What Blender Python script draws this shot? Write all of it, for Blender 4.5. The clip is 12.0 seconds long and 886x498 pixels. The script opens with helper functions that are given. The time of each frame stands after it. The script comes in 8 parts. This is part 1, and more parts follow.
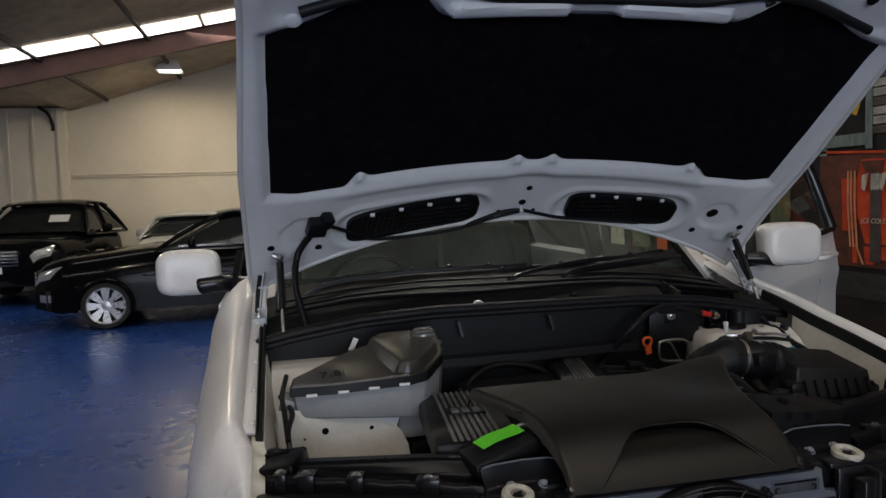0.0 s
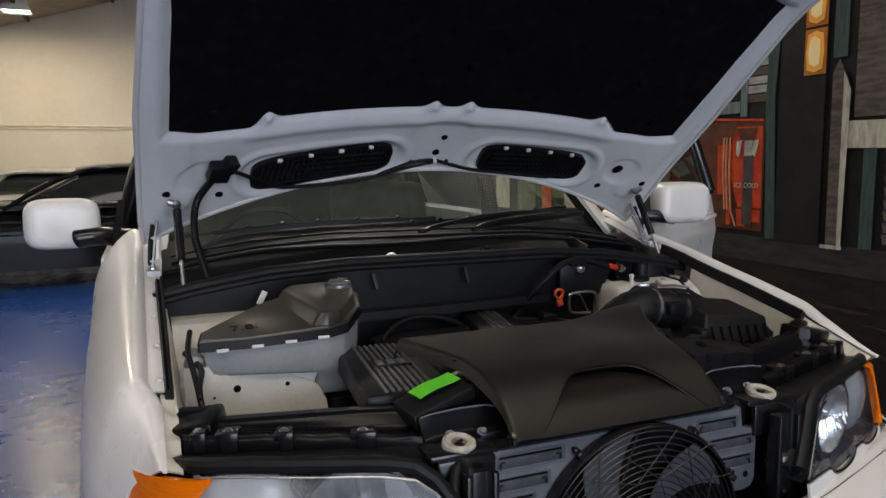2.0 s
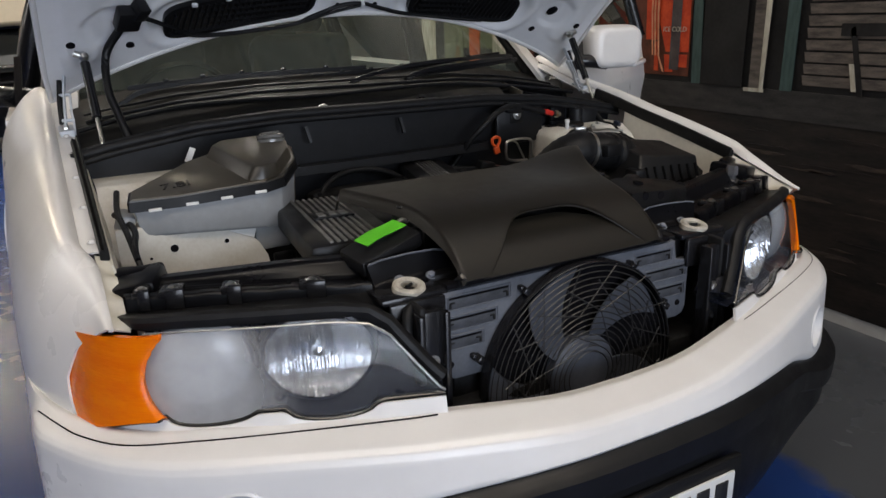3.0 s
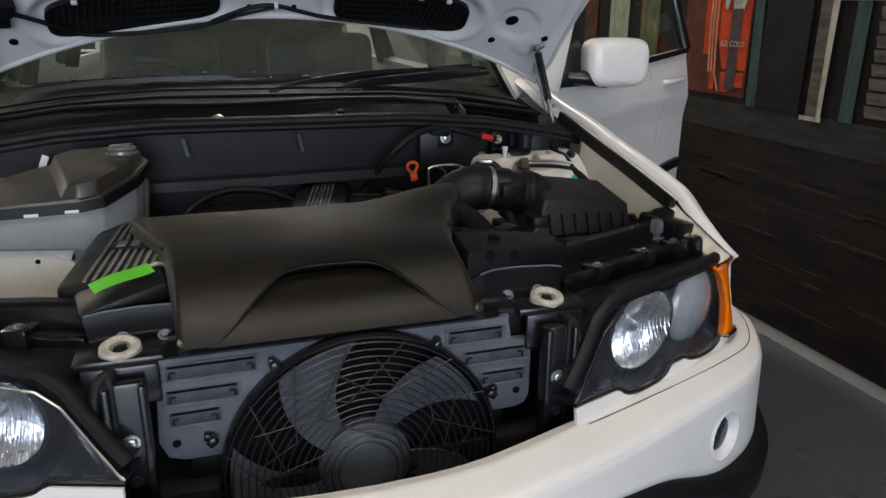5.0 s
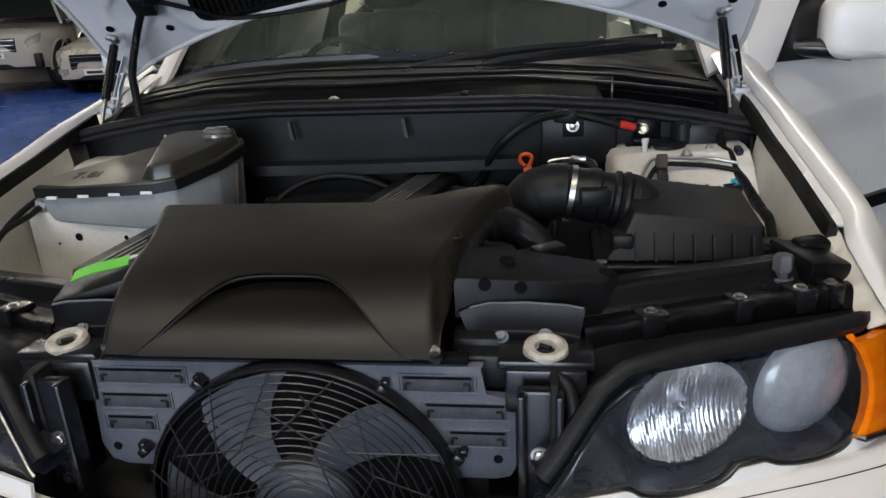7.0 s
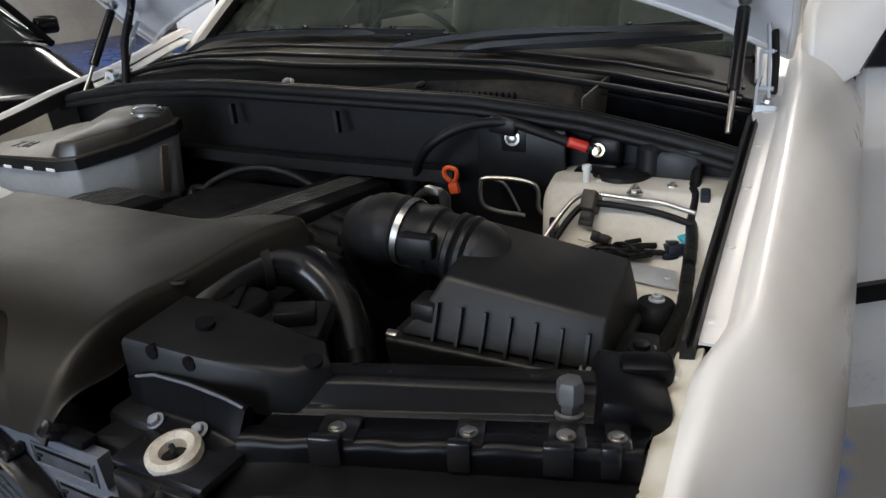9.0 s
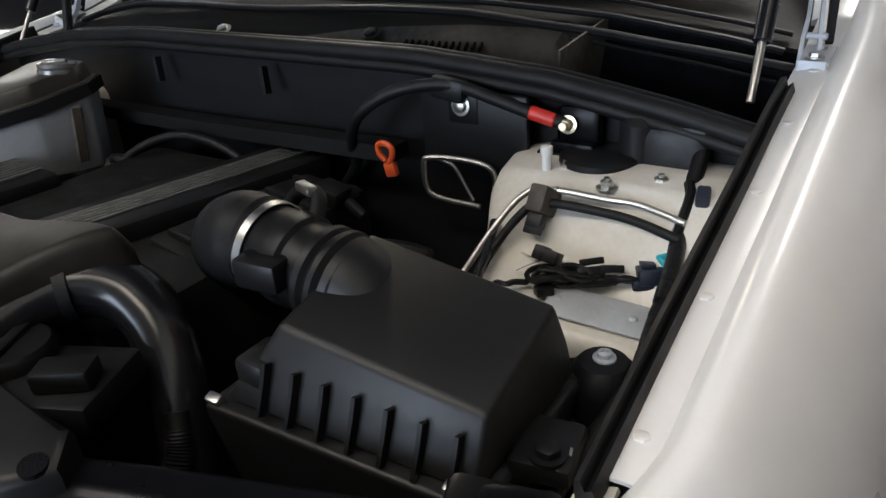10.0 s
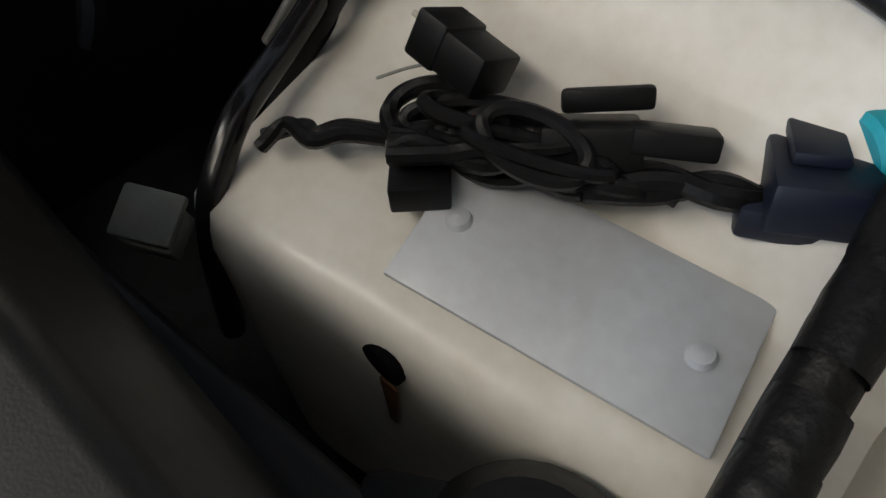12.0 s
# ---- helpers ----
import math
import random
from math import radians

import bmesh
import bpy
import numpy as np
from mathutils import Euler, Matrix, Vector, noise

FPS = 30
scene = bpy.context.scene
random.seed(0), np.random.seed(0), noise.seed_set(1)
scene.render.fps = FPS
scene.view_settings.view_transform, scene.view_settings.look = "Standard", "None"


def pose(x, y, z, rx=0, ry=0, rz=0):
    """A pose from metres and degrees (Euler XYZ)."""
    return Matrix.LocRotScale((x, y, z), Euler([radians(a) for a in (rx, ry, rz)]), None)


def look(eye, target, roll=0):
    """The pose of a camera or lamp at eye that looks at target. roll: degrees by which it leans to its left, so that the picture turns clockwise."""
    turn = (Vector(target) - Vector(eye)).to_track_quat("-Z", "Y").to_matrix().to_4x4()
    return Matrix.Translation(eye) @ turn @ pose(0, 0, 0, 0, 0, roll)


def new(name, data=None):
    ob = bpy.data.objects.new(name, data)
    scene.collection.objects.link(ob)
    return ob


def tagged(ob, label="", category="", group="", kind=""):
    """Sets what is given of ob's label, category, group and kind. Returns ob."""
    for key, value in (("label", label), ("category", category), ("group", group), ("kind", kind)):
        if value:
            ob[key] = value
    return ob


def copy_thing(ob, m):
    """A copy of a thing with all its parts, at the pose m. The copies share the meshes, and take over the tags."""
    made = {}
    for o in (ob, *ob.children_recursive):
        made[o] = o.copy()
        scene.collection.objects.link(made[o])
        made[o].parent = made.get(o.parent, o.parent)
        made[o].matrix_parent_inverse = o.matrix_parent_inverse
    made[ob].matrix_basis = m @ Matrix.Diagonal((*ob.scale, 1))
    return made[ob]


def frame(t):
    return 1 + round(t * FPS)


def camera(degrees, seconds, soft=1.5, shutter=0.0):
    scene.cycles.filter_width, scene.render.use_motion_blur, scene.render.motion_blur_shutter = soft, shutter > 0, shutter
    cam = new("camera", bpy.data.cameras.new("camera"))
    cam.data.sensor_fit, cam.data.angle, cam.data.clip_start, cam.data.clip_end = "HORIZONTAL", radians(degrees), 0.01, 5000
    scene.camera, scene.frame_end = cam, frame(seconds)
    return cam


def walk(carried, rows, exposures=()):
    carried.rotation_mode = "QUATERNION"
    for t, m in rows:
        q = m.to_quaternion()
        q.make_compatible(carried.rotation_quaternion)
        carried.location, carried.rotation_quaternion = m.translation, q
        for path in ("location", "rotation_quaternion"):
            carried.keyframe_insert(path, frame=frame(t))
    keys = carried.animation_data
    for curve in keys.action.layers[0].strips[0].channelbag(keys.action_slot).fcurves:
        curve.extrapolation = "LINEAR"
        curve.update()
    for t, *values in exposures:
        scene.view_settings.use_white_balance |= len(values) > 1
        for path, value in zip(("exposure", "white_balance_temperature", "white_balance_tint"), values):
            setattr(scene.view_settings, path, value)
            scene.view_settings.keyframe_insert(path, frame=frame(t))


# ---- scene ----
cam = camera(63.3, 12.0)
EXPOSURES = [(0, -0.90, 6450, 12), (0.6, -0.66, 6450, 12), (1.2, -0.56, 6450, 12), (2.5, -0.34, 6550, 12), (3.7, -0.28, 6550, 12), (5.5, -0.22, 6400, 10), (7.5, 0.02, 6350, 10), (9.5, 0.16, 6250, 9.5), (10.2, 0.15, 6200, 9.5), (11, 0.08, 6150, 9), (11.5, 0.12, 6150, 9), (12, -0.06, 6150, 9)]
PATH = [
    (0, (-0.689, -1.127, 1.445), (-0.259, 0.821, 1.304), -1.9),
    (0.5, (-0.682, -1.133, 1.421), (-0.205, 0.808, 1.486), -0.9),
    (1, (-0.676, -1.121, 1.435), (-0.084, 0.781, 1.612), -1.7),
    (1.5, (-0.708, -1.091, 1.421), (-0.064, 0.803, 1.434), -1.0),
    (2, (-0.775, -1.029, 1.396), (-0.017, 0.806, 1.157), -0.5),
    (2.3, (-0.787, -1.006, 1.383), (0.053, 0.766, 0.991), -0.8),
    (2.5, (-0.79, -1.002, 1.377), (0.099, 0.727, 0.91), -1.0),
    (3, (-0.795, -1.002, 1.366), (0.102, 0.675, 0.747), -1.6),
    (3.5, (-0.681, -1.036, 1.382), (0.16, 0.665, 0.752), -3.2),
    (3.7, (-0.59, -1.073, 1.38), (0.226, 0.658, 0.8), -1.1),
    (5.3, (-0.111, -0.965, 1.387), (0.379, 0.865, 0.746), -1.7),
    (5.5, (-0.062, -0.944, 1.372), (0.313, 0.911, 0.726), -3.9),
    (5.8, (0.039, -0.919, 1.372), (0.215, 0.965, 0.723), -3.9),
    (6, (0.119, -0.908, 1.384), (0.146, 0.989, 0.751), -2.3),
    (6.2, (0.189, -0.904, 1.398), (0.117, 0.993, 0.769), -1.2),
    (6.5, (0.257, -0.903, 1.383), (0.061, 0.993, 0.779), -2.9),
    (7, (0.32, -0.811, 1.368), (0.049, 1.052, 0.695), -3.0),
    (7.5, (0.397, -0.668, 1.383), (0.15, 1.215, 0.755), -1.7),
    (7.7, (0.434, -0.626, 1.376), (0.189, 1.246, 0.716), -2.4),
    (9.3, (0.859, -0.29, 1.379), (-0.096, 1.296, 0.622), -1.2),
    (9.5, (0.857, -0.212, 1.373), (-0.127, 1.371, 0.648), -0.4),
    (9.8, (0.867, -0.098, 1.362), (-0.136, 1.417, 0.527), -2.9),
    (10, (0.878, -0.026, 1.339), (-0.153, 1.433, 0.439), -4.4),
    (10.3, (0.894, 0.098, 1.325), (-0.23, 1.448, 0.369), -2.7),
    (10.5, (0.901, 0.171, 1.31), (-0.292, 1.435, 0.321), -2.2),
    (10.8, (0.862, 0.241, 1.281), (-0.348, 1.392, 0.18), -4.9),
    (11, (0.825, 0.277, 1.258), (-0.289, 1.437, 0.068), -5.5),
    (11.3, (0.778, 0.331, 1.222), (-0.204, 1.395, -0.157), -5.0),
    (11.5, (0.745, 0.375, 1.186), (-0.221, 1.309, -0.295), -7.2),
    (11.8, (0.71, 0.444, 1.151), (-0.185, 1.134, -0.499), -11.8),
    (12, (0.71, 0.449, 1.13), (-0.197, 1.209, -0.482), -8.0),
]
walk(cam, [(t, look(eye, target, roll)) for t, eye, target, roll in PATH], EXPOSURES)

# ---- world and light ----
world = bpy.data.worlds.new("world")
scene.world = world
world.use_nodes = True
wn = world.node_tree
sky = wn.nodes.new("ShaderNodeTexSky")
sky.sky_type, sky.sun_disc = "NISHITA", False
sky.sun_elevation, sky.sun_rotation = radians(38), radians(160)
wn.links.new(sky.outputs[0], wn.nodes["Background"].inputs[0])
wn.nodes["Background"].inputs[1].default_value = 0.12


def area_lamp(name, m, sx, sy, watts, col):
    d = bpy.data.lights.new(name, "AREA")
    d.shape, d.size, d.size_y, d.energy, d.color = "RECTANGLE", sx, sy, watts, col
    ob = new(name, d)
    ob.matrix_world = m
    return ob


# daylight through the open roller door behind the viewer and the roof sheets, plus added fill
area_lamp("door_daylight", look((-1.0, -8.8, 2.1), (-0.6, 0, 1.2)), 5.6, 3.6, 490, (0.77, 0.875, 1.035))
area_lamp("roof_daylight_fill", look((-3.2, 10.6, 4.02), (-3.2, 10.6, 0)), 12.0, 0.7, 360, (1.0, 0.93, 0.82))
# fill for bay and bumper, under a roof sheet added overhead
area_lamp("roof_daylight_fill", look((-1.4, -1.6, 4.0), (-1.4, -1.6, 0)), 5.6, 0.7, 112, (1.0, 0.88, 0.72))
# fill added to brighten the mural wall, aimed sideways at it
area_lamp("roof_daylight_fill", look((0.9, 4.95, 4.82), (2.1, 4.95, 0.9)), 2.4, 0.6, 120, (1.0, 0.94, 0.86))

# fill for the side bay, below ceiling sheets added out of view
area_lamp("roof_daylight_fill", look((-6.6, 3.4, 3.25), (-6.6, 3.4, 0)), 4.2, 0.28, 62, (1.0, 0.95, 0.86))
area_lamp("roof_daylight_fill", look((-8.4, 8.2, 3.25), (-8.4, 8.2, 0)), 4.2, 0.7, 130, (1.0, 0.95, 0.86))


# ---- materials ----
def mat(name, col, rough=0.5, metal=0.0, var=0.12, scale=14.0, bump=0.0, bscale=90.0, coat=0.0, col2=None, spec=0.5, stretch=None, sheen=0.0, coat_rough=0.06):
    """A principled surface whose colour and gloss vary at two scales, with fine relief."""
    m = bpy.data.materials.new(name)
    m.use_nodes = True
    nt = m.node_tree
    b = nt.nodes["Principled BSDF"]
    b.inputs["Metallic"].default_value = metal
    b.inputs["Coat Weight"].default_value = coat
    b.inputs["Coat Roughness"].default_value = coat_rough
    b.inputs["Sheen Weight"].default_value = sheen
    b.inputs["Sheen Roughness"].default_value = 0.4
    b.inputs["Sheen Tint"].default_value = (0.9, 0.76, 0.55, 1)
    b.inputs["Specular IOR Level"].default_value = spec
    tc = nt.nodes.new("ShaderNodeTexCoord")
    mp = nt.nodes.new("ShaderNodeMapping")
    nt.links.new(tc.outputs["Object"], mp.inputs[0])
    if stretch:
        mp.inputs["Scale"].default_value = stretch
    n1, n2 = nt.nodes.new("ShaderNodeTexNoise"), nt.nodes.new("ShaderNodeTexNoise")
    for n, s, d in ((n1, scale, 5.0), (n2, scale * 9.0, 3.0)):
        n.inputs["Scale"].default_value, n.inputs["Detail"].default_value = s, d
        nt.links.new(mp.outputs[0], n.inputs[0])
    add = nt.nodes.new("ShaderNodeMath")
    add.operation = "MULTIPLY_ADD"
    nt.links.new(n2.outputs[0], add.inputs[0])
    add.inputs[1].default_value = 0.4
    nt.links.new(n1.outputs[0], add.inputs[2])
    ramp = nt.nodes.new("ShaderNodeMapRange")
    nt.links.new(add.outputs[0], ramp.inputs[0])
    ramp.inputs[1].default_value, ramp.inputs[2].default_value = 0.45, 0.95
    mix = nt.nodes.new("ShaderNodeMix")
    mix.data_type = "RGBA"
    nt.links.new(ramp.outputs[0], mix.inputs[0])
    c2 = col2 if col2 else [c * (1 - 2 * var) for c in col]
    mix.inputs[6].default_value, mix.inputs[7].default_value = (*col, 1), (*c2, 1)
    nt.links.new(mix.outputs[2], b.inputs["Base Color"])
    rr = nt.nodes.new("ShaderNodeMapRange")
    nt.links.new(add.outputs[0], rr.inputs[0])
    rr.inputs[1].default_value, rr.inputs[2].default_value = 0.4, 1.0
    rr.inputs[3].default_value, rr.inputs[4].default_value = max(0.02, rough * 0.85), min(1, rough * 1.2)
    nt.links.new(rr.outputs[0], b.inputs["Roughness"])
    if bump:
        n3 = nt.nodes.new("ShaderNodeTexNoise")
        n3.inputs["Scale"].default_value, n3.inputs["Detail"].default_value = bscale, 6.0
        nt.links.new(mp.outputs[0], n3.inputs[0])
        bp = nt.nodes.new("ShaderNodeBump")
        bp.inputs["Strength"].default_value, bp.inputs["Distance"].default_value = bump, 0.004
        nt.links.new(n3.outputs[0], bp.inputs["Height"])
        nt.links.new(bp.outputs[0], b.inputs["Normal"])
    return m


def glass(name, col=(0.9, 0.95, 0.93), rough=0.0, ior=1.6, thin=True):
    """Clear glass: a thin pane that lets light through and mirrors at a slant."""
    m = bpy.data.materials.new(name)
    m.use_nodes = True
    nt = m.node_tree
    out = nt.nodes["Material Output"]
    nt.nodes.remove(nt.nodes["Principled BSDF"])
    tr, gl = nt.nodes.new("ShaderNodeBsdfTransparent"), nt.nodes.new("ShaderNodeBsdfGlossy")
    tr.inputs[0].default_value = (*col, 1)
    gl.inputs["Roughness"].default_value = rough
    fr = nt.nodes.new("ShaderNodeFresnel")
    fr.inputs[0].default_value = ior
    mx = nt.nodes.new("ShaderNodeMixShader")
    nt.links.new(fr.outputs[0], mx.inputs[0])
    nt.links.new(tr.outputs[0], mx.inputs[1])
    nt.links.new(gl.outputs[0], mx.inputs[2])
    nt.links.new(mx.outputs[0], out.inputs[0])
    return m


def glow(name, col, power):
    m = bpy.data.materials.new(name)
    m.use_nodes = True
    b = m.node_tree.nodes["Principled BSDF"]
    b.inputs["Base Color"].default_value = (*col, 1)
    b.inputs["Emission Color"].default_value = (*col, 1)
    b.inputs["Emission Strength"].default_value = power
    return m


M = dict(
    white=mat("white_car_paint", (0.785, 0.765, 0.745), 0.30, var=0.04, scale=3, coat=0.28, bump=0.004, bscale=25, coat_rough=0.22),
    # the body's white, with cool daylight under the bonnet put into its colour
    white_in=mat("white_inner_paint_daylit", (0.83, 0.83, 0.84), 0.42, var=0.05, scale=5, coat=0.25),
    cream=mat("cream_inner_paint", (0.66, 0.62, 0.53), 0.45, var=0.10, scale=9, coat=0.2),
    # felt of the pad; its black also paints shade in gaps, holes and recesses
    felt=mat("black_felt_and_shade", (0.0095, 0.009, 0.011), 0.95, var=0.3, scale=30, bump=0.5, bscale=400, spec=0.05),
    rubber=mat("black_rubber", (0.010, 0.010, 0.011), 0.5, var=0.25, scale=25, bump=0.05, bscale=300, spec=0.26),
    plastic=mat("black_plastic", (0.0105, 0.0105, 0.0115), 0.40, var=0.25, scale=18, bump=0.05, bscale=900, spec=0.27),
    boxblack=mat("grained_black_plastic", (0.0085, 0.0085, 0.0092), 0.46, var=0.2, scale=14, bump=0.07, bscale=1300, spec=0.40),
    matte=mat("matte_black_plastic", (0.010, 0.010, 0.010), 0.75, var=0.25, scale=12, bump=0.08, bscale=400, spec=0.12),
    dusty=mat("dusty_black_panel", (0.010, 0.0095, 0.009), 0.6, var=0.3, scale=10, col2=(0.022, 0.019, 0.015), bump=0.08, bscale=300, spec=0.18),
    cover=mat("satin_black_cover", (0.0062, 0.0053, 0.0042), 0.42, var=0.12, scale=6, col2=(0.0095, 0.0076, 0.0054), bump=0.03, bscale=900, spec=0.31, sheen=0.09),
    gloss=mat("glossy_black_plastic", (0.012, 0.012, 0.014), 0.22, var=0.2, scale=12),
    # dark metal, taken near black to hold the shade deep in the bay
    dark=mat("dark_metal_and_bay_shade", (0.012, 0.012, 0.013), 0.6, var=0.4, scale=20, bump=0.2, bscale=120, spec=0.3),
    grey_pl=mat("grey_dusty_plastic", (0.115, 0.125, 0.15), 0.6, var=0.18, scale=16, bump=0.1, bscale=200),
    tank=mat("translucent_grey_plastic", (0.31, 0.32, 0.33), 0.4, var=0.12, scale=8),
    lid=mat("dusty_black_lid", (0.012, 0.0108, 0.0085), 0.34, var=0.3, scale=7, col2=(0.025, 0.021, 0.0145), bump=0.05, bscale=200, spec=0.7, sheen=0.16),
    dust=mat("dust_coated_plastic", (0.10, 0.08, 0.058), 0.6, var=0.3, scale=9, col2=(0.014, 0.013, 0.012), bump=0.1, bscale=200, sheen=0.2),
    steel=mat("zinc_steel", (0.62, 0.61, 0.58), 0.32, 1.0, var=0.12, scale=40),
    chrome=mat("chrome", (0.86, 0.87, 0.88), 0.06, 1.0, var=0.02, scale=10),
    alu=mat("aluminium_plate", (0.62, 0.65, 0.69), 0.55, 0.35, var=0.10, scale=20, bump=0.05, bscale=150),
    red=mat("red_plastic", (0.62, 0.03, 0.02), 0.4, var=0.1, scale=30),
    orange=mat("orange_plastic", (0.72, 0.10, 0.02), 0.4, var=0.1, scale=30),
    green=mat("green_sticker", (0.10, 0.52, 0.02), 0.5, var=0.05, scale=20),
    blue=mat("blue_connector", (0.010, 0.014, 0.030), 0.45, var=0.15, scale=30),
    cyan=mat("cyan_tape", (0.03, 0.45, 0.55), 0.5, var=0.1, scale=30),
    tape=mat("cloth_tape", (0.006, 0.006, 0.007), 0.42, var=0.3, scale=40, bump=0.3, bscale=150, spec=0.32),
    stripe=mat("silver_stripe", (0.24, 0.24, 0.235), 0.4, 0.5, var=0.2, scale=40),
    satin=mat("satin_black_plastic", (0.005, 0.005, 0.0065), 0.30, var=0.25, scale=16, bump=0.008, bscale=400, spec=0.16),
    amber=mat("amber_lens", (0.86, 0.21, 0.001), 0.22, var=0.22, scale=16, coat=0.12, bump=0.22, bscale=110, col2=(0.78, 0.135, 0.0), spec=0.3, stretch=(0.4, 0.4, 3.0)),
    reflector=mat("chrome_reflector", (0.95, 0.96, 0.98), 0.20, 0.90, var=0.25, scale=50, bump=0.35, bscale=60, stretch=(3.0, 1.0, 0.35)),
    haze=mat("hazed_lens", (0.38, 0.40, 0.43), 0.24, 0.1, var=0.22, scale=16, coat=0.7),
    lampblack=mat("lamp_housing", (0.016, 0.019, 0.031), 0.28, var=0.2, scale=10),
    body_black=mat("black_car_paint", (0.004, 0.004, 0.005), 0.12, var=0.1, scale=4, coat=0.0, spec=0.13),
    coupe_black=mat("polished_black_paint", (0.004, 0.004, 0.0045), 0.09, var=0.1, scale=4, coat=0.0, spec=0.14),
    capgrey=mat("clear_grey_plastic", (0.16, 0.16, 0.155), 0.2, var=0.2, scale=40, coat=0.6),
    body_silver=mat("silver_car_paint", (0.52, 0.49, 0.43), 0.28, 0.35, var=0.05, scale=4, coat=0.8),
    body_pale=mat("pale_car_paint", (0.40, 0.40, 0.38), 0.3, 0.1, var=0.05, scale=4, coat=0.8),
    tint=mat("dark_car_glass", (0.015, 0.017, 0.018), 0.05, var=0.05, scale=5, spec=0.35),
    tyre=mat("tyre_rubber", (0.014, 0.014, 0.014), 0.75, var=0.2, scale=30),
    rim=mat("alloy_rim", (0.60, 0.60, 0.60), 0.28, 0.7, var=0.08, scale=20),
    paper=mat("white_paper", (0.78, 0.78, 0.76), 0.7, var=0.04, scale=20),
    plate=mat("number_plate_white", (0.72, 0.72, 0.70), 0.4, var=0.05, scale=20),
    ink=mat("black_ink", (0.012, 0.012, 0.012), 0.5, var=0.1, scale=40),
    headlamp=mat("clear_lamp", (0.5, 0.52, 0.53), 0.1, 0.5, var=0.2, scale=40, coat=1.0),
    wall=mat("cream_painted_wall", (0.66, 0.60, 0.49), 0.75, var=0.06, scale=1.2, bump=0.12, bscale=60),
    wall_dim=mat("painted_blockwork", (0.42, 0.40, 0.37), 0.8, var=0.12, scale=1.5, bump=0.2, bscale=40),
    ceil=mat("foil_lined_roof", (0.44, 0.345, 0.23), 0.5, var=0.28, scale=0.8, bump=0.3, bscale=14),
    beam=mat("red_oxide_steel", (0.065, 0.015, 0.010), 0.55, var=0.25, scale=4),
    timber=mat("dark_timber_purlin", (0.032, 0.017, 0.010), 0.65, var=0.3, scale=6),
    tower=mat("white_tower_paint", (0.78, 0.76, 0.71), 0.42, var=0.08, scale=16, col2=(0.62, 0.58, 0.50), coat=0.2),
    firewall=mat("blue_black_bulkhead", (0.013, 0.0135, 0.0155), 0.40, var=0.3, scale=10, bump=0.06, bscale=200, spec=0.30),
    slot=mat("shaded_slot_plastic", (0.060, 0.065, 0.078), 0.6, var=0.3, scale=30, bump=0.1, bscale=200),
    fan_blade=mat("dusty_fan_blade", (0.085, 0.093, 0.115), 0.5, var=0.2, scale=12),
    guard=mat("dusty_black_wire", (0.024, 0.023, 0.024), 0.4, var=0.3, scale=30),
    latch=mat("worn_latch_paint", (0.60, 0.57, 0.50), 0.45, var=0.3, scale=60, col2=(0.25, 0.22, 0.18)),
    latchgrey=mat("stained_latch_plate", (0.24, 0.26, 0.31), 0.5, var=0.3, scale=40, col2=(0.10, 0.11, 0.13)),
    bumpstop=mat("grey_rubber", (0.10, 0.10, 0.11), 0.5, var=0.2, scale=40),
    rusty=mat("rust_stain", (0.16, 0.065, 0.02), 0.8, var=0.3, scale=80),
    greyclip=mat("grey_clip_plastic", (0.30, 0.31, 0.28), 0.6, var=0.1, scale=50),
    brass=mat("brass_terminal", (0.72, 0.62, 0.44), 0.3, 1.0, var=0.15, scale=60),
    leather=mat("dark_seat_leather", (0.10, 0.10, 0.09), 0.5, var=0.2, scale=20),
    lining=mat("grey_headlining", (0.42, 0.42, 0.38), 0.9, var=0.1, scale=20),
    lampshell=mat("white_enamel", (0.55, 0.56, 0.55), 0.35, var=0.05, scale=10),
)
M["glass"] = glass("windscreen_glass", (0.76, 0.87, 0.80))


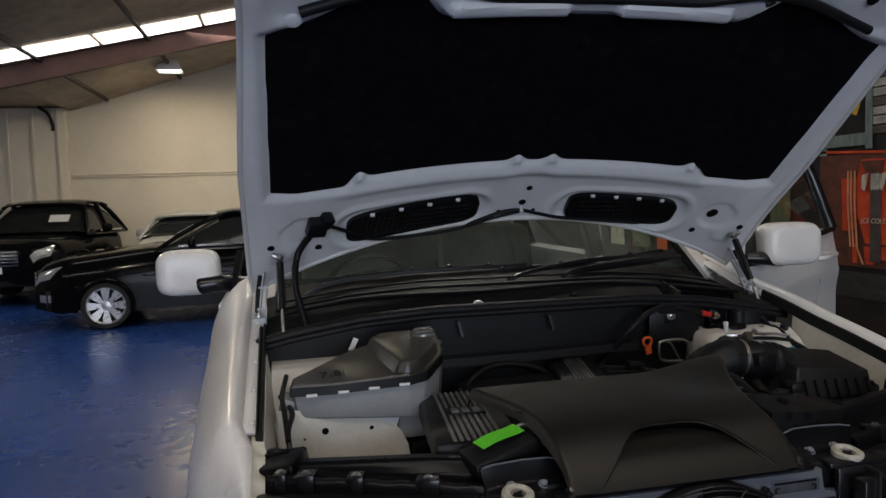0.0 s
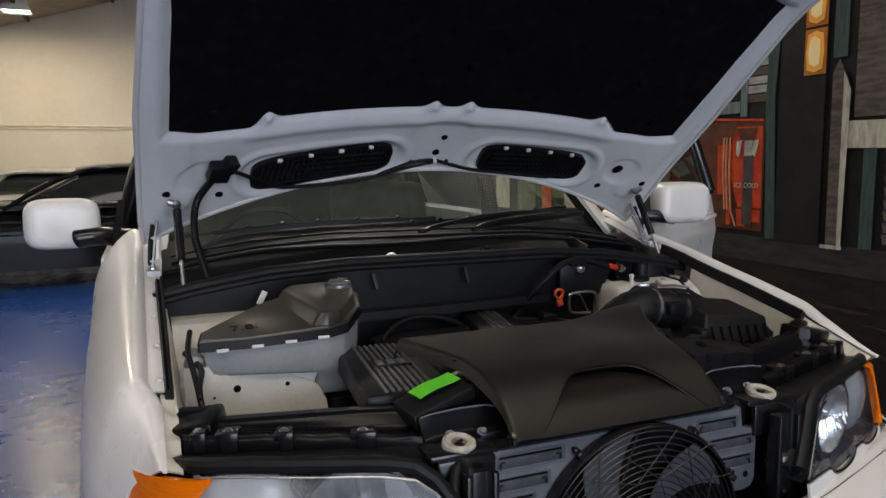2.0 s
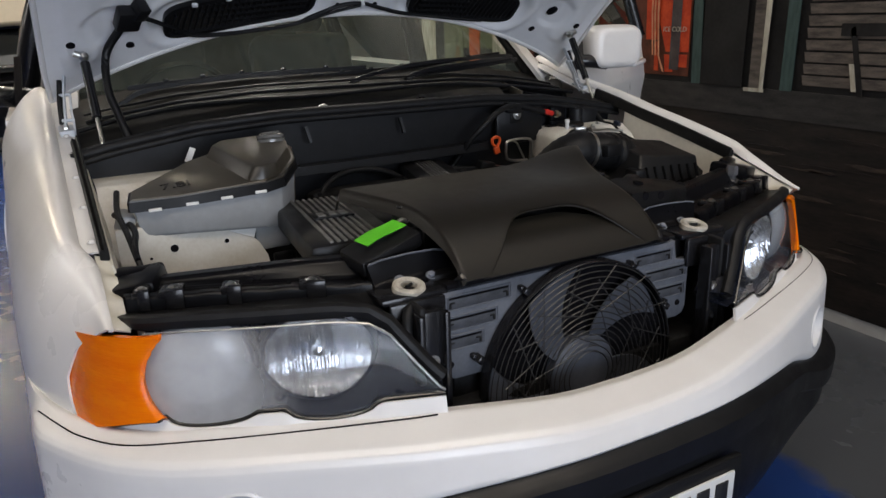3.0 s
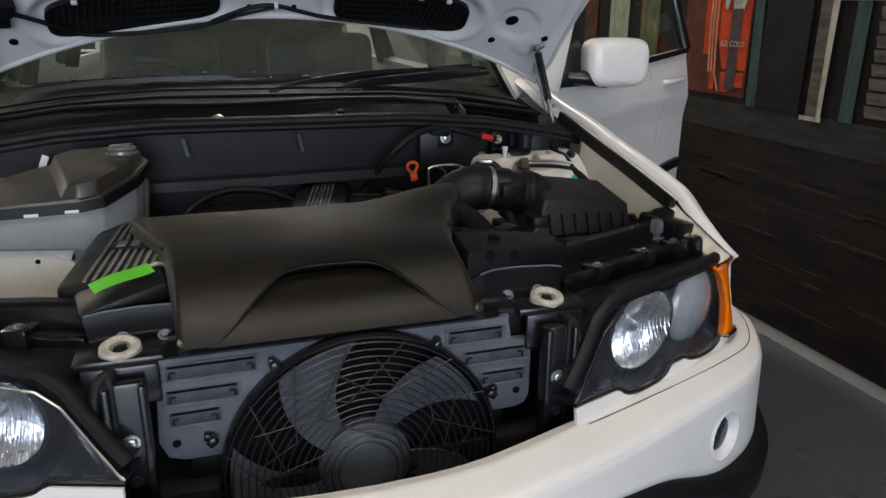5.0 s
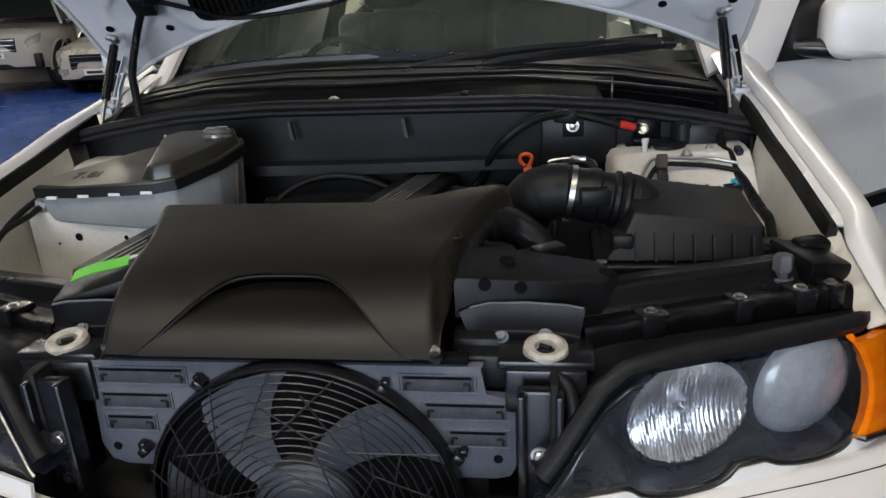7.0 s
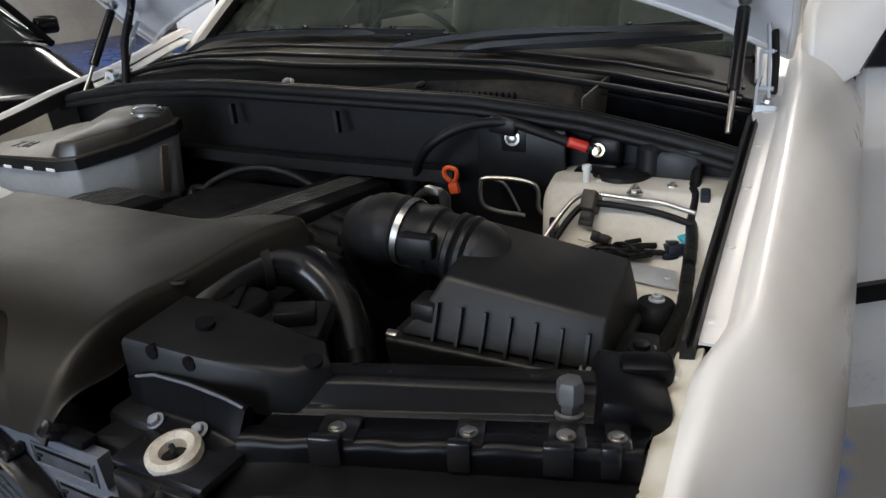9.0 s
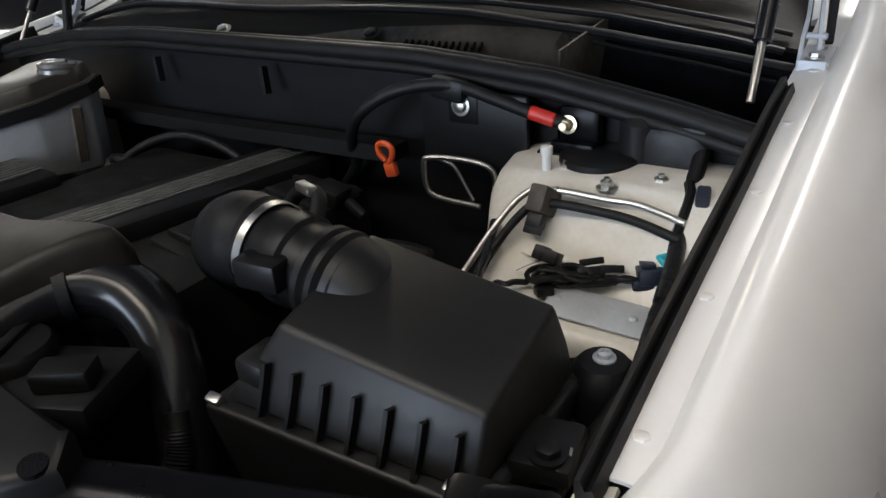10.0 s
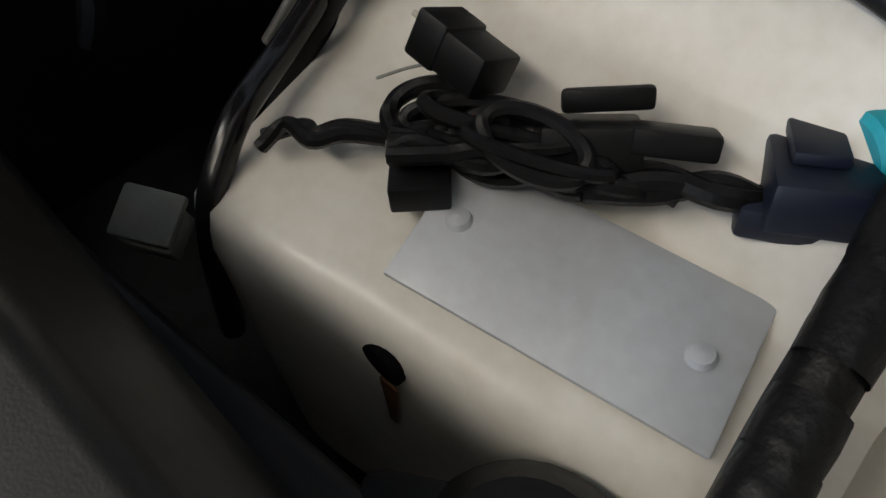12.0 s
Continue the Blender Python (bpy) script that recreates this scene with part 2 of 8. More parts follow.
def hazed(m, col, share, spread, ramp=None):
    """Milky scatter, heavier in patches: dull plastic on the lamp covers, reflected light on the windscreen."""
    nt = m.node_tree
    out = nt.nodes["Material Output"]
    old = out.inputs[0].links[0].from_socket
    df, mx = nt.nodes.new("ShaderNodeBsdfDiffuse"), nt.nodes.new("ShaderNodeMixShader")
    df.inputs[0].default_value = (*col, 1)
    tc, no, mr = nt.nodes.new("ShaderNodeTexCoord"), nt.nodes.new("ShaderNodeTexNoise"), nt.nodes.new("ShaderNodeMapRange")
    no.inputs["Scale"].default_value, no.inputs["Detail"].default_value = 9.0, 4.0
    nt.links.new(tc.outputs["Object"], no.inputs[0])
    nt.links.new(no.outputs[0], mr.inputs[0])
    mr.inputs[1].default_value, mr.inputs[2].default_value = 0.35, 0.65
    mr.inputs[3].default_value, mr.inputs[4].default_value = share - spread, share + spread
    if ramp:
        sp, mq, mu = nt.nodes.new("ShaderNodeSeparateXYZ"), nt.nodes.new("ShaderNodeMapRange"), nt.nodes.new("ShaderNodeMath")
        nt.links.new(tc.outputs["Object"], sp.inputs[0])
        nt.links.new(sp.outputs[0], mq.inputs[0])
        mq.interpolation_type = "SMOOTHSTEP"
        mq.inputs[1].default_value, mq.inputs[2].default_value = ramp
        mq.inputs[3].default_value, mq.inputs[4].default_value = 0.08, 1.0
        mu.operation = "MULTIPLY"
        nt.links.new(mr.outputs[0], mu.inputs[0])
        nt.links.new(mq.outputs[0], mu.inputs[1])
        nt.links.new(mu.outputs[0], mx.inputs[0])
    else:
        nt.links.new(mr.outputs[0], mx.inputs[0])
    nt.links.new(old, mx.inputs[1])
    nt.links.new(df.outputs[0], mx.inputs[2])
    nt.links.new(mx.outputs[0], out.inputs[0])
    return m


M["lens"] = hazed(glass("clear_lens", (0.96, 0.97, 0.98), ior=1.36), (0.6, 0.62, 0.64), 0.035, 0.025)
M["lens_dull"] = hazed(glass("dulled_lens", (0.93, 0.94, 0.95), ior=1.36), (0.66, 0.66, 0.67), 0.43, 0.10, (-0.52, -0.63))
# the milky share paints the roof's pale reflection in the screen
M["screen"] = hazed(glass("reflection_veiled_windscreen_glass", (0.76, 0.87, 0.80)), (0.47, 0.55, 0.49), 0.06, 0.015)
M["bulb"] = glow("lamp_tube", (1.0, 0.98, 0.85), 7)
M["skylight"] = glow("bright_roof_sheet", (1.0, 0.97, 0.9), 5)


# ---- mesh helpers ----
def V(*a):
    return Vector(a)


def thing(name, label, category, group="", kind="", at=(0, 0, 0)):
    ob = new(name)
    ob.empty_display_size = 0.05
    ob.location = at
    return tagged(ob, label, category, group, kind)


def part(name, bm, material, parent=None, label="", sharp=38):
    """One mesh object; coordinates of the bmesh are the parent's."""
    me = bpy.data.meshes.new(name)
    bmesh.ops.recalc_face_normals(bm, faces=bm.faces)
    bm.to_mesh(me)
    bm.free()
    me.materials.append(material)
    for p in me.polygons:
        p.use_smooth = True
    me.set_sharp_from_angle(angle=radians(sharp))
    ob = new(name, me)
    if parent:
        ob.parent = parent
    if label:
        ob["label"] = label
    return ob


def struct(name, bm, material, label, category, sharp=38):
    return tagged(part(name, bm, material, None, "", sharp), label, category, "", "structure")


def box(bm, c, s, m=None, bev=0.0, seg=2):
    """A box at c of size s, turned by m about its centre, with rounded edges."""
    vs = bmesh.ops.create_cube(bm, size=1.0)["verts"]
    for v in vs:
        v.co = V(v.co.x * s[0], v.co.y * s[1], v.co.z * s[2])
    if bev:
        es = list({e for v in vs for e in v.link_edges})
        r = bmesh.ops.bevel(bm, geom=es, offset=bev, segments=seg, profile=0.5, affect="EDGES")
        vs = list({v for f in r["faces"] for v in f.verts} | {v for v in vs if v.is_valid})
    for v in vs:
        v.co = ((m @ v.co) if m else v.co) + V(*c)


def turn(rx=0, ry=0, rz=0):
    return Euler([radians(a) for a in (rx, ry, rz)]).to_matrix()


def lathe(bm, prof, m=None, seg=28, arc=1.0):
    """Turn a profile of (radius, height) about z and place it by the 4x4 m."""
    rings = []
    n = seg if arc == 1.0 else seg + 1
    for r, z in prof:
        rings.append([bm.verts.new((m or Matrix()) @ V(r * math.cos(2 * math.pi * arc * i / seg), r * math.sin(2 * math.pi * arc * i / seg), z)) for i in range(n)])
    for a, b in zip(rings, rings[1:]):
        for i in range(seg):
            j = (i + 1) % n
            bm.faces.new((a[i], a[j], b[j], b[i]))
    return rings


def axis(a, b):
    """A 4x4 with its origin at a and its z towards b."""
    a, b = V(*a), V(*b)
    return Matrix.Translation(a) @ (b - a).to_track_quat("Z", "Y").to_matrix().to_4x4()


def cyl(bm, a, b, r, r2=None, seg=18, bev=0.0):
    ln = (V(*b) - V(*a)).length
    r2 = r if r2 is None else r2
    e = min(bev, r * 0.5)
    prof = [(0, 0), (r - e, 0), (r, e), (r2, ln - e), (r2 - e, ln), (0, ln)] if e else [(0, 0), (r, 0), (r2, ln), (0, ln)]
    lathe(bm, prof, axis(a, b), seg)
    bmesh.ops.remove_doubles(bm, verts=bm.verts, dist=1e-6)


def spline(pts, n=6):
    """Points along a smooth curve through pts."""
    p = [V(*q) for q in pts]
    p = [2 * p[0] - p[1]] + p + [2 * p[-1] - p[-2]]
    out = []
    for i in range(1, len(p) - 2):
        for k in range(n):
            t = k / n
            a, b, c, d = p[i - 1], p[i], p[i + 1], p[i + 2]
            out.append(0.5 * (2 * b + (c - a) * t + (2 * a - 5 * b + 4 * c - d) * t * t + (3 * b - a - 3 * c + d) * t ** 3))
    out.append(p[-2])
    return out


def sweep(bm, path, section, closed_section=True, up=(0, 0, 1), ends=True):
    """Sweep a section of (side, up) along the path; the section may be a function of the share of the way."""
    path = [V(*q) for q in path]
    rings = []
    for i, q in enumerate(path):
        d = (path[min(i + 1, len(path) - 1)] - path[max(i - 1, 0)]).normalized()
        side = d.cross(V(*up))
        side = side.normalized() if side.length > 1e-5 else V(1, 0, 0)
        u2 = side.cross(d)
        sec = section(i / (len(path) - 1)) if callable(section) else section
        rings.append([bm.verts.new(q + side * a + u2 * b) for a, b in sec])
    n = len(rings[0])
    for a, b in zip(rings, rings[1:]):
        for i in range(n if closed_section else n - 1):
            j = (i + 1) % n
            bm.faces.new((a[i], a[j], b[j], b[i]))
    if ends and closed_section:
        bm.faces.new(rings[0][::-1])
        bm.faces.new(rings[-1])


def ring_section(r, seg=10, flat=1.0):
    return [(r * math.cos(2 * math.pi * i / seg), r * flat * math.sin(2 * math.pi * i / seg)) for i in range(seg)]


def tube(bm, pts, r, seg=10, n=6, up=(0.13, 0.21, 0.97)):
    sweep(bm, spline(pts, n) if len(pts) > 2 and n > 1 else [V(*p) for p in pts], ring_section(r, seg), up=up)


def surf(bm, f, nu, nv, thick=0.0, keep=None):
    """A sheet through f(u, v), u and v from 0 to 1, given a thickness along its normals."""
    g = [[V(*f(i / nu, j / nv)) for j in range(nv + 1)] for i in range(nu + 1)]

    def normal(i, j):
        a = g[min(i + 1, nu)][j] - g[max(i - 1, 0)][j]
        b = g[i][min(j + 1, nv)] - g[i][max(j - 1, 0)]
        n = a.cross(b)
        return n.normalized() if n.length > 1e-9 else V(0, 0, 1)

    layers = [[[bm.verts.new(g[i][j] - normal(i, j) * k) for j in range(nv + 1)] for i in range(nu + 1)] for k in ((0, thick) if thick else (0,))]
    for k, L in enumerate(layers):
        for i in range(nu):
            for j in range(nv):
                if keep and not keep((i + 0.5) / nu, (j + 0.5) / nv):
                    continue
                q = (L[i][j], L[i + 1][j], L[i + 1][j + 1], L[i][j + 1])
                bm.faces.new(q if k == 0 else q[::-1])
    if thick:
        A, B = layers
        edge = [(i, 0) for i in range(nu)] + [(nu, j) for j in range(nv)] + [(i, nv) for i in range(nu, 0, -1)] + [(0, j) for j in range(nv, 0, -1)]
        for (i, j), (k, l) in zip(edge, edge[1:] + edge[:1]):
            if A[i][j].link_faces and A[k][l].link_faces:
                bm.faces.new((A[i][j], B[i][j], B[k][l], A[k][l]))
    loose = [v for v in bm.verts if not v.link_faces]
    bmesh.ops.delete(bm, geom=loose, context="VERTS")


def prism(bm, poly, place, h, bev=0.0):
    """Extrude a polygon of (a, b) from place(a, b, 0) to place(a, b, h)."""
    lo = [bm.verts.new(place(a, b, 0)) for a, b in poly]
    hi = [bm.verts.new(place(a, b, h)) for a, b in poly]
    top = bm.faces.new(hi)
    bm.faces.new(lo[::-1])
    n = len(poly)
    for i in range(n):
        j = (i + 1) % n
        bm.faces.new((lo[i], lo[j], hi[j], hi[i]))
    if bev:
        bmesh.ops.bevel(bm, geom=list(top.edges), offset=bev, segments=2, profile=0.5, affect="EDGES")


def lerp(table, x):
    """Straight steps through a table of (x, y)."""
    return float(np.interp(x, [a for a, _ in table], [b for _, b in table]))


def soft(table, x, d=0.04):
    """The table's steps with their corners rounded over a width of d each way."""
    return sum(lerp(table, x + d * k) * w for k, w in ((-1, 0.15), (-0.5, 0.2), (0, 0.3), (0.5, 0.2), (1, 0.15)))


def bolt(bm, c, n, r=0.008, h=0.006):
    """A hexagon bolt head on a washer."""
    m = axis(c, V(*c) + V(*n))
    lathe(bm, [(0, 0), (r * 1.5, 0), (r * 1.5, h * 0.25), (r, h * 0.3)], m, 16)
    lathe(bm, [(r, h * 0.25), (r, h), (r * 0.8, h * 1.15), (0, h * 1.15)], m, 6)


# ---- the hall ----
def floor_material():
    """Blue epoxy paint, scuffed, with a dark grey painted lane beside the mural."""
    m = mat("blue_epoxy_floor", (0.013, 0.048, 0.20), 0.26, var=0.16, scale=0.9, col2=(0.012, 0.040, 0.18), bump=0.03, bscale=30, coat=0.0, spec=0.5)
    nt = m.node_tree
    b = nt.nodes["Principled BSDF"]
    old = b.inputs["Base Color"].links[0].from_socket
    tc, sep = nt.nodes.new("ShaderNodeTexCoord"), nt.nodes.new("ShaderNodeSeparateXYZ")
    nt.links.new(tc.outputs["Object"], sep.inputs[0])
    nz = nt.nodes.new("ShaderNodeTexNoise")
    nz.inputs["Scale"].default_value = 7.0
    nt.links.new(tc.outputs["Object"], nz.inputs[0])
    ad = nt.nodes.new("ShaderNodeMath")
    ad.operation = "MULTIPLY_ADD"
    nt.links.new(nz.outputs[0], ad.inputs[0])
    ad.inputs[1].default_value = 0.16
    nt.links.new(sep.outputs[0], ad.inputs[2])
    st = nt.nodes.new("ShaderNodeMapRange")
    nt.links.new(ad.outputs[0], st.inputs[0])
    st.inputs[1].default_value, st.inputs[2].default_value = 1.10, 1.16
    mx = nt.nodes.new("ShaderNodeMix")
    mx.data_type = "RGBA"
    nt.links.new(st.outputs[0], mx.inputs[0])
    nt.links.new(old, mx.inputs[6])
    mx.inputs[7].default_value = (0.075, 0.08, 0.088, 1)
    nt.links.new(mx.outputs[2], b.inputs["Base Color"])
    return m


bm = bmesh.new()
box(bm, (-5.4, 2.25, -0.1), (15.4, 22.8, 0.2))
struct("floor", bm, floor_material(), "glossy blue painted concrete floor with a grey lane", "floor")

WALL_Y, MURAL_X = 13.5, 2.15
roof_z = lambda x: 4.72 + 0.31 * x
bm = bmesh.new()
prism(bm, [(-13, 0), (2.35, 0), (2.35, 5.45), (-4.45, 3.34), (-13, 3.34)], lambda a, b, h: V(a, WALL_Y + h, b), 0.2)
struct("wall_back", bm, M["wall"], "cream painted back wall of the hall", "wall")
bm = bmesh.new()
for z in (2.10, 2.05):
    box(bm, (-1.1, WALL_Y - 0.012, z), (6.8, 0.024, 0.022), bev=0.004)
struct("trim", bm, M["wall"], "narrow painted double rail along the back wall", "trim")
bm = bmesh.new()
box(bm, (-5.5, WALL_Y - 0.10, 1.66), (2.0, 0.2, 3.31), bev=0.01)
for k in range(5):
    box(bm, (-6.3 + k * 0.42, WALL_Y - 0.215, 1.66), (0.05, 0.03, 3.28), bev=0.006)
struct("trim", bm, M["wall"], "cream boxed-in panel with upright battens on the back wall", "trim")
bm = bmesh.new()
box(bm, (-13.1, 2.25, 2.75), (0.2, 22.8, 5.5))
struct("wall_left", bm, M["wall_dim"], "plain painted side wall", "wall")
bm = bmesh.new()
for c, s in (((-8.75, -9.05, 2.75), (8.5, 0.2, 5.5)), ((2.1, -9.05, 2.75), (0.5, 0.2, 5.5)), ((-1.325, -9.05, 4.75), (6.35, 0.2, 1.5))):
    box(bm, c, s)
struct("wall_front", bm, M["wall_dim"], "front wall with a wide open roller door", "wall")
bm = bmesh.new()
surf(bm, lambda u, v: (-4.45 + 6.85 * u, -9.2 + 22.9 * v, roof_z(-4.45 + 6.85 * u)), 24, 60, 0.06)
struct("ceiling", bm, M["ceil"], "sloping lined metal roof with sagging insulation foil", "ceiling")
bm = bmesh.new()
box(bm, (-8.8, 2.25, 3.39), (8.7, 22.8, 0.1))
struct("ceiling", bm, M["ceil"], "low flat ceiling over the side bay", "ceiling")
# unseen glowing sheets, added to go with the side bay fill
for x, y in ((-6.6, 3.4), (-8.4, 8.2)):
    bm = bmesh.new()
    for k in range(3):
        box(bm, (x - 1.4 + 1.4 * k, y, 3.325), (1.34, 0.62, 0.012))
    struct("trim", bm, M["skylight"], "added glowing ceiling sheet over the side bay, out of view", "skylight")
SKEW = 0.40
# rows 2.85 and -2.6 are added to go with the fill lamps
for y0 in (8.7, 2.85, -2.6):
    bm = bmesh.new()
    for k in range(5):
        xa, xb = -4.3 + 1.31 * k, -4.3 + 1.31 * (k + 1) - 0.05
        f = lambda u, v: (xa + (xb - xa) * u, y0 + SKEW * (xa + (xb - xa) * u + 4.1) + 0.55 * v, roof_z(xa + (xb - xa) * u) - 0.075)
        surf(bm, f, 2, 2, 0.01)
    struct("trim", bm, M["skylight"], "bright translucent roof sheet letting daylight in", "skylight")


def i_beam(a, b, depth, width, material, name, label):
    bm = bmesh.new()
    d, w, t = depth / 2, width / 2, 0.012
    sec = [(-w, d), (w, d), (w, d - t), (t, d - t), (t, -d + t), (w, -d + t), (w, -d), (-w, -d), (-w, -d + t), (-t, -d + t), (-t, d - t), (-w, d - t)]
    sweep(bm, [a, b], sec)
    tagged(part(name, bm, material, None), label, "beam", "roof beams", "structure")


for y0 in (9.5, 5.4, 1.3, -3.2, -6.9):
    pt = lambda x: (x, y0 + SKEW * (x + 4.1) * 0.9, roof_z(x) - 0.20)
    i_beam(pt(-4.4), pt(2.1), 0.28, 0.15, M["beam"], "trim", "red oxide steel roof beam")
for x in (-3.77, -2.46, -1.12, 0.18, 1.48):
    bm = bmesh.new()
    box(bm, (x, 2.2, roof_z(x) - 0.055), (0.05, 22.4, 0.11), bev=0.004)
    tagged(part("trim", bm, M["timber"]), "dark timber purlin under the roof", "beam", "roof purlins", "structure")


def hall_lamp(at, cord):
    lamp = thing("pendant_lamp", "white enamel box lamp hanging from the roof, lit", "lamp", "hall lamps", at=at)
    bm = bmesh.new()
    lathe(bm, [(0.02, 0.22), (0.10, 0.21), (0.15, 0.16), (0.165, 0.05), (0.23, -0.05), (0.225, -0.055), (0.15, 0.04), (0.05, 0.17), (0.0, 0.17)], None, 4)
    bmesh.ops.rotate(bm, verts=bm.verts, matrix=turn(0, 0, 45))
    part("shade", bm, M["lampshell"], lamp, "white enamel shade", sharp=60)
    bm = bmesh.new()
    box(bm, (0, 0, -0.03), (0.28, 0.28, 0.03), bev=0.012)
    part("diffuser", bm, M["bulb"], lamp, "glowing diffuser")
    bm = bmesh.new()
    cyl(bm, (0, 0, 0.2), (0, 0, cord), 0.006, seg=6)
    part("cord", bm, M["rubber"], lamp)
    return lamp


lamp = hall_lamp((-2.45, 12.0, 3.82), 0.6)
lamp.scale = (1.25, 1.25, 1.35)
copy_thing(lamp, pose(-0.45, 7.6, 4.30))
# a third lamp, added out of view with its own light below
copy_thing(lamp, pose(-3.2, 4.6, 3.25))
for x, y, z in ((-2.45, 12.0, 3.74), (-0.45, 7.6, 4.21), (-3.2, 4.6, 3.18)):
    d = bpy.data.lights.new("lamp_light", "AREA")
    d.shape, d.size, d.energy, d.color = "DISK", 0.3, 60, (1.0, 0.86, 0.62)
    new("lamp_light", d).location = (x, y, z)
bm = bmesh.new()
tube(bm, [(-4.9, 13.2, 3.33), (-4.75, 13.25, 3.2), (-4.7, 13.3, 3.0), (-4.7, 13.3, 2.9)], 0.03)
tagged(part("pipe", bm, M["dark"]), "dark conduit drooping from the roof at the back wall", "pipe", "", "structure")

# ---- the mural on the side wall ----
P = lambda name, col, rough=0.7, var=0.25, scale=9, col2=None, st=None: mat(name, col, rough, var=var, scale=scale, col2=col2, bump=0.05, bscale=60, stretch=st, spec=0.25)
MU = dict(
    street=P("mural_street", (0.024, 0.017, 0.013), 0.55, scale=3.2, col2=(0.0035, 0.003, 0.003), st=(1, 0.8, 4)),
    streak=P("mural_streak", (0.060, 0.042, 0.030), 0.6, scale=14, col2=(0.012, 0.009, 0.008), st=(1, 1.5, 6)),
    kerb=P("mural_kerb", (0.038, 0.034, 0.031), scale=8, col2=(0.015, 0.014, 0.014), st=(1, 1, 4)),
    dark=P("mural_dark", (0.010, 0.009, 0.009), scale=6),
    board=P("mural_board", (0.12, 0.10, 0.083), scale=10, col2=(0.042, 0.035, 0.031), st=(1, 1, 5)),
    pale=P("mural_pale_board", (0.42, 0.41, 0.37), scale=10, col2=(0.17, 0.165, 0.15), st=(1, 1.2, 3)),
    teal=P("mural_teal", (0.045, 0.075, 0.068), scale=12, col2=(0.025, 0.045, 0.042), st=(1, 5, 1)),
    tealp=P("mural_pale_teal", (0.17, 0.22, 0.21), scale=12, st=(1, 3, 1)),
    awning=P("mural_awning", (0.03, 0.12, 0.115), scale=12, st=(1, 4, 1)),
    red=P("mural_red", (0.58, 0.07, 0.014), scale=9, col2=(0.30, 0.025, 0.010)),
    rust=P("mural_rust", (0.13, 0.035, 0.018), scale=12, col2=(0.05, 0.02, 0.012)),
    cream=P("mural_cream", (0.52, 0.49, 0.40), scale=12, col2=(0.25, 0.22, 0.17), st=(1, 4, 1)),
    olive=P("mural_olive", (0.16, 0.17, 0.09), scale=9, col2=(0.07, 0.075, 0.045), st=(1, 4, 1)),
    lit=P("mural_lit_window", (0.90, 0.46, 0.10), scale=12, col2=(0.85, 0.36, 0.05)),
    ember=P("mural_window_edge", (0.48, 0.17, 0.02), scale=12, col2=(0.30, 0.09, 0.012)),
    glowing=P("mural_window_heart", (0.95, 0.78, 0.42), scale=12, col2=(0.95, 0.66, 0.26)),
    grey=P("mural_grey_band", (0.075, 0.060, 0.058), scale=12),
    peach=P("mural_peach", (0.72, 0.30, 0.16), scale=14),
    pale_sky=P("mural_badge_sky", (0.42, 0.45, 0.46), scale=14),
    sky=P("mural_sky", (0.80, 0.79, 0.73), var=0.05, scale=1.5),
    sign=P("mural_sign", (0.36, 0.075, 0.025), scale=10, col2=(0.24, 0.045, 0.018)),
    orange=P("mural_orange", (0.62, 0.12, 0.03), scale=14),
    white=P("mural_white", (0.70, 0.68, 0.60), scale=14),
    yellow=P("mural_yellow", (0.62, 0.36, 0.03), scale=14),
)
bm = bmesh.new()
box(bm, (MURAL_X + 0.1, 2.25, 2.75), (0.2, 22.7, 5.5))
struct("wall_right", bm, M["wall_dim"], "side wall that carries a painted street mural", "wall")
mural = thing("mural", "painted mural of a dark shop street with a red machine", "mural", at=(MURAL_X, 0, 0))


def paint(name, poly, material, layer=1, label=""):
    """One flat painted shape of (y, z) on the wall; later layers lie a little prouder."""
    bm = bmesh.new()
    d = 0.004 * layer
    prism(bm, poly, lambda a, b, h: V(-d + 0.003 - h, a, b), 0.003)
    return part(name, bm, material, mural, label)


def rect(y0, y1, z0, z1):
    return [(y0, z0), (y1, z0), (y1, z1), (y0, z1)]


paint("painted_sky", rect(-8, 9, 2.6, 5.3), MU["sky"], 1, "pale painted sky")
paint("painted_facade", rect(-8, 9, 1.0, 2.6), MU["dark"], 2, "dark painted shopfront")
paint("painted_street", rect(-8, 9, 0.06, 0.87), MU["street"], 2, "dark brown painted street with streaks")
paint("painted_kerb", rect(-8, 9, 0.87, 1.0), MU["kerb"], 3, "grey painted boardwalk edge")
rng = random.Random(5)
for k in range(64):
    y, z, w = rng.uniform(-0.2, 2.8), rng.uniform(0.10, 0.85), rng.uniform(0.06, 0.42)
    h = rng.uniform(0.004, 0.016)
    low = [(y + w * q / 5, z - h * rng.uniform(0.2, 1.0)) for q in range(1, 5)]
    high = [(y + w * q / 5, z + h * rng.uniform(0.2, 1.0)) for q in range(4, 0, -1)]
    paint("painted_streak", [(y, z)] + low + [(y + w, z + h * rng.uniform(-0.5, 0.5))] + high, MU["streak"] if k % 3 else MU["street"], 3)
# drinks machine
paint("painted_machine", rect(1.745, 2.22, 1.03, 1.60), MU["rust"], 3, "rusty red painted machine case")
paint("painted_machine_top", [(1.755, 1.590), (2.22, 1.615), (2.22, 1.628), (1.755, 1.602)], MU["red"], 4)
paint("painted_door", [(1.750, 1.150), (1.905, 1.150), (1.960, 1.30), (1.960, 1.480), (1.93, 1.57), (1.757, 1.565)], MU["red"], 4, "bright red painted machine door")
paint("painted_door", [(1.965, 1.21), (2.055, 1.21), (2.065, 1.478), (1.965, 1.478)], MU["red"], 4, "bright red painted machine panel")
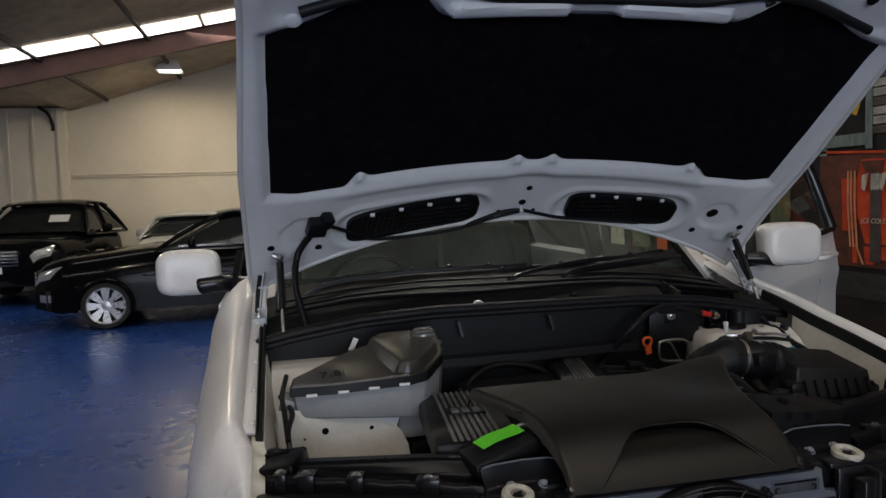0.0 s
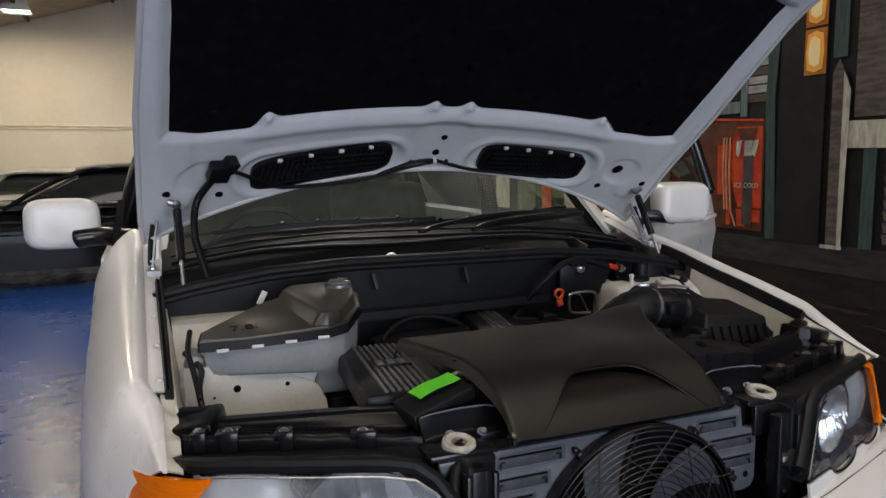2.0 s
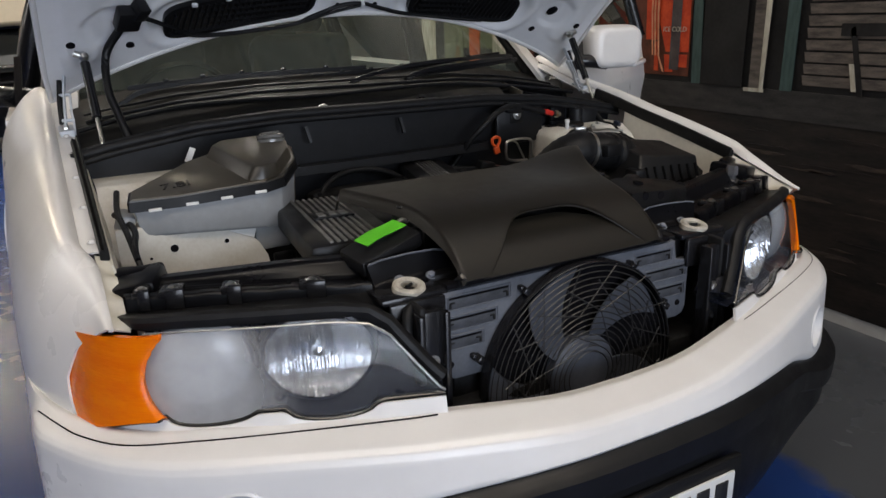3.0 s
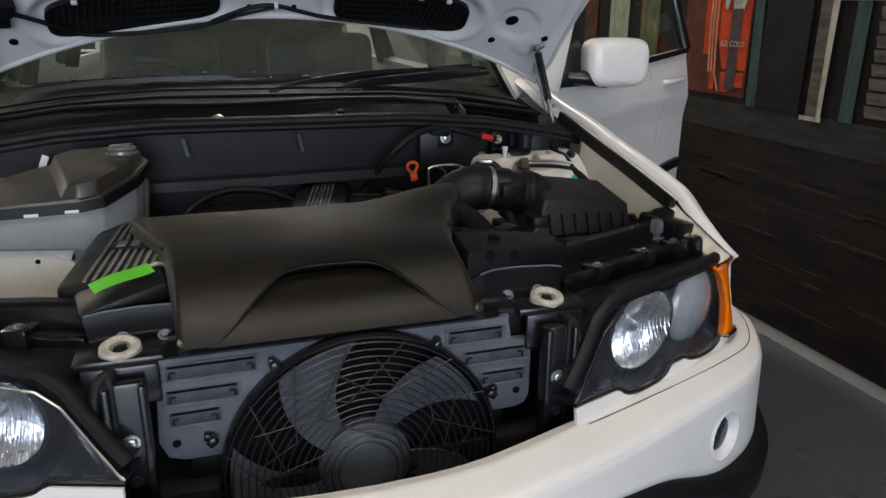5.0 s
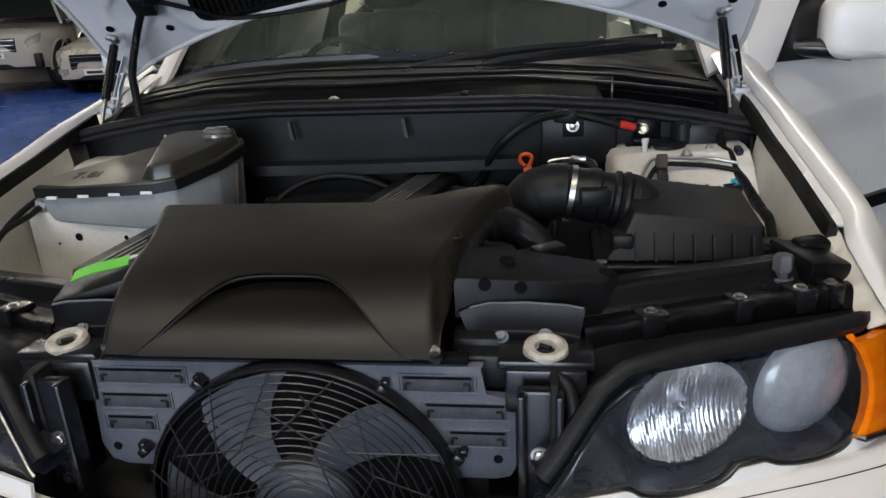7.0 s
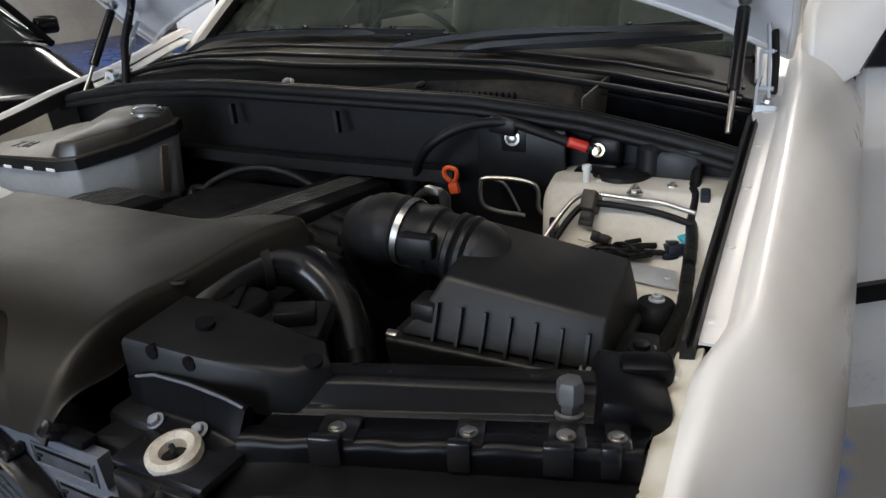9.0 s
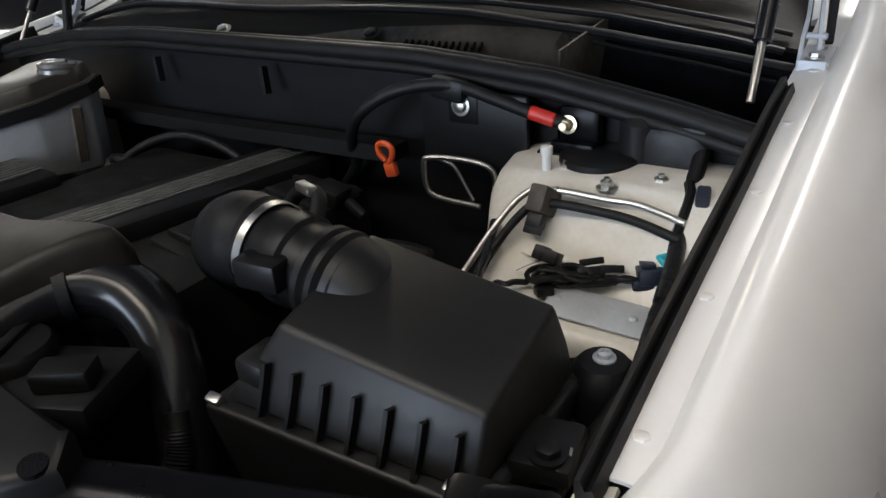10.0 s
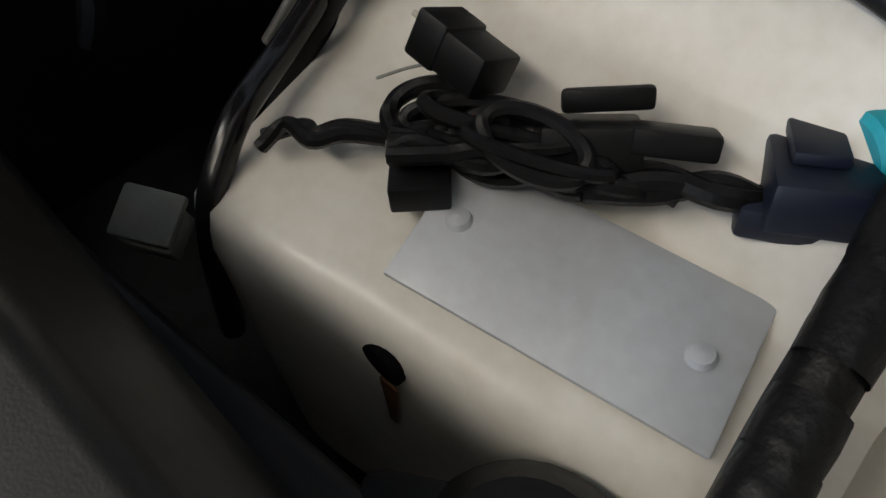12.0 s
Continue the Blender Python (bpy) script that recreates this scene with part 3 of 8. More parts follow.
paint("painted_door", [(1.852, 1.048), (1.905, 1.045), (1.915, 1.135), (1.852, 1.135)], MU["red"], 4)
paint("painted_door", [(1.756, 1.074), (1.825, 1.074), (1.825, 1.138), (1.756, 1.138)], MU["red"], 4)
paint("painted_door", [(1.955, 1.050), (1.985, 1.050), (1.99, 1.20), (1.965, 1.20)], MU["red"], 4)
paint("painted_shadow", rect(1.808, 1.872, 1.06, 1.50), MU["grey"], 5, "dark grey painted band")
paint("painted_shadow", [(1.80, 1.50), (1.90, 1.50), (1.93, 1.56), (1.79, 1.56)], MU["rust"], 5)
for y0 in (1.905, 1.795):
    paint("painted_badge", [(y0, 1.412), (y0 + 0.018, 1.425), (y0 + 0.016, 1.490), (y0 - 0.022, 1.500), (y0 - 0.012, 1.45)], MU["cream"], 6, "pale painted badge on the machine")
paint("painted_badge", rect(1.815, 1.865, 1.415, 1.495), MU["pale"], 6)
for y0 in (2.012, 1.992, 1.968):
    paint("painted_stripe", [(y0 - 0.022, 1.13), (y0 - 0.014, 1.13), (y0 + 0.006, 1.35), (y0 + 0.004, 1.515), (y0 - 0.004, 1.515), (y0 - 0.004, 1.35)], MU["peach"], 6)
paint("painted_stripe", [(1.905, 1.045), (1.915, 1.045), (1.962, 1.14), (1.955, 1.145)], MU["peach"], 6)


def lettering(text, y, z, size, material, layer=6):
    cu = bpy.data.curves.new("lettering", "FONT")
    cu.body, cu.size, cu.extrude = text, size, 0.0005
    tmp = bpy.data.objects.new("lettering", cu)
    scene.collection.objects.link(tmp)
    me = bpy.data.meshes.new_from_object(tmp.evaluated_get(bpy.context.evaluated_depsgraph_get()))
    bpy.data.objects.remove(tmp)
    me.materials.append(material)
    ob = new("lettering", me)
    ob.parent = mural
    ob.matrix_basis = pose(-0.004 * layer - 0.001, y, z, 90, 0, -90)
    return ob


lettering("ICE COLD", 1.924, 1.252, 0.036, MU["cream"])
# posts, doorway and windows
paint("painted_post", [(1.655, 1.0), (1.715, 1.0), (1.745, 1.72), (1.715, 2.32), (1.645, 2.32), (1.69, 1.72)], MU["teal"], 4, "teal painted door post")
paint("painted_post", rect(1.868, 1.91, 1.62, 2.14), MU["tealp"], 4, "pale teal painted window frame")
paint("painted_post", rect(2.17, 2.22, 1.60, 2.14), MU["tealp"], 4)
paint("painted_post", rect(1.91, 2.4, 1.64, 1.70), MU["tealp"], 5)
paint("painted_lintel", [(1.385, 2.342), (1.61, 2.311), (1.693, 2.376), (1.389, 2.411)], MU["tealp"], 5, "pale teal painted lintel")
paint("painted_doorway", rect(1.40, 1.655, 1.0, 2.30), MU["dark"], 5, "black painted doorway")
for z0, z1 in ((1.79, 1.99), (2.01, 2.22)):
    paint("painted_window", rect(1.402, 1.518, z0 - 0.004, z1 + 0.004), MU["ember"], 6, "warmly lit painted window")
    paint("painted_window_glow", [(1.42, z0 + 0.02), (1.46, z0 + 0.006), (1.50, z0 + 0.02), (1.508, (z0 + z1) / 2), (1.50, z1 - 0.02), (1.46, z1 - 0.006), (1.42, z1 - 0.02), (1.412, (z0 + z1) / 2)], MU["lit"], 7)
    paint("painted_window_glow", [(1.435, z0 + 0.04), (1.46, z0 + 0.03), (1.487, z0 + 0.05), (1.492, (z0 + z1) / 2), (1.484, z1 - 0.04), (1.46, z1 - 0.03), (1.434, z1 - 0.05), (1.43, (z0 + z1) / 2)], MU["glowing"], 8)
paint("painted_post", [(1.285, 1.0), (1.355, 1.0), (1.36, 1.78), (1.33, 1.84), (1.28, 1.74)], MU["board"], 6, "weathered painted post")
paint("painted_post", [(1.275, 1.0), (1.295, 1.0), (1.30, 1.78), (1.265, 1.70)], MU["cream"], 7, "cream painted post edge")
paint("painted_post", rect(1.30, 1.37, 1.85, 2.42), MU["teal"], 4)
paint("painted_foot", rect(1.27, 1.38, 0.985, 1.002), MU["cream"], 7)
paint("painted_rail", [(0.2, 1.43), (1.285, 1.445), (1.285, 1.565), (0.2, 1.545)], MU["cream"], 5, "pale weathered painted rail")
paint("painted_post", rect(1.13, 1.19, 1.0, 1.44), MU["teal"], 5)
for k in range(9):
    z = 1.03 + 0.05 * k
    paint("painted_board", [(0.2, z), (1.08, z), (1.09, z + 0.042), (0.2, z + 0.04)], MU["board"], 4, "weathered painted siding board")
paint("painted_chair", [(0.80, 1.0), (0.825, 1.0), (0.89, 1.27), (0.87, 1.28)], MU["dark"], 5, "dark painted chair")
paint("painted_chair", rect(0.6, 0.93, 1.24, 1.29), MU["dark"], 5)
paint("painted_chair", [(0.83, 1.02), (0.85, 1.02), (0.875, 1.13), (0.855, 1.13)], MU["cream"], 6)
paint("painted_sign", [(0.97 + 0.07 * math.cos(a * 0.4488), 1.655 + 0.06 * math.sin(a * 0.4488)) for a in range(14)], MU["red"], 6, "round red painted sign")
paint("painted_plank", rect(0.2, 1.25, 1.58, 2.3), MU["board"], 4)
# siding and windows further along the street
for k in range(10):
    z = 1.69 + 0.045 * k
    paint("painted_board", [(1.745, z), (1.866, z), (1.866, z + 0.037), (1.745, z + 0.037)], MU["pale"] if k % 3 else MU["board"], 3, "pale painted siding board")
paint("painted_beam", [(1.915, 1.90), (1.945, 1.91), (1.99, 1.80), (1.96, 1.79)], MU["yellow"], 6)
for y0, y1, m_ in ((2.45, 2.62, "olive"), (2.75, 2.95, "cream"), (3.1, 3.25, "rust"), (3.45, 3.62, "cream"), (3.8, 3.95, "orange"), (4.05, 4.35, "olive"), (4.5, 4.75, "cream"), (4.95, 5.3, "tealp"), (5.6, 6.0, "olive"), (6.4, 6.8, "pale")):
    paint("painted_column", rect(y0, y1, 1.0, 2.2), MU[m_], 4, "painted shop column")
paint("painted_window", rect(3.62, 4.05, 1.12, 1.7), MU["olive"], 3)
# awning, sign and bunting
paint("painted_eave", [(0.2, 2.70), (1.95, 2.62), (2.0, 2.84), (0.2, 2.82)], MU["rust"], 3, "brown painted eave under the signs")
paint("painted_awning", [(0.2, 2.585), (1.25, 2.575), (1.82, 2.545), (1.62, 2.76), (0.2, 2.78)], MU["awning"], 4, "teal corrugated painted awning")
for k in range(24):
    y = 0.3 + k * 0.063
    zl = 2.585 - 0.030 * (min(1.0, max(0.0, (y - 1.1) / 0.7)))
    paint("painted_rib", [(y, zl + 0.004), (y + 0.026, zl - 0.014), (y + 0.028, zl + 0.12), (y + 0.012, zl + 0.17)], MU["teal"] if k % 3 else MU["rust"], 5)
paint("painted_gable", [(2.0, 2.62), (3.6, 2.62), (2.45, 3.35), (2.0, 3.35)], MU["board"], 4, "brown painted gable")
for k in range(7):
    z = 2.70 + 0.10 * k
    paint("painted_gable_board", [(2.24, z), (3.30 - 1.55 * (z - 2.7), z + 0.01), (3.16 - 1.55 * (z - 2.7), z + 0.086), (2.24, z + 0.086)], MU["pale"], 5)
paint("painted_sign", [(1.825, 2.835), (2.22, 2.882), (2.22, 3.7), (1.825, 3.6)], MU["white"], 6, "white painted sign panel")
paint("painted_sign", [(0.4, 2.80), (1.82, 2.812), (1.82, 3.6), (0.4, 3.5)], MU["sign"], 5, "rusty orange painted sign panel")
paint("painted_border", [(0.4, 2.835), (1.79, 2.848), (1.79, 2.858), (0.4, 2.845)], MU["cream"], 6)
oval = lambda k, c=(2.006, 2.962): [(c[0] + 0.186 * k * math.cos(a * 0.2618), c[1] + 0.136 * k * math.sin(a * 0.2618) + 0.03 * k * math.cos(a * 0.2618)) for a in range(24)]
paint("painted_oval", oval(1.0), MU["dark"], 7, "oval painted badge with a red truck")
paint("painted_oval", oval(0.96), MU["pale_sky"], 8)
paint("painted_oval", [p for p in oval(0.955) if p[1] < 2.94] + [(1.85, 2.945), (2.15, 2.93)][::-1], MU["board"], 9)
paint("painted_truck", [(2.165, 2.900), (2.165, 2.965), (2.10, 2.985), (2.08, 3.03), (1.98, 3.02), (1.90, 3.06), (1.86, 3.04), (1.87, 2.97), (2.00, 2.915), (2.09, 2.89)], MU["red"], 10)
paint("painted_truck", [(2.10, 2.86), (2.06, 2.93), (1.86, 2.985), (1.86, 2.955), (2.00, 2.885)], MU["pale"], 11)
for y, z in ((2.115, 2.885), (1.93, 2.93)):
    paint("painted_wheel", [(y + 0.026 * math.cos(a * 0.6283), z + 0.030 * math.sin(a * 0.6283)) for a in range(10)], MU["dark"], 12)
# a swash of script lettering, its lower loop alone in sight
loop = lambda k: [(1.60 + (0.145 - 0.02 * k) * math.cos(a * 0.22) + 0.01, 3.02 + (0.135 - 0.025 * k) * math.sin(a * 0.22)) for a in range(14, 29)]
paint("painted_swirl", loop(0) + loop(1)[::-1], MU["white"], 6, "white painted script swash")
paint("painted_swirl", [(1.28, 2.945), (1.40, 2.93), (1.56, 2.965), (1.62, 2.99), (1.55, 2.98), (1.40, 2.948)], MU["white"], 6)
for k in range(14):
    y = 2.015 - k * 0.149
    z = 2.776 - 0.195 * (2.015 - y) + 0.05 * max(0.0, 1.25 - y)
    paint("painted_pennant", [(y - 0.038, z - 0.010), (y + 0.038, z + 0.005), (y + 0.006, z - 0.145)], MU["orange"] if k % 2 else MU["white"], 8, "painted triangular pennant")
paint("painted_cord", [(1.25, 2.624), (2.5, 2.868), (2.5, 2.875), (1.25, 2.631)], MU["cream"], 7)


# ---- parked cars ----
def alloy(bm_t, bm_r, c, r, w, side):
    """A tyre and a spoked rim whose face looks along x, to the given side."""
    m = Matrix.Translation(c) @ turn(0, 90 * side, 0).to_4x4()
    lathe(bm_t, [(r * 0.72, -w / 2), (r * 0.95, -w / 2), (r, -w * 0.36), (r, w * 0.36), (r * 0.95, w / 2), (r * 0.80, w / 2), (r * 0.76, w * 0.4)], m, 32)
    lathe(bm_r, [(r * 0.80, w * 0.46), (r * 0.78, w * 0.5), (r * 0.71, w * 0.42), (r * 0.70, w * 0.25)], m, 32)
    lathe(bm_t, [(r * 0.70, w * 0.25), (r * 0.69, 0.05 * w), (0.0, 0.05 * w)], m, 32)
    lathe(bm_r, [(r * 0.22, w * 0.3), (r * 0.2, w * 0.42), (0, w * 0.44)], m, 16)
    for k in range(8):
        a = 2 * math.pi * k / 8
        mm = m @ Matrix.Rotation(a, 4, "Z")
        vs = []
        for rr, hw, z in ((0.18, 0.085, 0.42), (0.74, 0.19, 0.47)):
            for s in (-1, 1):
                for dz in (0, -0.12):
                    vs.append(bm_r.verts.new(mm @ V(r * rr, s * r * hw, w * (z + dz))))
        for q in ((0, 2, 6, 4), (1, 5, 7, 3), (0, 4, 5, 1), (2, 3, 7, 6), (4, 6, 7, 5)):
            bm_r.faces.new([vs[i] for i in q])


def parked_car(m, paint_m, label, L=4.7, W=1.82, H=1.45, nose=0.72, bonnet=0.95, belt=0.95, screen=1.25, roof0=2.0, roof1=3.5, tail=4.3, deck=1.0, wheel=0.32, clear=0.22, grille="bars", paper=True, name="car"):
    """A whole car: nose at local y = 0, tail at y = L, standing on z = 0."""
    car = thing(name, label, "car", "parked cars")
    hw = W / 2
    plan = [(0, 0.62), (0.12, 0.80), (0.4, 0.94), (0.9, 1.0), (L - 0.9, 1.0), (L - 0.25, 0.90), (L, 0.70)]
    top = [(0, nose - 0.14), (0.06, nose), (0.3, nose + 0.08), (screen - 0.1, bonnet), (screen + 0.3, belt), (tail - 0.3, belt + 0.03), (tail, deck), (L - 0.05, deck - 0.06), (L, deck - 0.35)]
    bot = [(0, clear + 0.05), (0.3, clear), (L - 0.3, clear), (L, clear + 0.12)]
    arch = (0.82, L - 0.95)

    def shell(u, v):
        y = L * u
        w, zt, zb = hw * soft(plan, y, 0.10), soft(top, y, 0.05), lerp(bot, y)
        a = v * math.pi
        cx, cz = math.cos(a), math.sin(a)
        # a rounded box section from sill to sill over the top
        x = w * (1 if cx >= 0 else -1) * abs(cx) ** 0.28
        k = abs(cz) ** 0.42
        z = zb + (zt - zb) * (k if v not in (0, 1) else 0)
        z += 0.03 * (1 - (x / w) ** 2) * (1 if y < screen else 0)
        return (x, y, z)

    def not_arch(u, v):
        y, (x, _, z) = L * u, shell(u, v)
        return not (abs(x) > 0.7 * hw and any((y - a) ** 2 + (z - wheel) ** 2 < (wheel * 1.12) ** 2 for a in arch))

    bm = bmesh.new()
    surf(bm, shell, 150, 72, 0.0, not_arch)
    rim = [bm.verts.new(shell(0, k / 40)) for k in range(41)]
    mid = bm.verts.new((0, -0.05, (nose + clear) / 2))
    for a, b in zip(rim, rim[1:] + rim[:1]):
        bm.faces.new((a, b, mid))
    body = part("body", bm, paint_m, car, sharp=50)
    bm = bmesh.new()
    box(bm, (0, L / 2, clear + 0.14), (W * 0.84, L * 0.94, 0.26), bev=0.03)
    part("underbody", bm, M["plastic"], car)
    # cabin glass, roof, pillars
    rw = hw * 0.72
    gl = [(screen, belt - 0.03), (roof0, H - 0.03), (roof1, H - 0.04), (tail, belt)]

    def cabin(u, v):
        y = screen + (tail - screen) * u
        zt = soft(gl, y, 0.16)
        a = v * math.pi
        k = abs(math.sin(a)) ** 0.4
        w = (hw * 0.93) + (rw - hw * 0.93) * k * min(1, max(0, (zt - belt) / (H - belt)))
        return (w * (1 if math.cos(a) >= 0 else -1) * abs(math.cos(a)) ** 0.3, y, belt - 0.05 + (zt - belt + 0.05) * k)

    bm = bmesh.new()
    surf(bm, cabin, 48, 36)
    part("window", bm, M["tint"], car, "dark glass")
    bm = bmesh.new()
    surf(bm, lambda u, v: (rw * 1.02 * (2 * v - 1), roof0 - 0.1 + (roof1 - roof0 + 0.25) * u, H + 0.012 - 0.05 * (2 * v - 1) ** 4 - 0.10 * max(0, (0.06 - u)) - 0.05 * (2 * u - 1) ** 2), 12, 16, 0.03)
    part("roof", bm, paint_m, car)
    for s in (-1, 1):
        for pts, r in (([(s * hw * 0.92, screen - 0.02, belt - 0.04), (s * (hw * 0.42 + rw * 0.52), (screen + roof0) / 2, (belt + H) / 2 + 0.005), (s * rw * 0.99, roof0 + 0.02, H - 0.045), (s * rw * 1.0, roof0 + 0.25, H - 0.03)], 0.028), ([(s * hw * 0.93, (roof0 + roof1) / 2, belt - 0.02), (s * rw * 1.03, (roof0 + roof1) / 2, H - 0.03)], 0.04), ([(s * hw * 0.90, tail - 0.02, belt - 0.03), (s * (hw * 0.40 + rw * 0.54), (tail + roof1) / 2, (belt + H) / 2), (s * rw * 0.99, roof1 - 0.02, H - 0.05)], 0.045)):
            bm = bmesh.new()
            tube(bm, pts, r, 8)
            part("pillar", bm, paint_m, car)
        bm = bmesh.new()
        box(bm, (s * (hw + 0.06), screen + 0.42, belt + 0.06), (0.17, 0.09, 0.13), bev=0.035, seg=3)
        part("mirror", bm, paint_m, car)
        bm = bmesh.new()
        
        def lamp(u, v):
            q = V(*shell((0.015 + 0.34 * u * (0.55 + 0.45 * v)) / L, (0.13 + 0.13 * v) if s > 0 else (0.87 - 0.13 * v)))
            return q + (q - V(0, 0.7, 0.55)).normalized() * (0.006 + 0.012 * math.sin(3.1 * u) * math.sin(3.1 * v))
        surf(bm, lamp, 10, 8, 0.012)
        part("headlight", bm, M["headlamp"], car, "clear headlight")
        bm = bmesh.new()
        surf(bm, lambda u, v: (s * hw * (0.52 + 0.34 * u), -0.005 + 0.2 * u * u, clear + 0.13 + 0.09 * v), 6, 3, 0.02)
        part("fog_light", bm, M["headlamp"], car)
        bm = bmesh.new()
        sweep(bm, [(s * (hw * lerp(plan, y) + 0.004), y, belt - 0.32) for y in (1.25, 2.0, 3.0, L - 1.35)], [(0, -0.012), (0.012, 0), (0, 0.012), (-0.01, 0)])
        part("side_strip", bm, M["chrome"], car)
        bm = bmesh.new()
        sweep(bm, [(s * (hw * 0.945 + 0.004), y, belt + 0.012) for y in (screen + 0.25, roof0, (roof0 + roof1) / 2, roof1, tail - 0.3)], [(-0.012, -0.012), (0.010, -0.012), (0.006, 0.014), (-0.012, 0.014)])
        part("window_trim", bm, M["chrome"], car)
        for y in arch:
            bm = bmesh.new()
            sweep(bm, [(s * (hw * soft(plan, y + wheel * 1.12 * math.cos(a), 0.10) - 0.012), y + wheel * 1.12 * math.cos(a), wheel + wheel * 1.12 * math.sin(a)) for a in [0.15 * k - 0.2 for k in range(24)]], ring_section(0.026, 8), up=(1, 0, 0))
            part("arch_lip", bm, paint_m, car)
            wob = new("wheel")
            wob.parent = car
            bt, br = bmesh.new(), bmesh.new()
            alloy(bt, br, (s * (hw - 0.12), y, wheel), wheel, 0.21, s)
            part("tyre", bt, M["tyre"], wob)
            part("rim", br, M["rim"], wob)
    bm = bmesh.new()
    gw, gz0, gz1 = hw * 0.46, nose - 0.30, nose - 0.05
    box(bm, (0, 0.0, (gz0 + gz1) / 2), (2 * gw, 0.05, gz1 - gz0), bev=0.02)
    g = part("grille", bm, M["gloss"], car, "black grille")
    n = 5 if grille == "bars" else 3
    for k in range(n):
        bm = bmesh.new()
        box(bm, (0, -0.03, gz0 + (gz1 - gz0) * (k + 0.5) / n), (2 * gw * 0.96, 0.02, 0.014), bev=0.004)
        part("bar", bm, M["chrome"], g)
    bm = bmesh.new()
    surf(bm, lambda u, v: (hw * 0.62 * (2 * u - 1), -0.02 + 0.06 * (2 * u - 1) ** 2, clear + 0.03 + 0.08 * v), 10, 2, 0.02)
    part("air_intake", bm, M["plastic"], car)
    bm = bmesh.new()
    box(bm, (0, -0.035, gz0 - 0.045), (0.37, 0.012, 0.10), bev=0.003)
    pl = part("number_plate", bm, M["plate"], car, "white number plate with a dark bar")
    bm = bmesh.new()
    box(bm, (0, -0.043, gz0 - 0.045), (0.28, 0.004, 0.045))
    part("plate_bar", bm, M["ink"], pl)
    if paper:
        bm = bmesh.new()
        k = (roof0 - screen)
        surf(bm, lambda u, v: (hw * 0.2 + 0.34 * u, screen + k * (0.30 + 0.22 * v) - 0.02, belt + (H - belt) * (0.30 + 0.22 * v) + 0.03), 2, 2, 0.003)
        part("price_sheet", bm, M["paper"], car, "white price sheet in the windscreen")
    car.matrix_world = m
    return car


parked_car(pose(-3.70, 8.97, 0, 0, 0, -86), M["body_black"], "glossy black saloon car with multi-spoke alloy wheels, parked side-on", L=4.8, W=1.8, H=1.39, nose=0.76, bonnet=0.95, belt=0.95, screen=1.42, roof0=2.25, roof1=3.5, tail=4.2, wheel=0.285)
parked_car(pose(-5.02, 10.9, 0, 0, 0, -14), M["body_black"], "black four-wheel-drive wagon with a chrome bar grille, parked facing the aisle", L=2.7, W=1.94, H=1.60, nose=0.92, bonnet=1.04, belt=1.08, screen=1.15, roof0=1.55, roof1=2.1, tail=2.6, deck=1.15, wheel=0.38, clear=0.3)
parked_car(pose(-2.55, 11.3, 0, 0, 0, -12), M["body_pale"], "pale silver estate car parked behind the black saloon", L=1.9, W=1.8, H=1.32, nose=0.70, bonnet=0.92, belt=0.94, screen=0.9, roof0=1.3, roof1=1.7, tail=1.85, wheel=0.31)
parked_car(pose(-7.2, 10.9, 0, 0, 0, 6), M["body_silver"], "champagne silver saloon car with a tall dark grille", L=2.4, W=1.8, H=1.43, nose=0.72, bonnet=0.93, belt=0.95, screen=1.25, roof0=1.7, roof1=2.2, tail=2.38, grille="tall")
parked_car(pose(-9.35, 11.3, 0, 0, 0, 14), M["body_pale"], "pale off-road car with big tyres and an upright cabin", L=2.1, W=1.8, H=1.85, nose=1.02, bonnet=1.15, belt=1.2, screen=1.2, roof0=1.4, roof1=1.9, tail=2.05, deck=1.3, wheel=0.42, clear=0.42, grille="tall", paper=False)
parked_car(pose(-3.05, 1.85, 0, 0, 0, 72), M["coupe_black"], "glossy black coupe with a white price sheet in its windscreen", L=4.4, W=1.8, H=1.36, nose=0.70, bonnet=0.94, belt=0.95, screen=1.25, roof0=2.0, roof1=3.0, tail=3.9)


# ---- the white car with its bonnet up ----
suv = thing("suv", "white four-wheel-drive car with open bonnet and open front door", "car")
SIDES = (-1, 1)


def smooth(a, b, x):
    t = min(1.0, max(0.0, (x - a) / (b - a)))
    return t * t * (3 - 2 * t)


def piece(name, build, material, parent=None, label="", sharp=38):
    bm = bmesh.new()
    build(bm)
    return part(name, bm, material, parent or suv, label, sharp)


# bonnet: local plane from the hinges (s = 0) to the nose (s = 1.15), n outwards
HO, HD, HN = V(0, 1.0, 1.29), V(0, -0.804, 0.595), V(0, 0.595, 0.804)


def on_hood(x, s, n):
    return HO + HD * s + HN * n + V(x, 0, 0)


def hood_rear(x):
    return 0.085 - 0.30 * x * x - (0.10 * (abs(x) - 0.68) if abs(x) > 0.68 else 0)


def hood_front(x):
    a = abs(x)
    return 1.074 + 0.034 * smooth(0.30, 0.39, a) - max(0.0, a - 0.36) * 0.365


def hood_half(s):
    return lerp([(-0.2, 0.775), (0.1, 0.79), (0.5, 0.785), (0.94, 0.752), (1.2, 0.74)], s)


def hood_crown(x, s):
    return 0.052 - 0.125 * x * x - 0.09 * smooth(0.75, 1.15, s) * (0.35 + 0.6 * abs(x)) - 0.02 * smooth(0.2, -0.1, s)


PAD_EARS = (-0.490, -0.057, 0.044, 0.466)


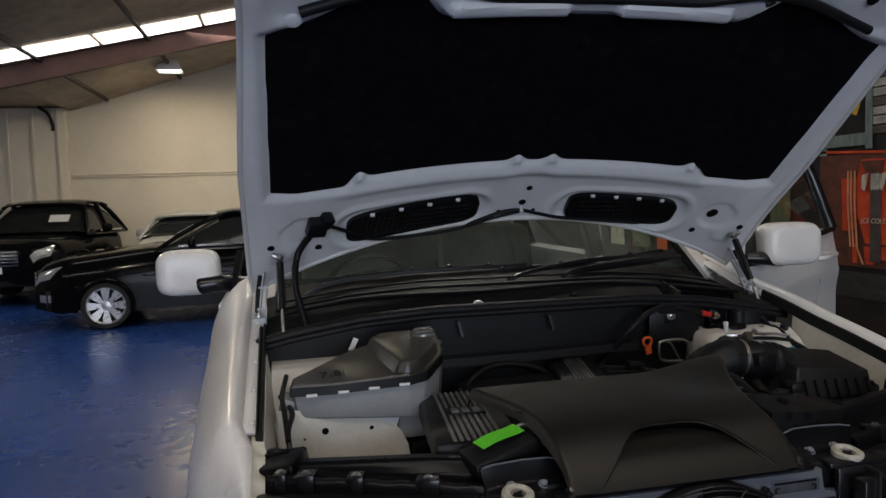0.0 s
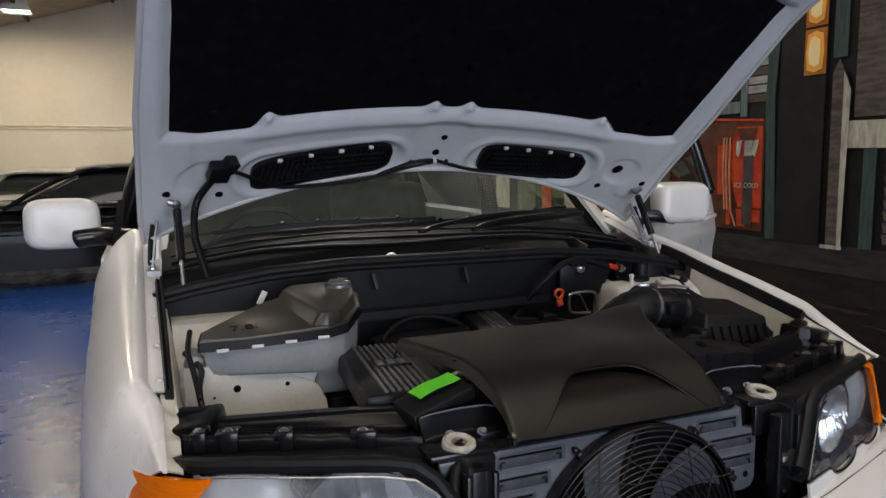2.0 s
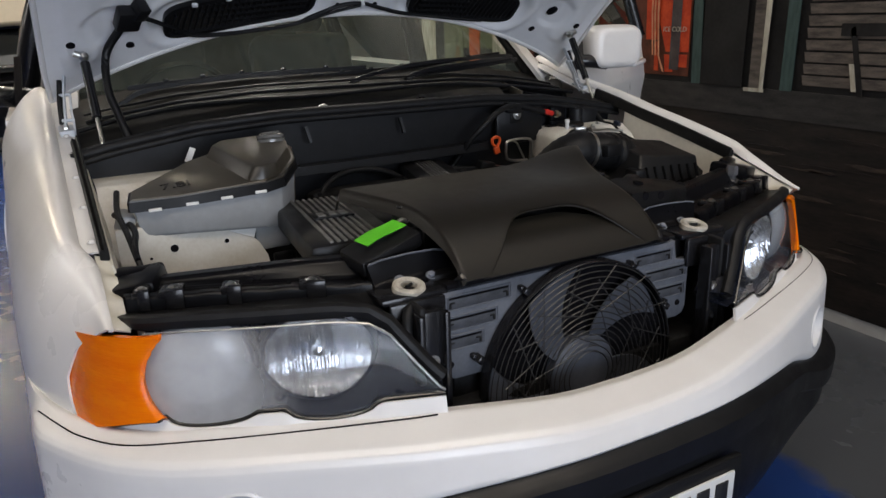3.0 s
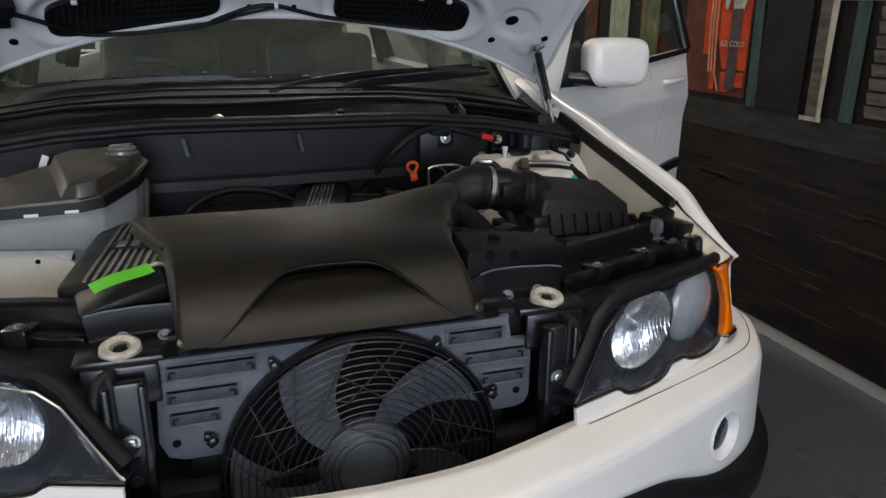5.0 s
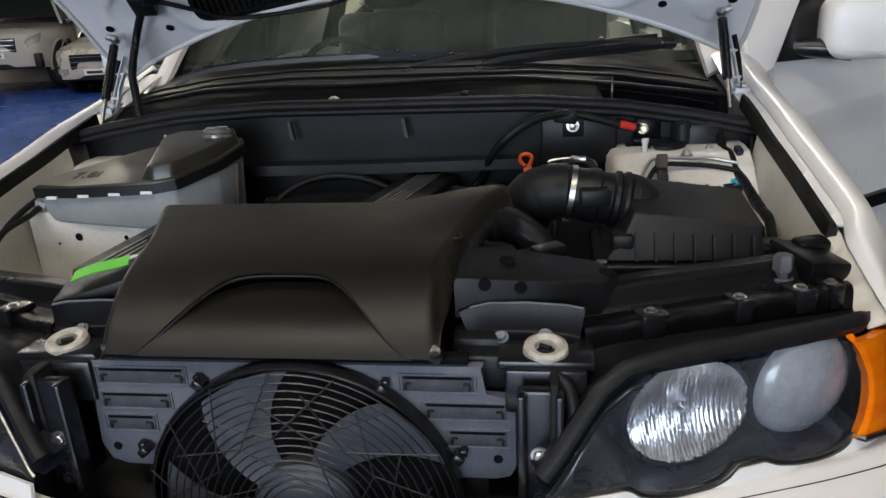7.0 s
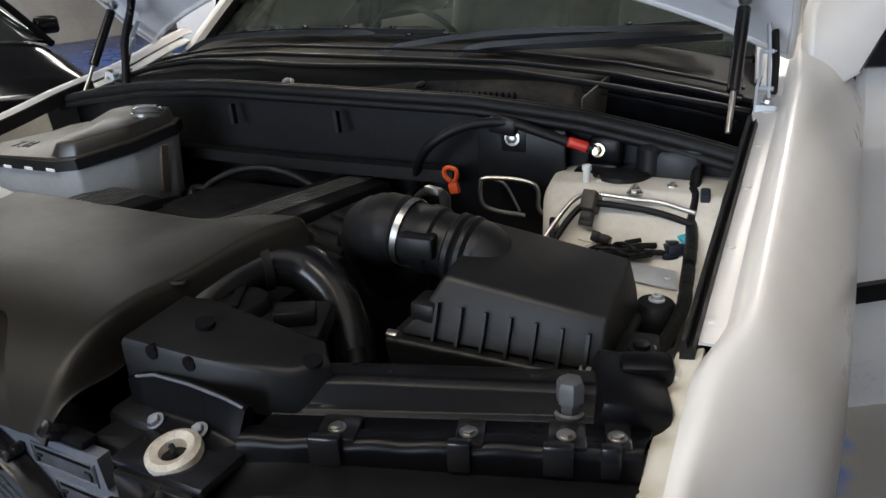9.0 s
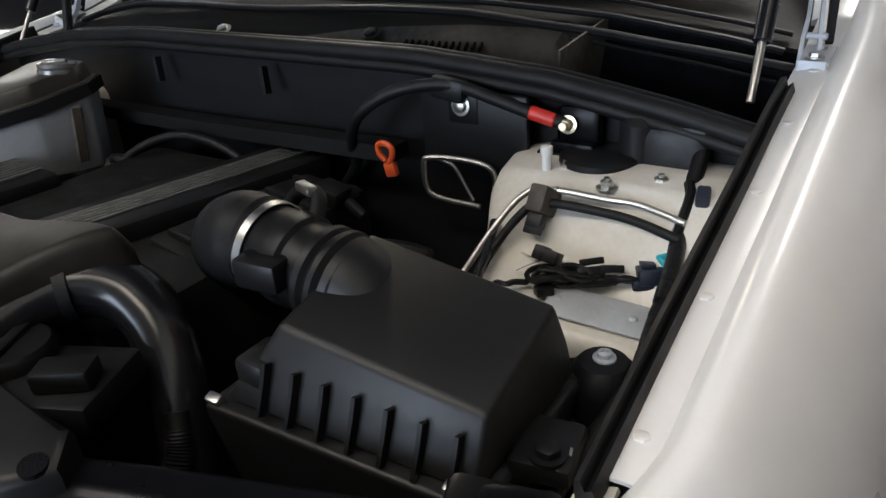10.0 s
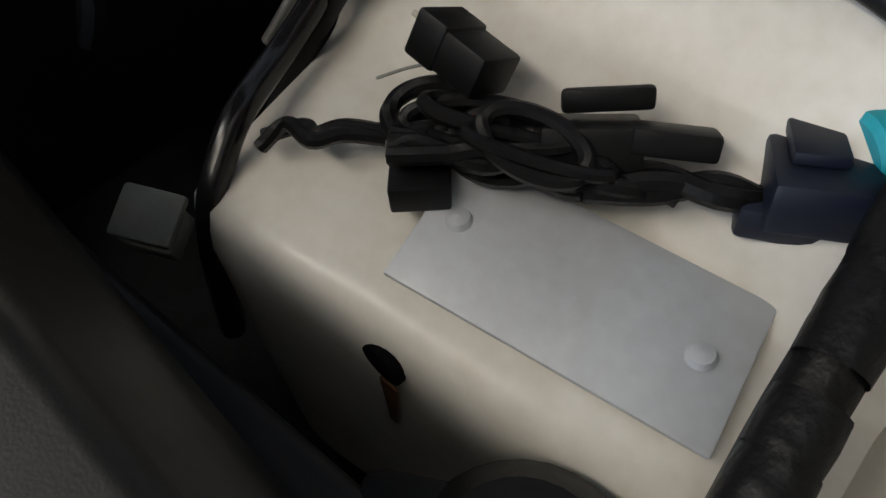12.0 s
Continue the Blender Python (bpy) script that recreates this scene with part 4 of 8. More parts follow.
def capsule(x, s, ax, as_, bx, bs):
    dx, ds = bx - ax, bs - as_
    t = max(0, min(1, ((x - ax) * dx + (s - as_) * ds) / (dx * dx + ds * ds + 1e-9)))
    return math.hypot(x - ax - t * dx, s - as_ - t * ds)


def pad_low(x):
    a = abs(x)
    ears = sum(0.020 * math.exp(-((x - c) / 0.020) ** 2) for c in PAD_EARS)
    return 0.345 - 0.09 * min(a, 0.52) ** 2 + ears - 0.030 * smooth(0.495, 0.535, a) + 0.022 * smooth(0.64, 0.735, a)


def pad_high(x):
    a = abs(x)
    return 0.834 + 0.074 * smooth(0.335, 0.415, a) - 0.086 * smooth(0.46, 0.70, a)


def hood_relief(x, s):
    """Pressed beads of the inner skin: the pad's well, ribs, vent wells and dimples."""
    a, r = abs(x), 0.0
    inside = min(s - pad_low(x) + 0.012, pad_high(x) + 0.012 - s, 0.735 - 0.02 * s - a)
    r += 0.016 * smooth(-0.012, 0.016, inside)
    r -= 0.009 * smooth(0.032, 0.0, abs(s - 0.298 + 0.10 * x * x)) * smooth(0.56, 0.50, a)
    for cx, hwid in ((-0.32, 0.15), (0.325, 0.14)):
        d = capsule(x, s, cx - hwid, 0.106 if cx < 0 else 0.128, cx + hwid, 0.134 if cx < 0 else 0.122)
        r += 0.012 * smooth(0.080, 0.058, d)
        r -= 0.006 * smooth(0.018, 0.0, abs(d - 0.09))
    r += 0.010 * smooth(0.11, 0.07, capsule(x, s, 0, 0.13, 0, 0.215)) * 0.6
    for sx in SIDES:
        r += 0.007 * smooth(0.062, 0.048, math.hypot(x - sx * 0.645, s - 0.125))
        r -= 0.006 * smooth(0.05, 0.03, capsule(x, s, sx * 0.70, 0.05, sx * 0.735, 0.9))
        r += 0.008 * smooth(0.06, 0.03, capsule(x, s, sx * 0.47, 0.955, sx * 0.66, 0.905))
        r += 0.018 * smooth(0.10, 0.055, math.hypot(x - sx * 0.33, s - 0.985))
    r += 0.009 * smooth(0.035, 0.02, capsule(x, s, -0.24, 0.985, 0.24, 0.985))
    for c in (-0.205, 0.172):
        r -= 0.017 * smooth(0.026, 0.016, capsule(x, s, c - 0.115, 0.862, c + 0.112, 0.862))
    # small ears that hold the pad
    for c in PAD_EARS:
        r -= 0.008 * smooth(0.022, 0.008, math.hypot(x - c, s - pad_low(c) + 0.008))
    return r


def hood_uv(u, v, out=0.0):
    w = 2 * u - 1
    s_mid = v * 1.05
    x = w * hood_half(s_mid)
    s = hood_rear(x) + (hood_front(x) - hood_rear(x)) * v
    edge = min(u, 1 - u, v * 1.3, (1 - v) * 1.3)
    if out:
        return on_hood(x, s, hood_crown(x, s) + 0.034 * smooth(0.0, 0.05, edge) + 0.006)
    return on_hood(x, s, hood_crown(x, s) + hood_relief(x, s) * smooth(0.0, 0.02, edge))


hood = piece("bonnet", lambda bm: surf(bm, hood_uv, 170, 130), M["white_in"], label="open white bonnet, underside with pressed ribs")
piece("outer_skin", lambda bm: surf(bm, lambda u, v: hood_uv(u, v, 1), 40, 40), M["white"], hood, "glossy white outer skin")


def hood_edge(bm):
    for pts in ([hood_uv(0, k / 30) for k in range(31)], [hood_uv(1, k / 30) for k in range(31)], [hood_uv(k / 40, 1) for k in range(41)], [hood_uv(k / 40, 0) for k in range(41)]):
        sweep(bm, pts, ring_section(0.0065, 8))


piece("folded_edge", hood_edge, M["white"], hood)


def pad(bm):
    def f(u, v):
        x = (2 * u - 1)
        x = x * (0.722 - 0.012 * v)
        s = pad_low(x) + (pad_high(x) - pad_low(x)) * v
        puff = 0.004 * math.sin(u * 21) * math.sin(v * 13)
        return on_hood(x, s, hood_crown(x, s) + 0.008 + puff * smooth(0, 0.1, min(u, 1 - u, v, 1 - v)))
    surf(bm, f, 120, 50, 0.006)


piece("insulation_pad", pad, M["felt"], hood, "black felt sound pad")
for x, s in ((-0.42, 0.74), (0.0, 0.76), (0.42, 0.74), (-0.5, 0.5), (0.0, 0.5), (0.5, 0.5), (-0.62, 0.36), (0.62, 0.36)):
    piece("clip", lambda bm: lathe(bm, [(0.013, 0), (0.012, 0.003), (0, 0.005)], axis(on_hood(x, s, hood_crown(x, s) + 0.006), on_hood(x, s, -1)), 14), M["felt"], hood)
piece("nose_seal", lambda bm: sweep(bm, spline([on_hood(x, s, hood_crown(x, s) + 0.0) for x, s in ((-0.64, 0.885), (-0.55, 0.911), (-0.455, 0.934), (-0.36, 0.934), (-0.254, 0.897), (-0.12, 0.890), (0.0, 0.889), (0.12, 0.890), (0.225, 0.896), (0.335, 0.929), (0.40, 0.932), (0.47, 0.921), (0.64, 0.868))], 6), ring_section(0.011, 10)), M["rubber"], hood, "black rubber seal strip")


def vent(cx, hwid, s0, s1):
    def frame_(bm):
        n = 40
        path = []
        for k in range(n + 1):
            a = 2 * math.pi * k / n
            px = cx + hwid * 1.15 * (abs(math.cos(a)) ** 0.4) * (1 if math.cos(a) > 0 else -1)
            ps = s0 + (s1 - s0) * (0.5 + (px - cx) / (2 * hwid)) + 0.052 * (abs(math.sin(a)) ** 0.45) * (1 if math.sin(a) > 0 else -1)
            path.append(on_hood(px, ps, hood_crown(px, ps) + 0.004))
        sweep(bm, path, [(-0.006, -0.006), (0.006, -0.006), (0.006, 0.008), (-0.006, 0.008)], up=HN, ends=False)
    v = piece("vent", frame_, M["plastic"], hood, "black louvred plastic air vent")

    def back(bm):
        def f(u, w):
            a = (2 * u - 1)
            h = 0.050 * (1 - 0.5 * abs(a) ** 7)
            px = cx + a * hwid * 1.12
            ps = s0 + (s1 - s0) * (0.5 + a * 0.56) + h * (2 * w - 1)
            return on_hood(px, ps, hood_crown(px, ps) + 0.011)
        surf(bm, f, 20, 4, 0.002)
    piece("vent_backing", back, M["dusty"], v)
    for k in range(23):
        a = -0.95 + 1.90 * k / 22
        px = cx + a * hwid * 1.1
        h = 0.049 * (1 - 0.5 * abs(a) ** 7)
        ps = s0 + (s1 - s0) * (0.5 + a * 0.55)
        piece("slat", lambda bm: sweep(bm, [on_hood(px - 0.006, ps - h, hood_crown(px, ps) + 0.004), on_hood(px + 0.006, ps + h, hood_crown(px, ps) + 0.004)], [(-0.0014, -0.006), (0.0014, -0.006), (0.0014, 0.006), (-0.0014, 0.006)], up=HN), M["guard"], v)
    for q in (-1.1, -0.37, 0.37, 1.1):
        piece("rib", lambda bm: sweep(bm, [on_hood(cx + a * hwid, s0 + (s1 - s0) * (0.5 + a * 0.5) + 0.03 * q, hood_crown(cx, s0) + 0.003) for a in (-1, -0.5, 0, 0.5, 1)], [(-0.002, -0.004), (0.002, -0.004), (0.002, 0.004), (-0.002, 0.004)], up=HN), M["plastic"], v)
    for q in (-0.75, -0.25, 0.25, 0.75):
        px = cx + q * hwid
        piece("catch", lambda bm: box(bm, on_hood(px, s0 + (s1 - s0) * (0.5 + q * 0.5) + 0.0575, hood_crown(px, s0) - 0.001), (0.014, 0.010, 0.008), turn(-36, 0, 0), 0.002), M["white_in"], v)


vent(-0.322, 0.163, 0.100, 0.142)
vent(0.328, 0.150, 0.132, 0.118)


def hole(x, s, r=0.013):
    c = on_hood(x, s, hood_crown(x, s) + hood_relief(x, s) - 0.003)
    piece("hole", lambda bm: lathe(bm, [(r, -0.004), (r, 0.0), (r * 0.9, 0.0008), (0, 0.0008)], axis(c, c - HN), 18), M["felt"], hood)


for x, s, r in ((-0.606, 0.960, 0.0135), (0.586, 0.953, 0.0135), (-0.312, 0.966, 0.012), (0.284, 0.962, 0.012), (-0.014, 1.004, 0.011), (0.012, 0.219, 0.009), (0.006, 0.153, 0.011), (0.631, 0.127, 0.018), (-0.594, 0.050, 0.010), (0.594, 0.050, 0.010), (-0.726, 0.09, 0.010), (0.735, 0.09, 0.010), (-0.06, 0.115, 0.006), (0.05, 0.115, 0.006), (-0.18, 0.100, 0.006), (0.2, 0.095, 0.006)):
    hole(x, s, r)
piece("grommet", lambda bm: lathe(bm, [(0.0, 0.002), (0.012, 0.003), (0.017, 0.0)], axis(on_hood(-0.653, 0.862, hood_crown(-0.653, 0.86)), on_hood(-0.653, 0.862, -1)), 18), M["white_in"], hood)
# washer hose and its connector on the bonnet
hp = lambda x, s, n=-0.008: on_hood(x, s, hood_crown(x, s) + n)
piece("hose", lambda bm: tube(bm, [hp(-0.605, 0.16), hp(-0.56, 0.15, -0.015), hp(-0.50, 0.105, -0.012), hp(-0.42, 0.055), hp(-0.2, 0.06), hp(-0.13, 0.09), hp(-0.06, 0.125), hp(0.0, 0.133), hp(0.06, 0.115), hp(0.13, 0.095), hp(0.22, 0.085), hp(0.4, 0.075)], 0.0055, 8), M["rubber"], hood, "thin black washer hose")
piece("hose", lambda bm: tube(bm, [hp(-0.15, 0.07), hp(-0.08, 0.105, -0.012), hp(0.0, 0.130, -0.012)], 0.004, 8), M["rubber"], hood)
piece("connector", lambda bm: (box(bm, hp(-0.60, 0.165, -0.02), (0.055, 0.065, 0.03), turn(-36, 0, 12), 0.006), box(bm, hp(-0.575, 0.19, -0.022), (0.03, 0.04, 0.035), turn(-36, 0, 30), 0.004)), M["plastic"], hood, "black plastic connector")
piece("tie", lambda bm: box(bm, hp(0.004, 0.130, -0.008), (0.010, 0.018, 0.018), turn(-36, 0, 0), 0.002), M["paper"], hood, "white cable tie")
piece("cable", lambda bm: tube(bm, [hp(-0.61, 0.15, -0.02), (-0.655, 0.90, 1.30), (-0.665, 0.87, 1.22), (-0.655, 0.85, 1.17), (-0.641, 0.826, 1.11)], 0.0095, 10), M["tape"], hood, "thick black taped cable drooping to the bulkhead")
for cx, cs in ((-0.34, 1.008), (0.350, 1.0)):
    c = on_hood(cx, cs, hood_crown(cx, cs) + 0.012)

    def coil(bm):
        pts = [c - HN * (0.008 + 0.037 * k / 70) + V((0.015 - 0.004 * k / 70) * math.cos(k * 0.63), 0, 0) + HD * ((0.015 - 0.004 * k / 70) * math.sin(k * 0.63)) for k in range(71)]
        sweep(bm, pts, ring_section(0.0019, 6), up=(0.3, 0.5, 0.8))
    k = piece("latch_pin", lambda bm: (lathe(bm, [(0, 0.055), (0.006, 0.054), (0.0095, 0.050), (0.0095, 0.044), (0.005, 0.041), (0.005, 0)], axis(c, c - HN), 14), lathe(bm, [(0.030, 0), (0.030, 0.006), (0.020, 0.010), (0.0, 0.010)], axis(c, c - HN), 20)), M["dark"], hood, "dark latch pin")
    piece("spring", coil, M["steel"], k, "coil spring")
    piece("latch_base", lambda bm: prism(bm, [(cx - 0.055, cs - 0.03), (cx + 0.05, cs - 0.038), (cx + 0.06, cs + 0.02), (cx + 0.01, cs + 0.045), (cx - 0.045, cs + 0.03)], lambda a, b, h: on_hood(a, b, hood_crown(a, b) + hood_relief(a, b) - 0.001 - h), 0.004, 0.001), M["latchgrey"], k, "grey stained base plate")
piece("safety_hook", lambda bm: (tube(bm, [on_hood(0.305, 1.012, 0.0), on_hood(0.312, 1.0, -0.025), on_hood(0.310, 0.985, -0.045), on_hood(0.312, 0.965, -0.050), on_hood(0.302, 0.957, -0.048)], 0.0065, 8), box(bm, on_hood(0.285, 1.012, -0.005), (0.07, 0.03, 0.02), turn(-36, 0, 0), 0.004)), M["dark"], hood, "dark steel safety hook")


def nose_lip(u, v):
    """White panel below the grille: from the inner skin's edge out to the kidneys."""
    x = -0.40 + 0.85 * u
    a = abs(x - 0.025) / 0.425
    fade = smooth(1.0, 0.80, a)
    s_ = hood_front(x) + 0.002 + (0.010 + 0.030 * fade) * v
    n = hood_crown(x, s_) - 0.034 * fade * (1 - v) ** 1.3 + 0.004 * v
    return on_hood(x, s_, n)


piece("nose_panel", lambda bm: surf(bm, nose_lip, 60, 10, 0.010), M["white"], hood, "white lip under the grille")
# solid black bar in place of the shade in the slot
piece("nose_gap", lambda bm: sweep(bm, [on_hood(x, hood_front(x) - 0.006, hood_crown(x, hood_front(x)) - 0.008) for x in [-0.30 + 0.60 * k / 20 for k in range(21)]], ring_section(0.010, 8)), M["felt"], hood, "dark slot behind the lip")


def kidney(cx):
    def at(a, k=1.0):
        px = cx + 0.158 * k * (abs(math.cos(a)) ** 0.45) * (1 if math.cos(a) > 0 else -1)
        q = k * (abs(math.sin(a)) ** 0.5) * (1 if math.sin(a) > 0 else -1)
        return on_hood(px, hood_front(0) + 0.036 - 0.019 * q, 0.030 + 0.047 * q - 0.10 * px * px)
    k = piece("grille_surround", lambda bm: sweep(bm, [at(2 * math.pi * j / 60) for j in range(61)], ring_section(0.0085, 10), up=HD, ends=False), M["chrome"], hood, "chrome kidney-shaped grille surround")
    piece("grille_back", lambda bm: bm.faces.new([bm.verts.new(at(2 * math.pi * j / 40, 0.95) - HD * 0.020) for j in range(40)]), M["felt"], k)
    for j in range(11):
        px = cx - 0.135 + 0.27 * j / 10
        piece("grille_bar", lambda bm: sweep(bm, [on_hood(px, hood_front(0) + 0.046, -0.010 - 0.1 * px * px), on_hood(px, hood_front(0) + 0.012, 0.070 - 0.1 * px * px)], [(-0.002, -0.006), (0.002, -0.006), (0.002, 0.006), (-0.002, 0.006)], up=HD), M["plastic"], k)


kidney(-0.172)
kidney(0.172)

# hinges and gas struts
for s in SIDES:
    ball, foot = V(0.714, 0.914, 1.296) if s > 0 else V(-0.704, 0.888, 1.297), V(s * 0.721, 0.800, 1.104) if s > 0 else V(-0.702, 0.757, 1.110)
    mid = foot.lerp(ball, 0.30)
    st = piece("gas_strut", lambda bm: cyl(bm, mid, ball - (ball - foot).normalized() * 0.015, 0.0105, bev=0.002), M["gloss"], None, "black gas strut with a steel rod")
    piece("rod", lambda bm: cyl(bm, foot, mid, 0.0045, seg=10), M["steel"], st)
    piece("ball_joint", lambda bm: (lathe(bm, [(0, -0.012), (0.009, -0.008), (0.012, 0), (0.009, 0.008), (0, 0.012)], Matrix.Translation(ball), 14), cyl(bm, ball, ball + V(s * 0.02, 0.0, 0.008), 0.008)), M["steel"], st)

    base = piece("hinge", lambda bm: (box(bm, (s * 0.766, 0.915, 1.133), (0.034, 0.060, 0.006), turn(8, 0, 0), 0.002), box(bm, (s * 0.765, 0.886, 1.121), (0.032, 0.006, 0.026), None, 0.002)), M["alu"], None, "pale zinc bonnet hinge")
    for arm in (((0.749, 0.900, 1.118), (0.747, 0.925, 1.150), (0.748, 0.935, 1.170), (0.744, 0.965, 1.208)), ((0.766, 0.925, 1.136), (0.762, 0.940, 1.165), (0.757, 0.965, 1.207), (0.749, 0.990, 1.250))):
        piece("hinge_arm", lambda bm: sweep(bm, [(s * x, y, z) for x, y, z in arm], [(-0.0022, -0.005), (0.0022, -0.005), (0.0022, 0.005), (-0.0022, 0.005)]), M["alu"], base)
    piece("hinge_link", lambda bm: sweep(bm, [(s * 0.773, 0.945, 1.142), (s * 0.769, 0.965, 1.190), (s * 0.760, 0.985, 1.240)], [(-0.004, -0.008), (0.004, -0.008), (0.004, 0.008), (-0.004, 0.008)]), M["rubber"], base, "black hinge link")
    for x0, x1, y, z in ((0.744, 0.772, 0.932, 1.152), (0.742, 0.768, 0.967, 1.208)):
        piece("hinge_pin", lambda bm: cyl(bm, (s * x0, y, z), (s * x1, y, z), 0.004, seg=12, bev=0.001), M["alu"], base)
    piece("hinge_plate", lambda bm: box(bm, (s * 0.760, 1.025, 1.268), (0.044, 0.070, 0.008), turn(-36, 0, 0), 0.003), M["white_in"], base)
    for y in (0.885, 0.925):
        piece("bolt", lambda bm: bolt(bm, (s * 0.767, y + 0.006, 1.136), (0, 0, 1), 0.007), M["steel"], base)

# ---- wings, bumper and the outer body ----
FLX = 0.763
FLANGE = [(0.05, 0.925), (0.12, 0.942), (0.25, 0.985), (0.474, 1.036), (0.625, 1.065), (0.75, 1.095), (0.95, 1.128), (1.08, 1.165), (1.2, 1.195)]
flange_z = lambda y: soft(FLANGE, y, 0.05)
HALF = [(0.02, 0.785), (0.1, 0.812), (0.16, 0.838), (0.2, 0.856), (0.25, 0.880), (0.32, 0.900), (0.45, 0.915), (0.7, 0.922), (1.25, 0.928)]
half_w = lambda y: soft(HALF, y, 0.07)
ARCH = (0.72, 0.375, 0.42)      # wheel arch: y, z, radius


def wing(s):
    def f(u, v):
        y0 = lerp([(0.0, 0.085), (0.10, 0.085), (0.20, 0.095), (0.30, 0.118), (0.42, 0.160), (0.52, 0.178), (0.60, 0.165), (0.66, 0.145), (0.70, 0.130), (1.0, 0.130)], v)
        y = y0 + (1.21 - y0) * u
        zf, w, up = soft(FLANGE, y, 0.05), soft(HALF, y, 0.07), smooth(0.06, 0.32, y)
        x0 = FLX + 0.002 + 0.022 * smooth(0.24, 0.34, y)
        prof = [(0.0, x0, zf + 0.004), (0.07, x0 + 0.006, zf + 0.005 + 0.010 * up), (0.16, x0 + 0.012 + 0.010 * up, zf + 0.006 + 0.020 * up), (0.30, x0 + (w - x0) * 0.46, zf - 0.020 + 0.016 * up), (0.42, x0 + (w - x0) * 0.77, zf - 0.062), (0.55, w, zf - 0.14), (0.75, w + 0.008, 0.72), (1.0, w - 0.01, 0.42)]
        return (s * soft([(a, b) for a, b, c in prof], v, 0.06), y, soft([(a, c) for a, b, c in prof], v, 0.06))

    def keep(u, v):
        x, y, z = f(u, v)
        return (y - ARCH[0]) ** 2 + (z - ARCH[1]) ** 2 > ARCH[2] ** 2 and not (z < 0.768 and y < 0.33)
    w_ = piece("wing", lambda bm: surf(bm, lambda u, v: f(u, v), 60, 56, 0.004, keep), M["white"], None, "glossy white front wing", 60)

    def flange(bm):
        surf(bm, lambda u, v: (s * (FLX - 0.015 + 0.045 * v), 0.30 + 0.86 * u, flange_z(0.30 + 0.86 * u) + 0.004 * math.sin(v * 3.1)), 30, 6, 0.004)
    fl = piece("wing_flange", flange, M["white"], None, "painted bolt flange of the wing")
    for y in (0.335, 0.474, 0.625, 0.748, 0.88):
        piece("bolt", lambda bm: bolt(bm, (s * (FLX + 0.006), y, flange_z(y) + 0.004), (0, 0, 1), 0.0062, 0.0045), M["white"], fl)
    piece("wing_step", lambda bm: surf(bm, lambda u, v: (s * (FLX - 0.020 + 0.026 * v), 0.10 + 0.2 * u, flange_z(0.10 + 0.2 * u) - 0.014 + 0.012 * v + 0.007 * math.sin(u * 22) * (1 - v)), 30, 5, 0.004), M["cream"], fl)
    piece("wing_seal", lambda bm: sweep(bm, [(s * 0.7525, y, flange_z(y) + 0.006) for y in [0.28 + 0.02 * k for k in range(28)]], lambda t: [(s * a * (1 + 0.35 * t) if s * a < 0 else s * a, b) for a, b in ((-0.006, -0.012), (0.009, -0.012), (0.009, 0.004), (0.006, 0.013), (0.0015, 0.008), (-0.001, 0.019), (-0.005, 0.017), (-0.006, 0.004))][::int(s)]), M["rubber"], None, "black rubber seal along the wing")
    piece("inner_wing", lambda bm: surf(bm, lambda u, v: (s * (0.7475 - 0.034 * v - 0.006 * math.sin(u * 9) * v), 0.26 + 0.42 * u, flange_z(0.26 + 0.42 * u) - 0.004 - (0.20 + 0.05 * u) * v), 24, 14, 0.004), M["cream"], None, "cream painted inner wing panel")
    piece("arch_trim", lambda bm: sweep(bm, [(s * (half_w(ARCH[0] + (ARCH[2]) * math.cos(a)) - 0.006), ARCH[0] + ARCH[2] * math.cos(a), ARCH[1] + ARCH[2] * math.sin(a)) for a in [math.pi * (k / 24 * 1.1 - 0.05) for k in range(25)]], [(-0.035, -0.012), (0.035, -0.012), (0.035, 0.012), (-0.035, 0.012)], up=(1, 0, 0)), M["plastic"], None, "black plastic wheel arch trim")
    wl = new("wheel")
    wl.parent = suv
    bt, br = bmesh.new(), bmesh.new()
    alloy(bt, br, (s * 0.79, ARCH[0], 0.365), 0.365, 0.25, s)
    part("tyre", bt, M["tyre"], wl)
    part("rim", br, M["rim"], wl)
    wr = new("wheel")
    wr.parent = suv
    bt, br = bmesh.new(), bmesh.new()
    alloy(bt, br, (s * 0.79, ARCH[0] + 2.82, 0.365), 0.365, 0.25, s)
    part("tyre", bt, M["tyre"], wr)
    part("rim", br, M["rim"], wr)


for s in SIDES:
    wing(s)

# bumper: swept along the plan of the nose
nose_half = spline([(0, -0.168, 0), (0.16, -0.160, 0), (0.32, -0.122, 0), (0.46, -0.072, 0), (0.62, -0.012, 0), (0.71, 0.022, 0), (0.775, 0.066, 0), (0.83, 0.135, 0), (0.872, 0.215, 0), (0.893, 0.29, 0), (0.902, 0.36, 0)], 6)
NOSE = [V(-p.x, p.y, 0) for p in nose_half[:0:-1]] + nose_half


def nose_frame(k):
    p = NOSE[k]
    d = (NOSE[min(k + 1, len(NOSE) - 1)] - NOSE[max(k - 1, 0)]).normalized()
    return p, V(d.y, -d.x, 0)


def white_low(x):
    return soft([(0.0, 0.692), (0.17, 0.690), (0.34, 0.674), (0.48, 0.648), (0.56, 0.610), (0.63, 0.590), (0.72, 0.592), (0.95, 0.600)], abs(x), 0.05)


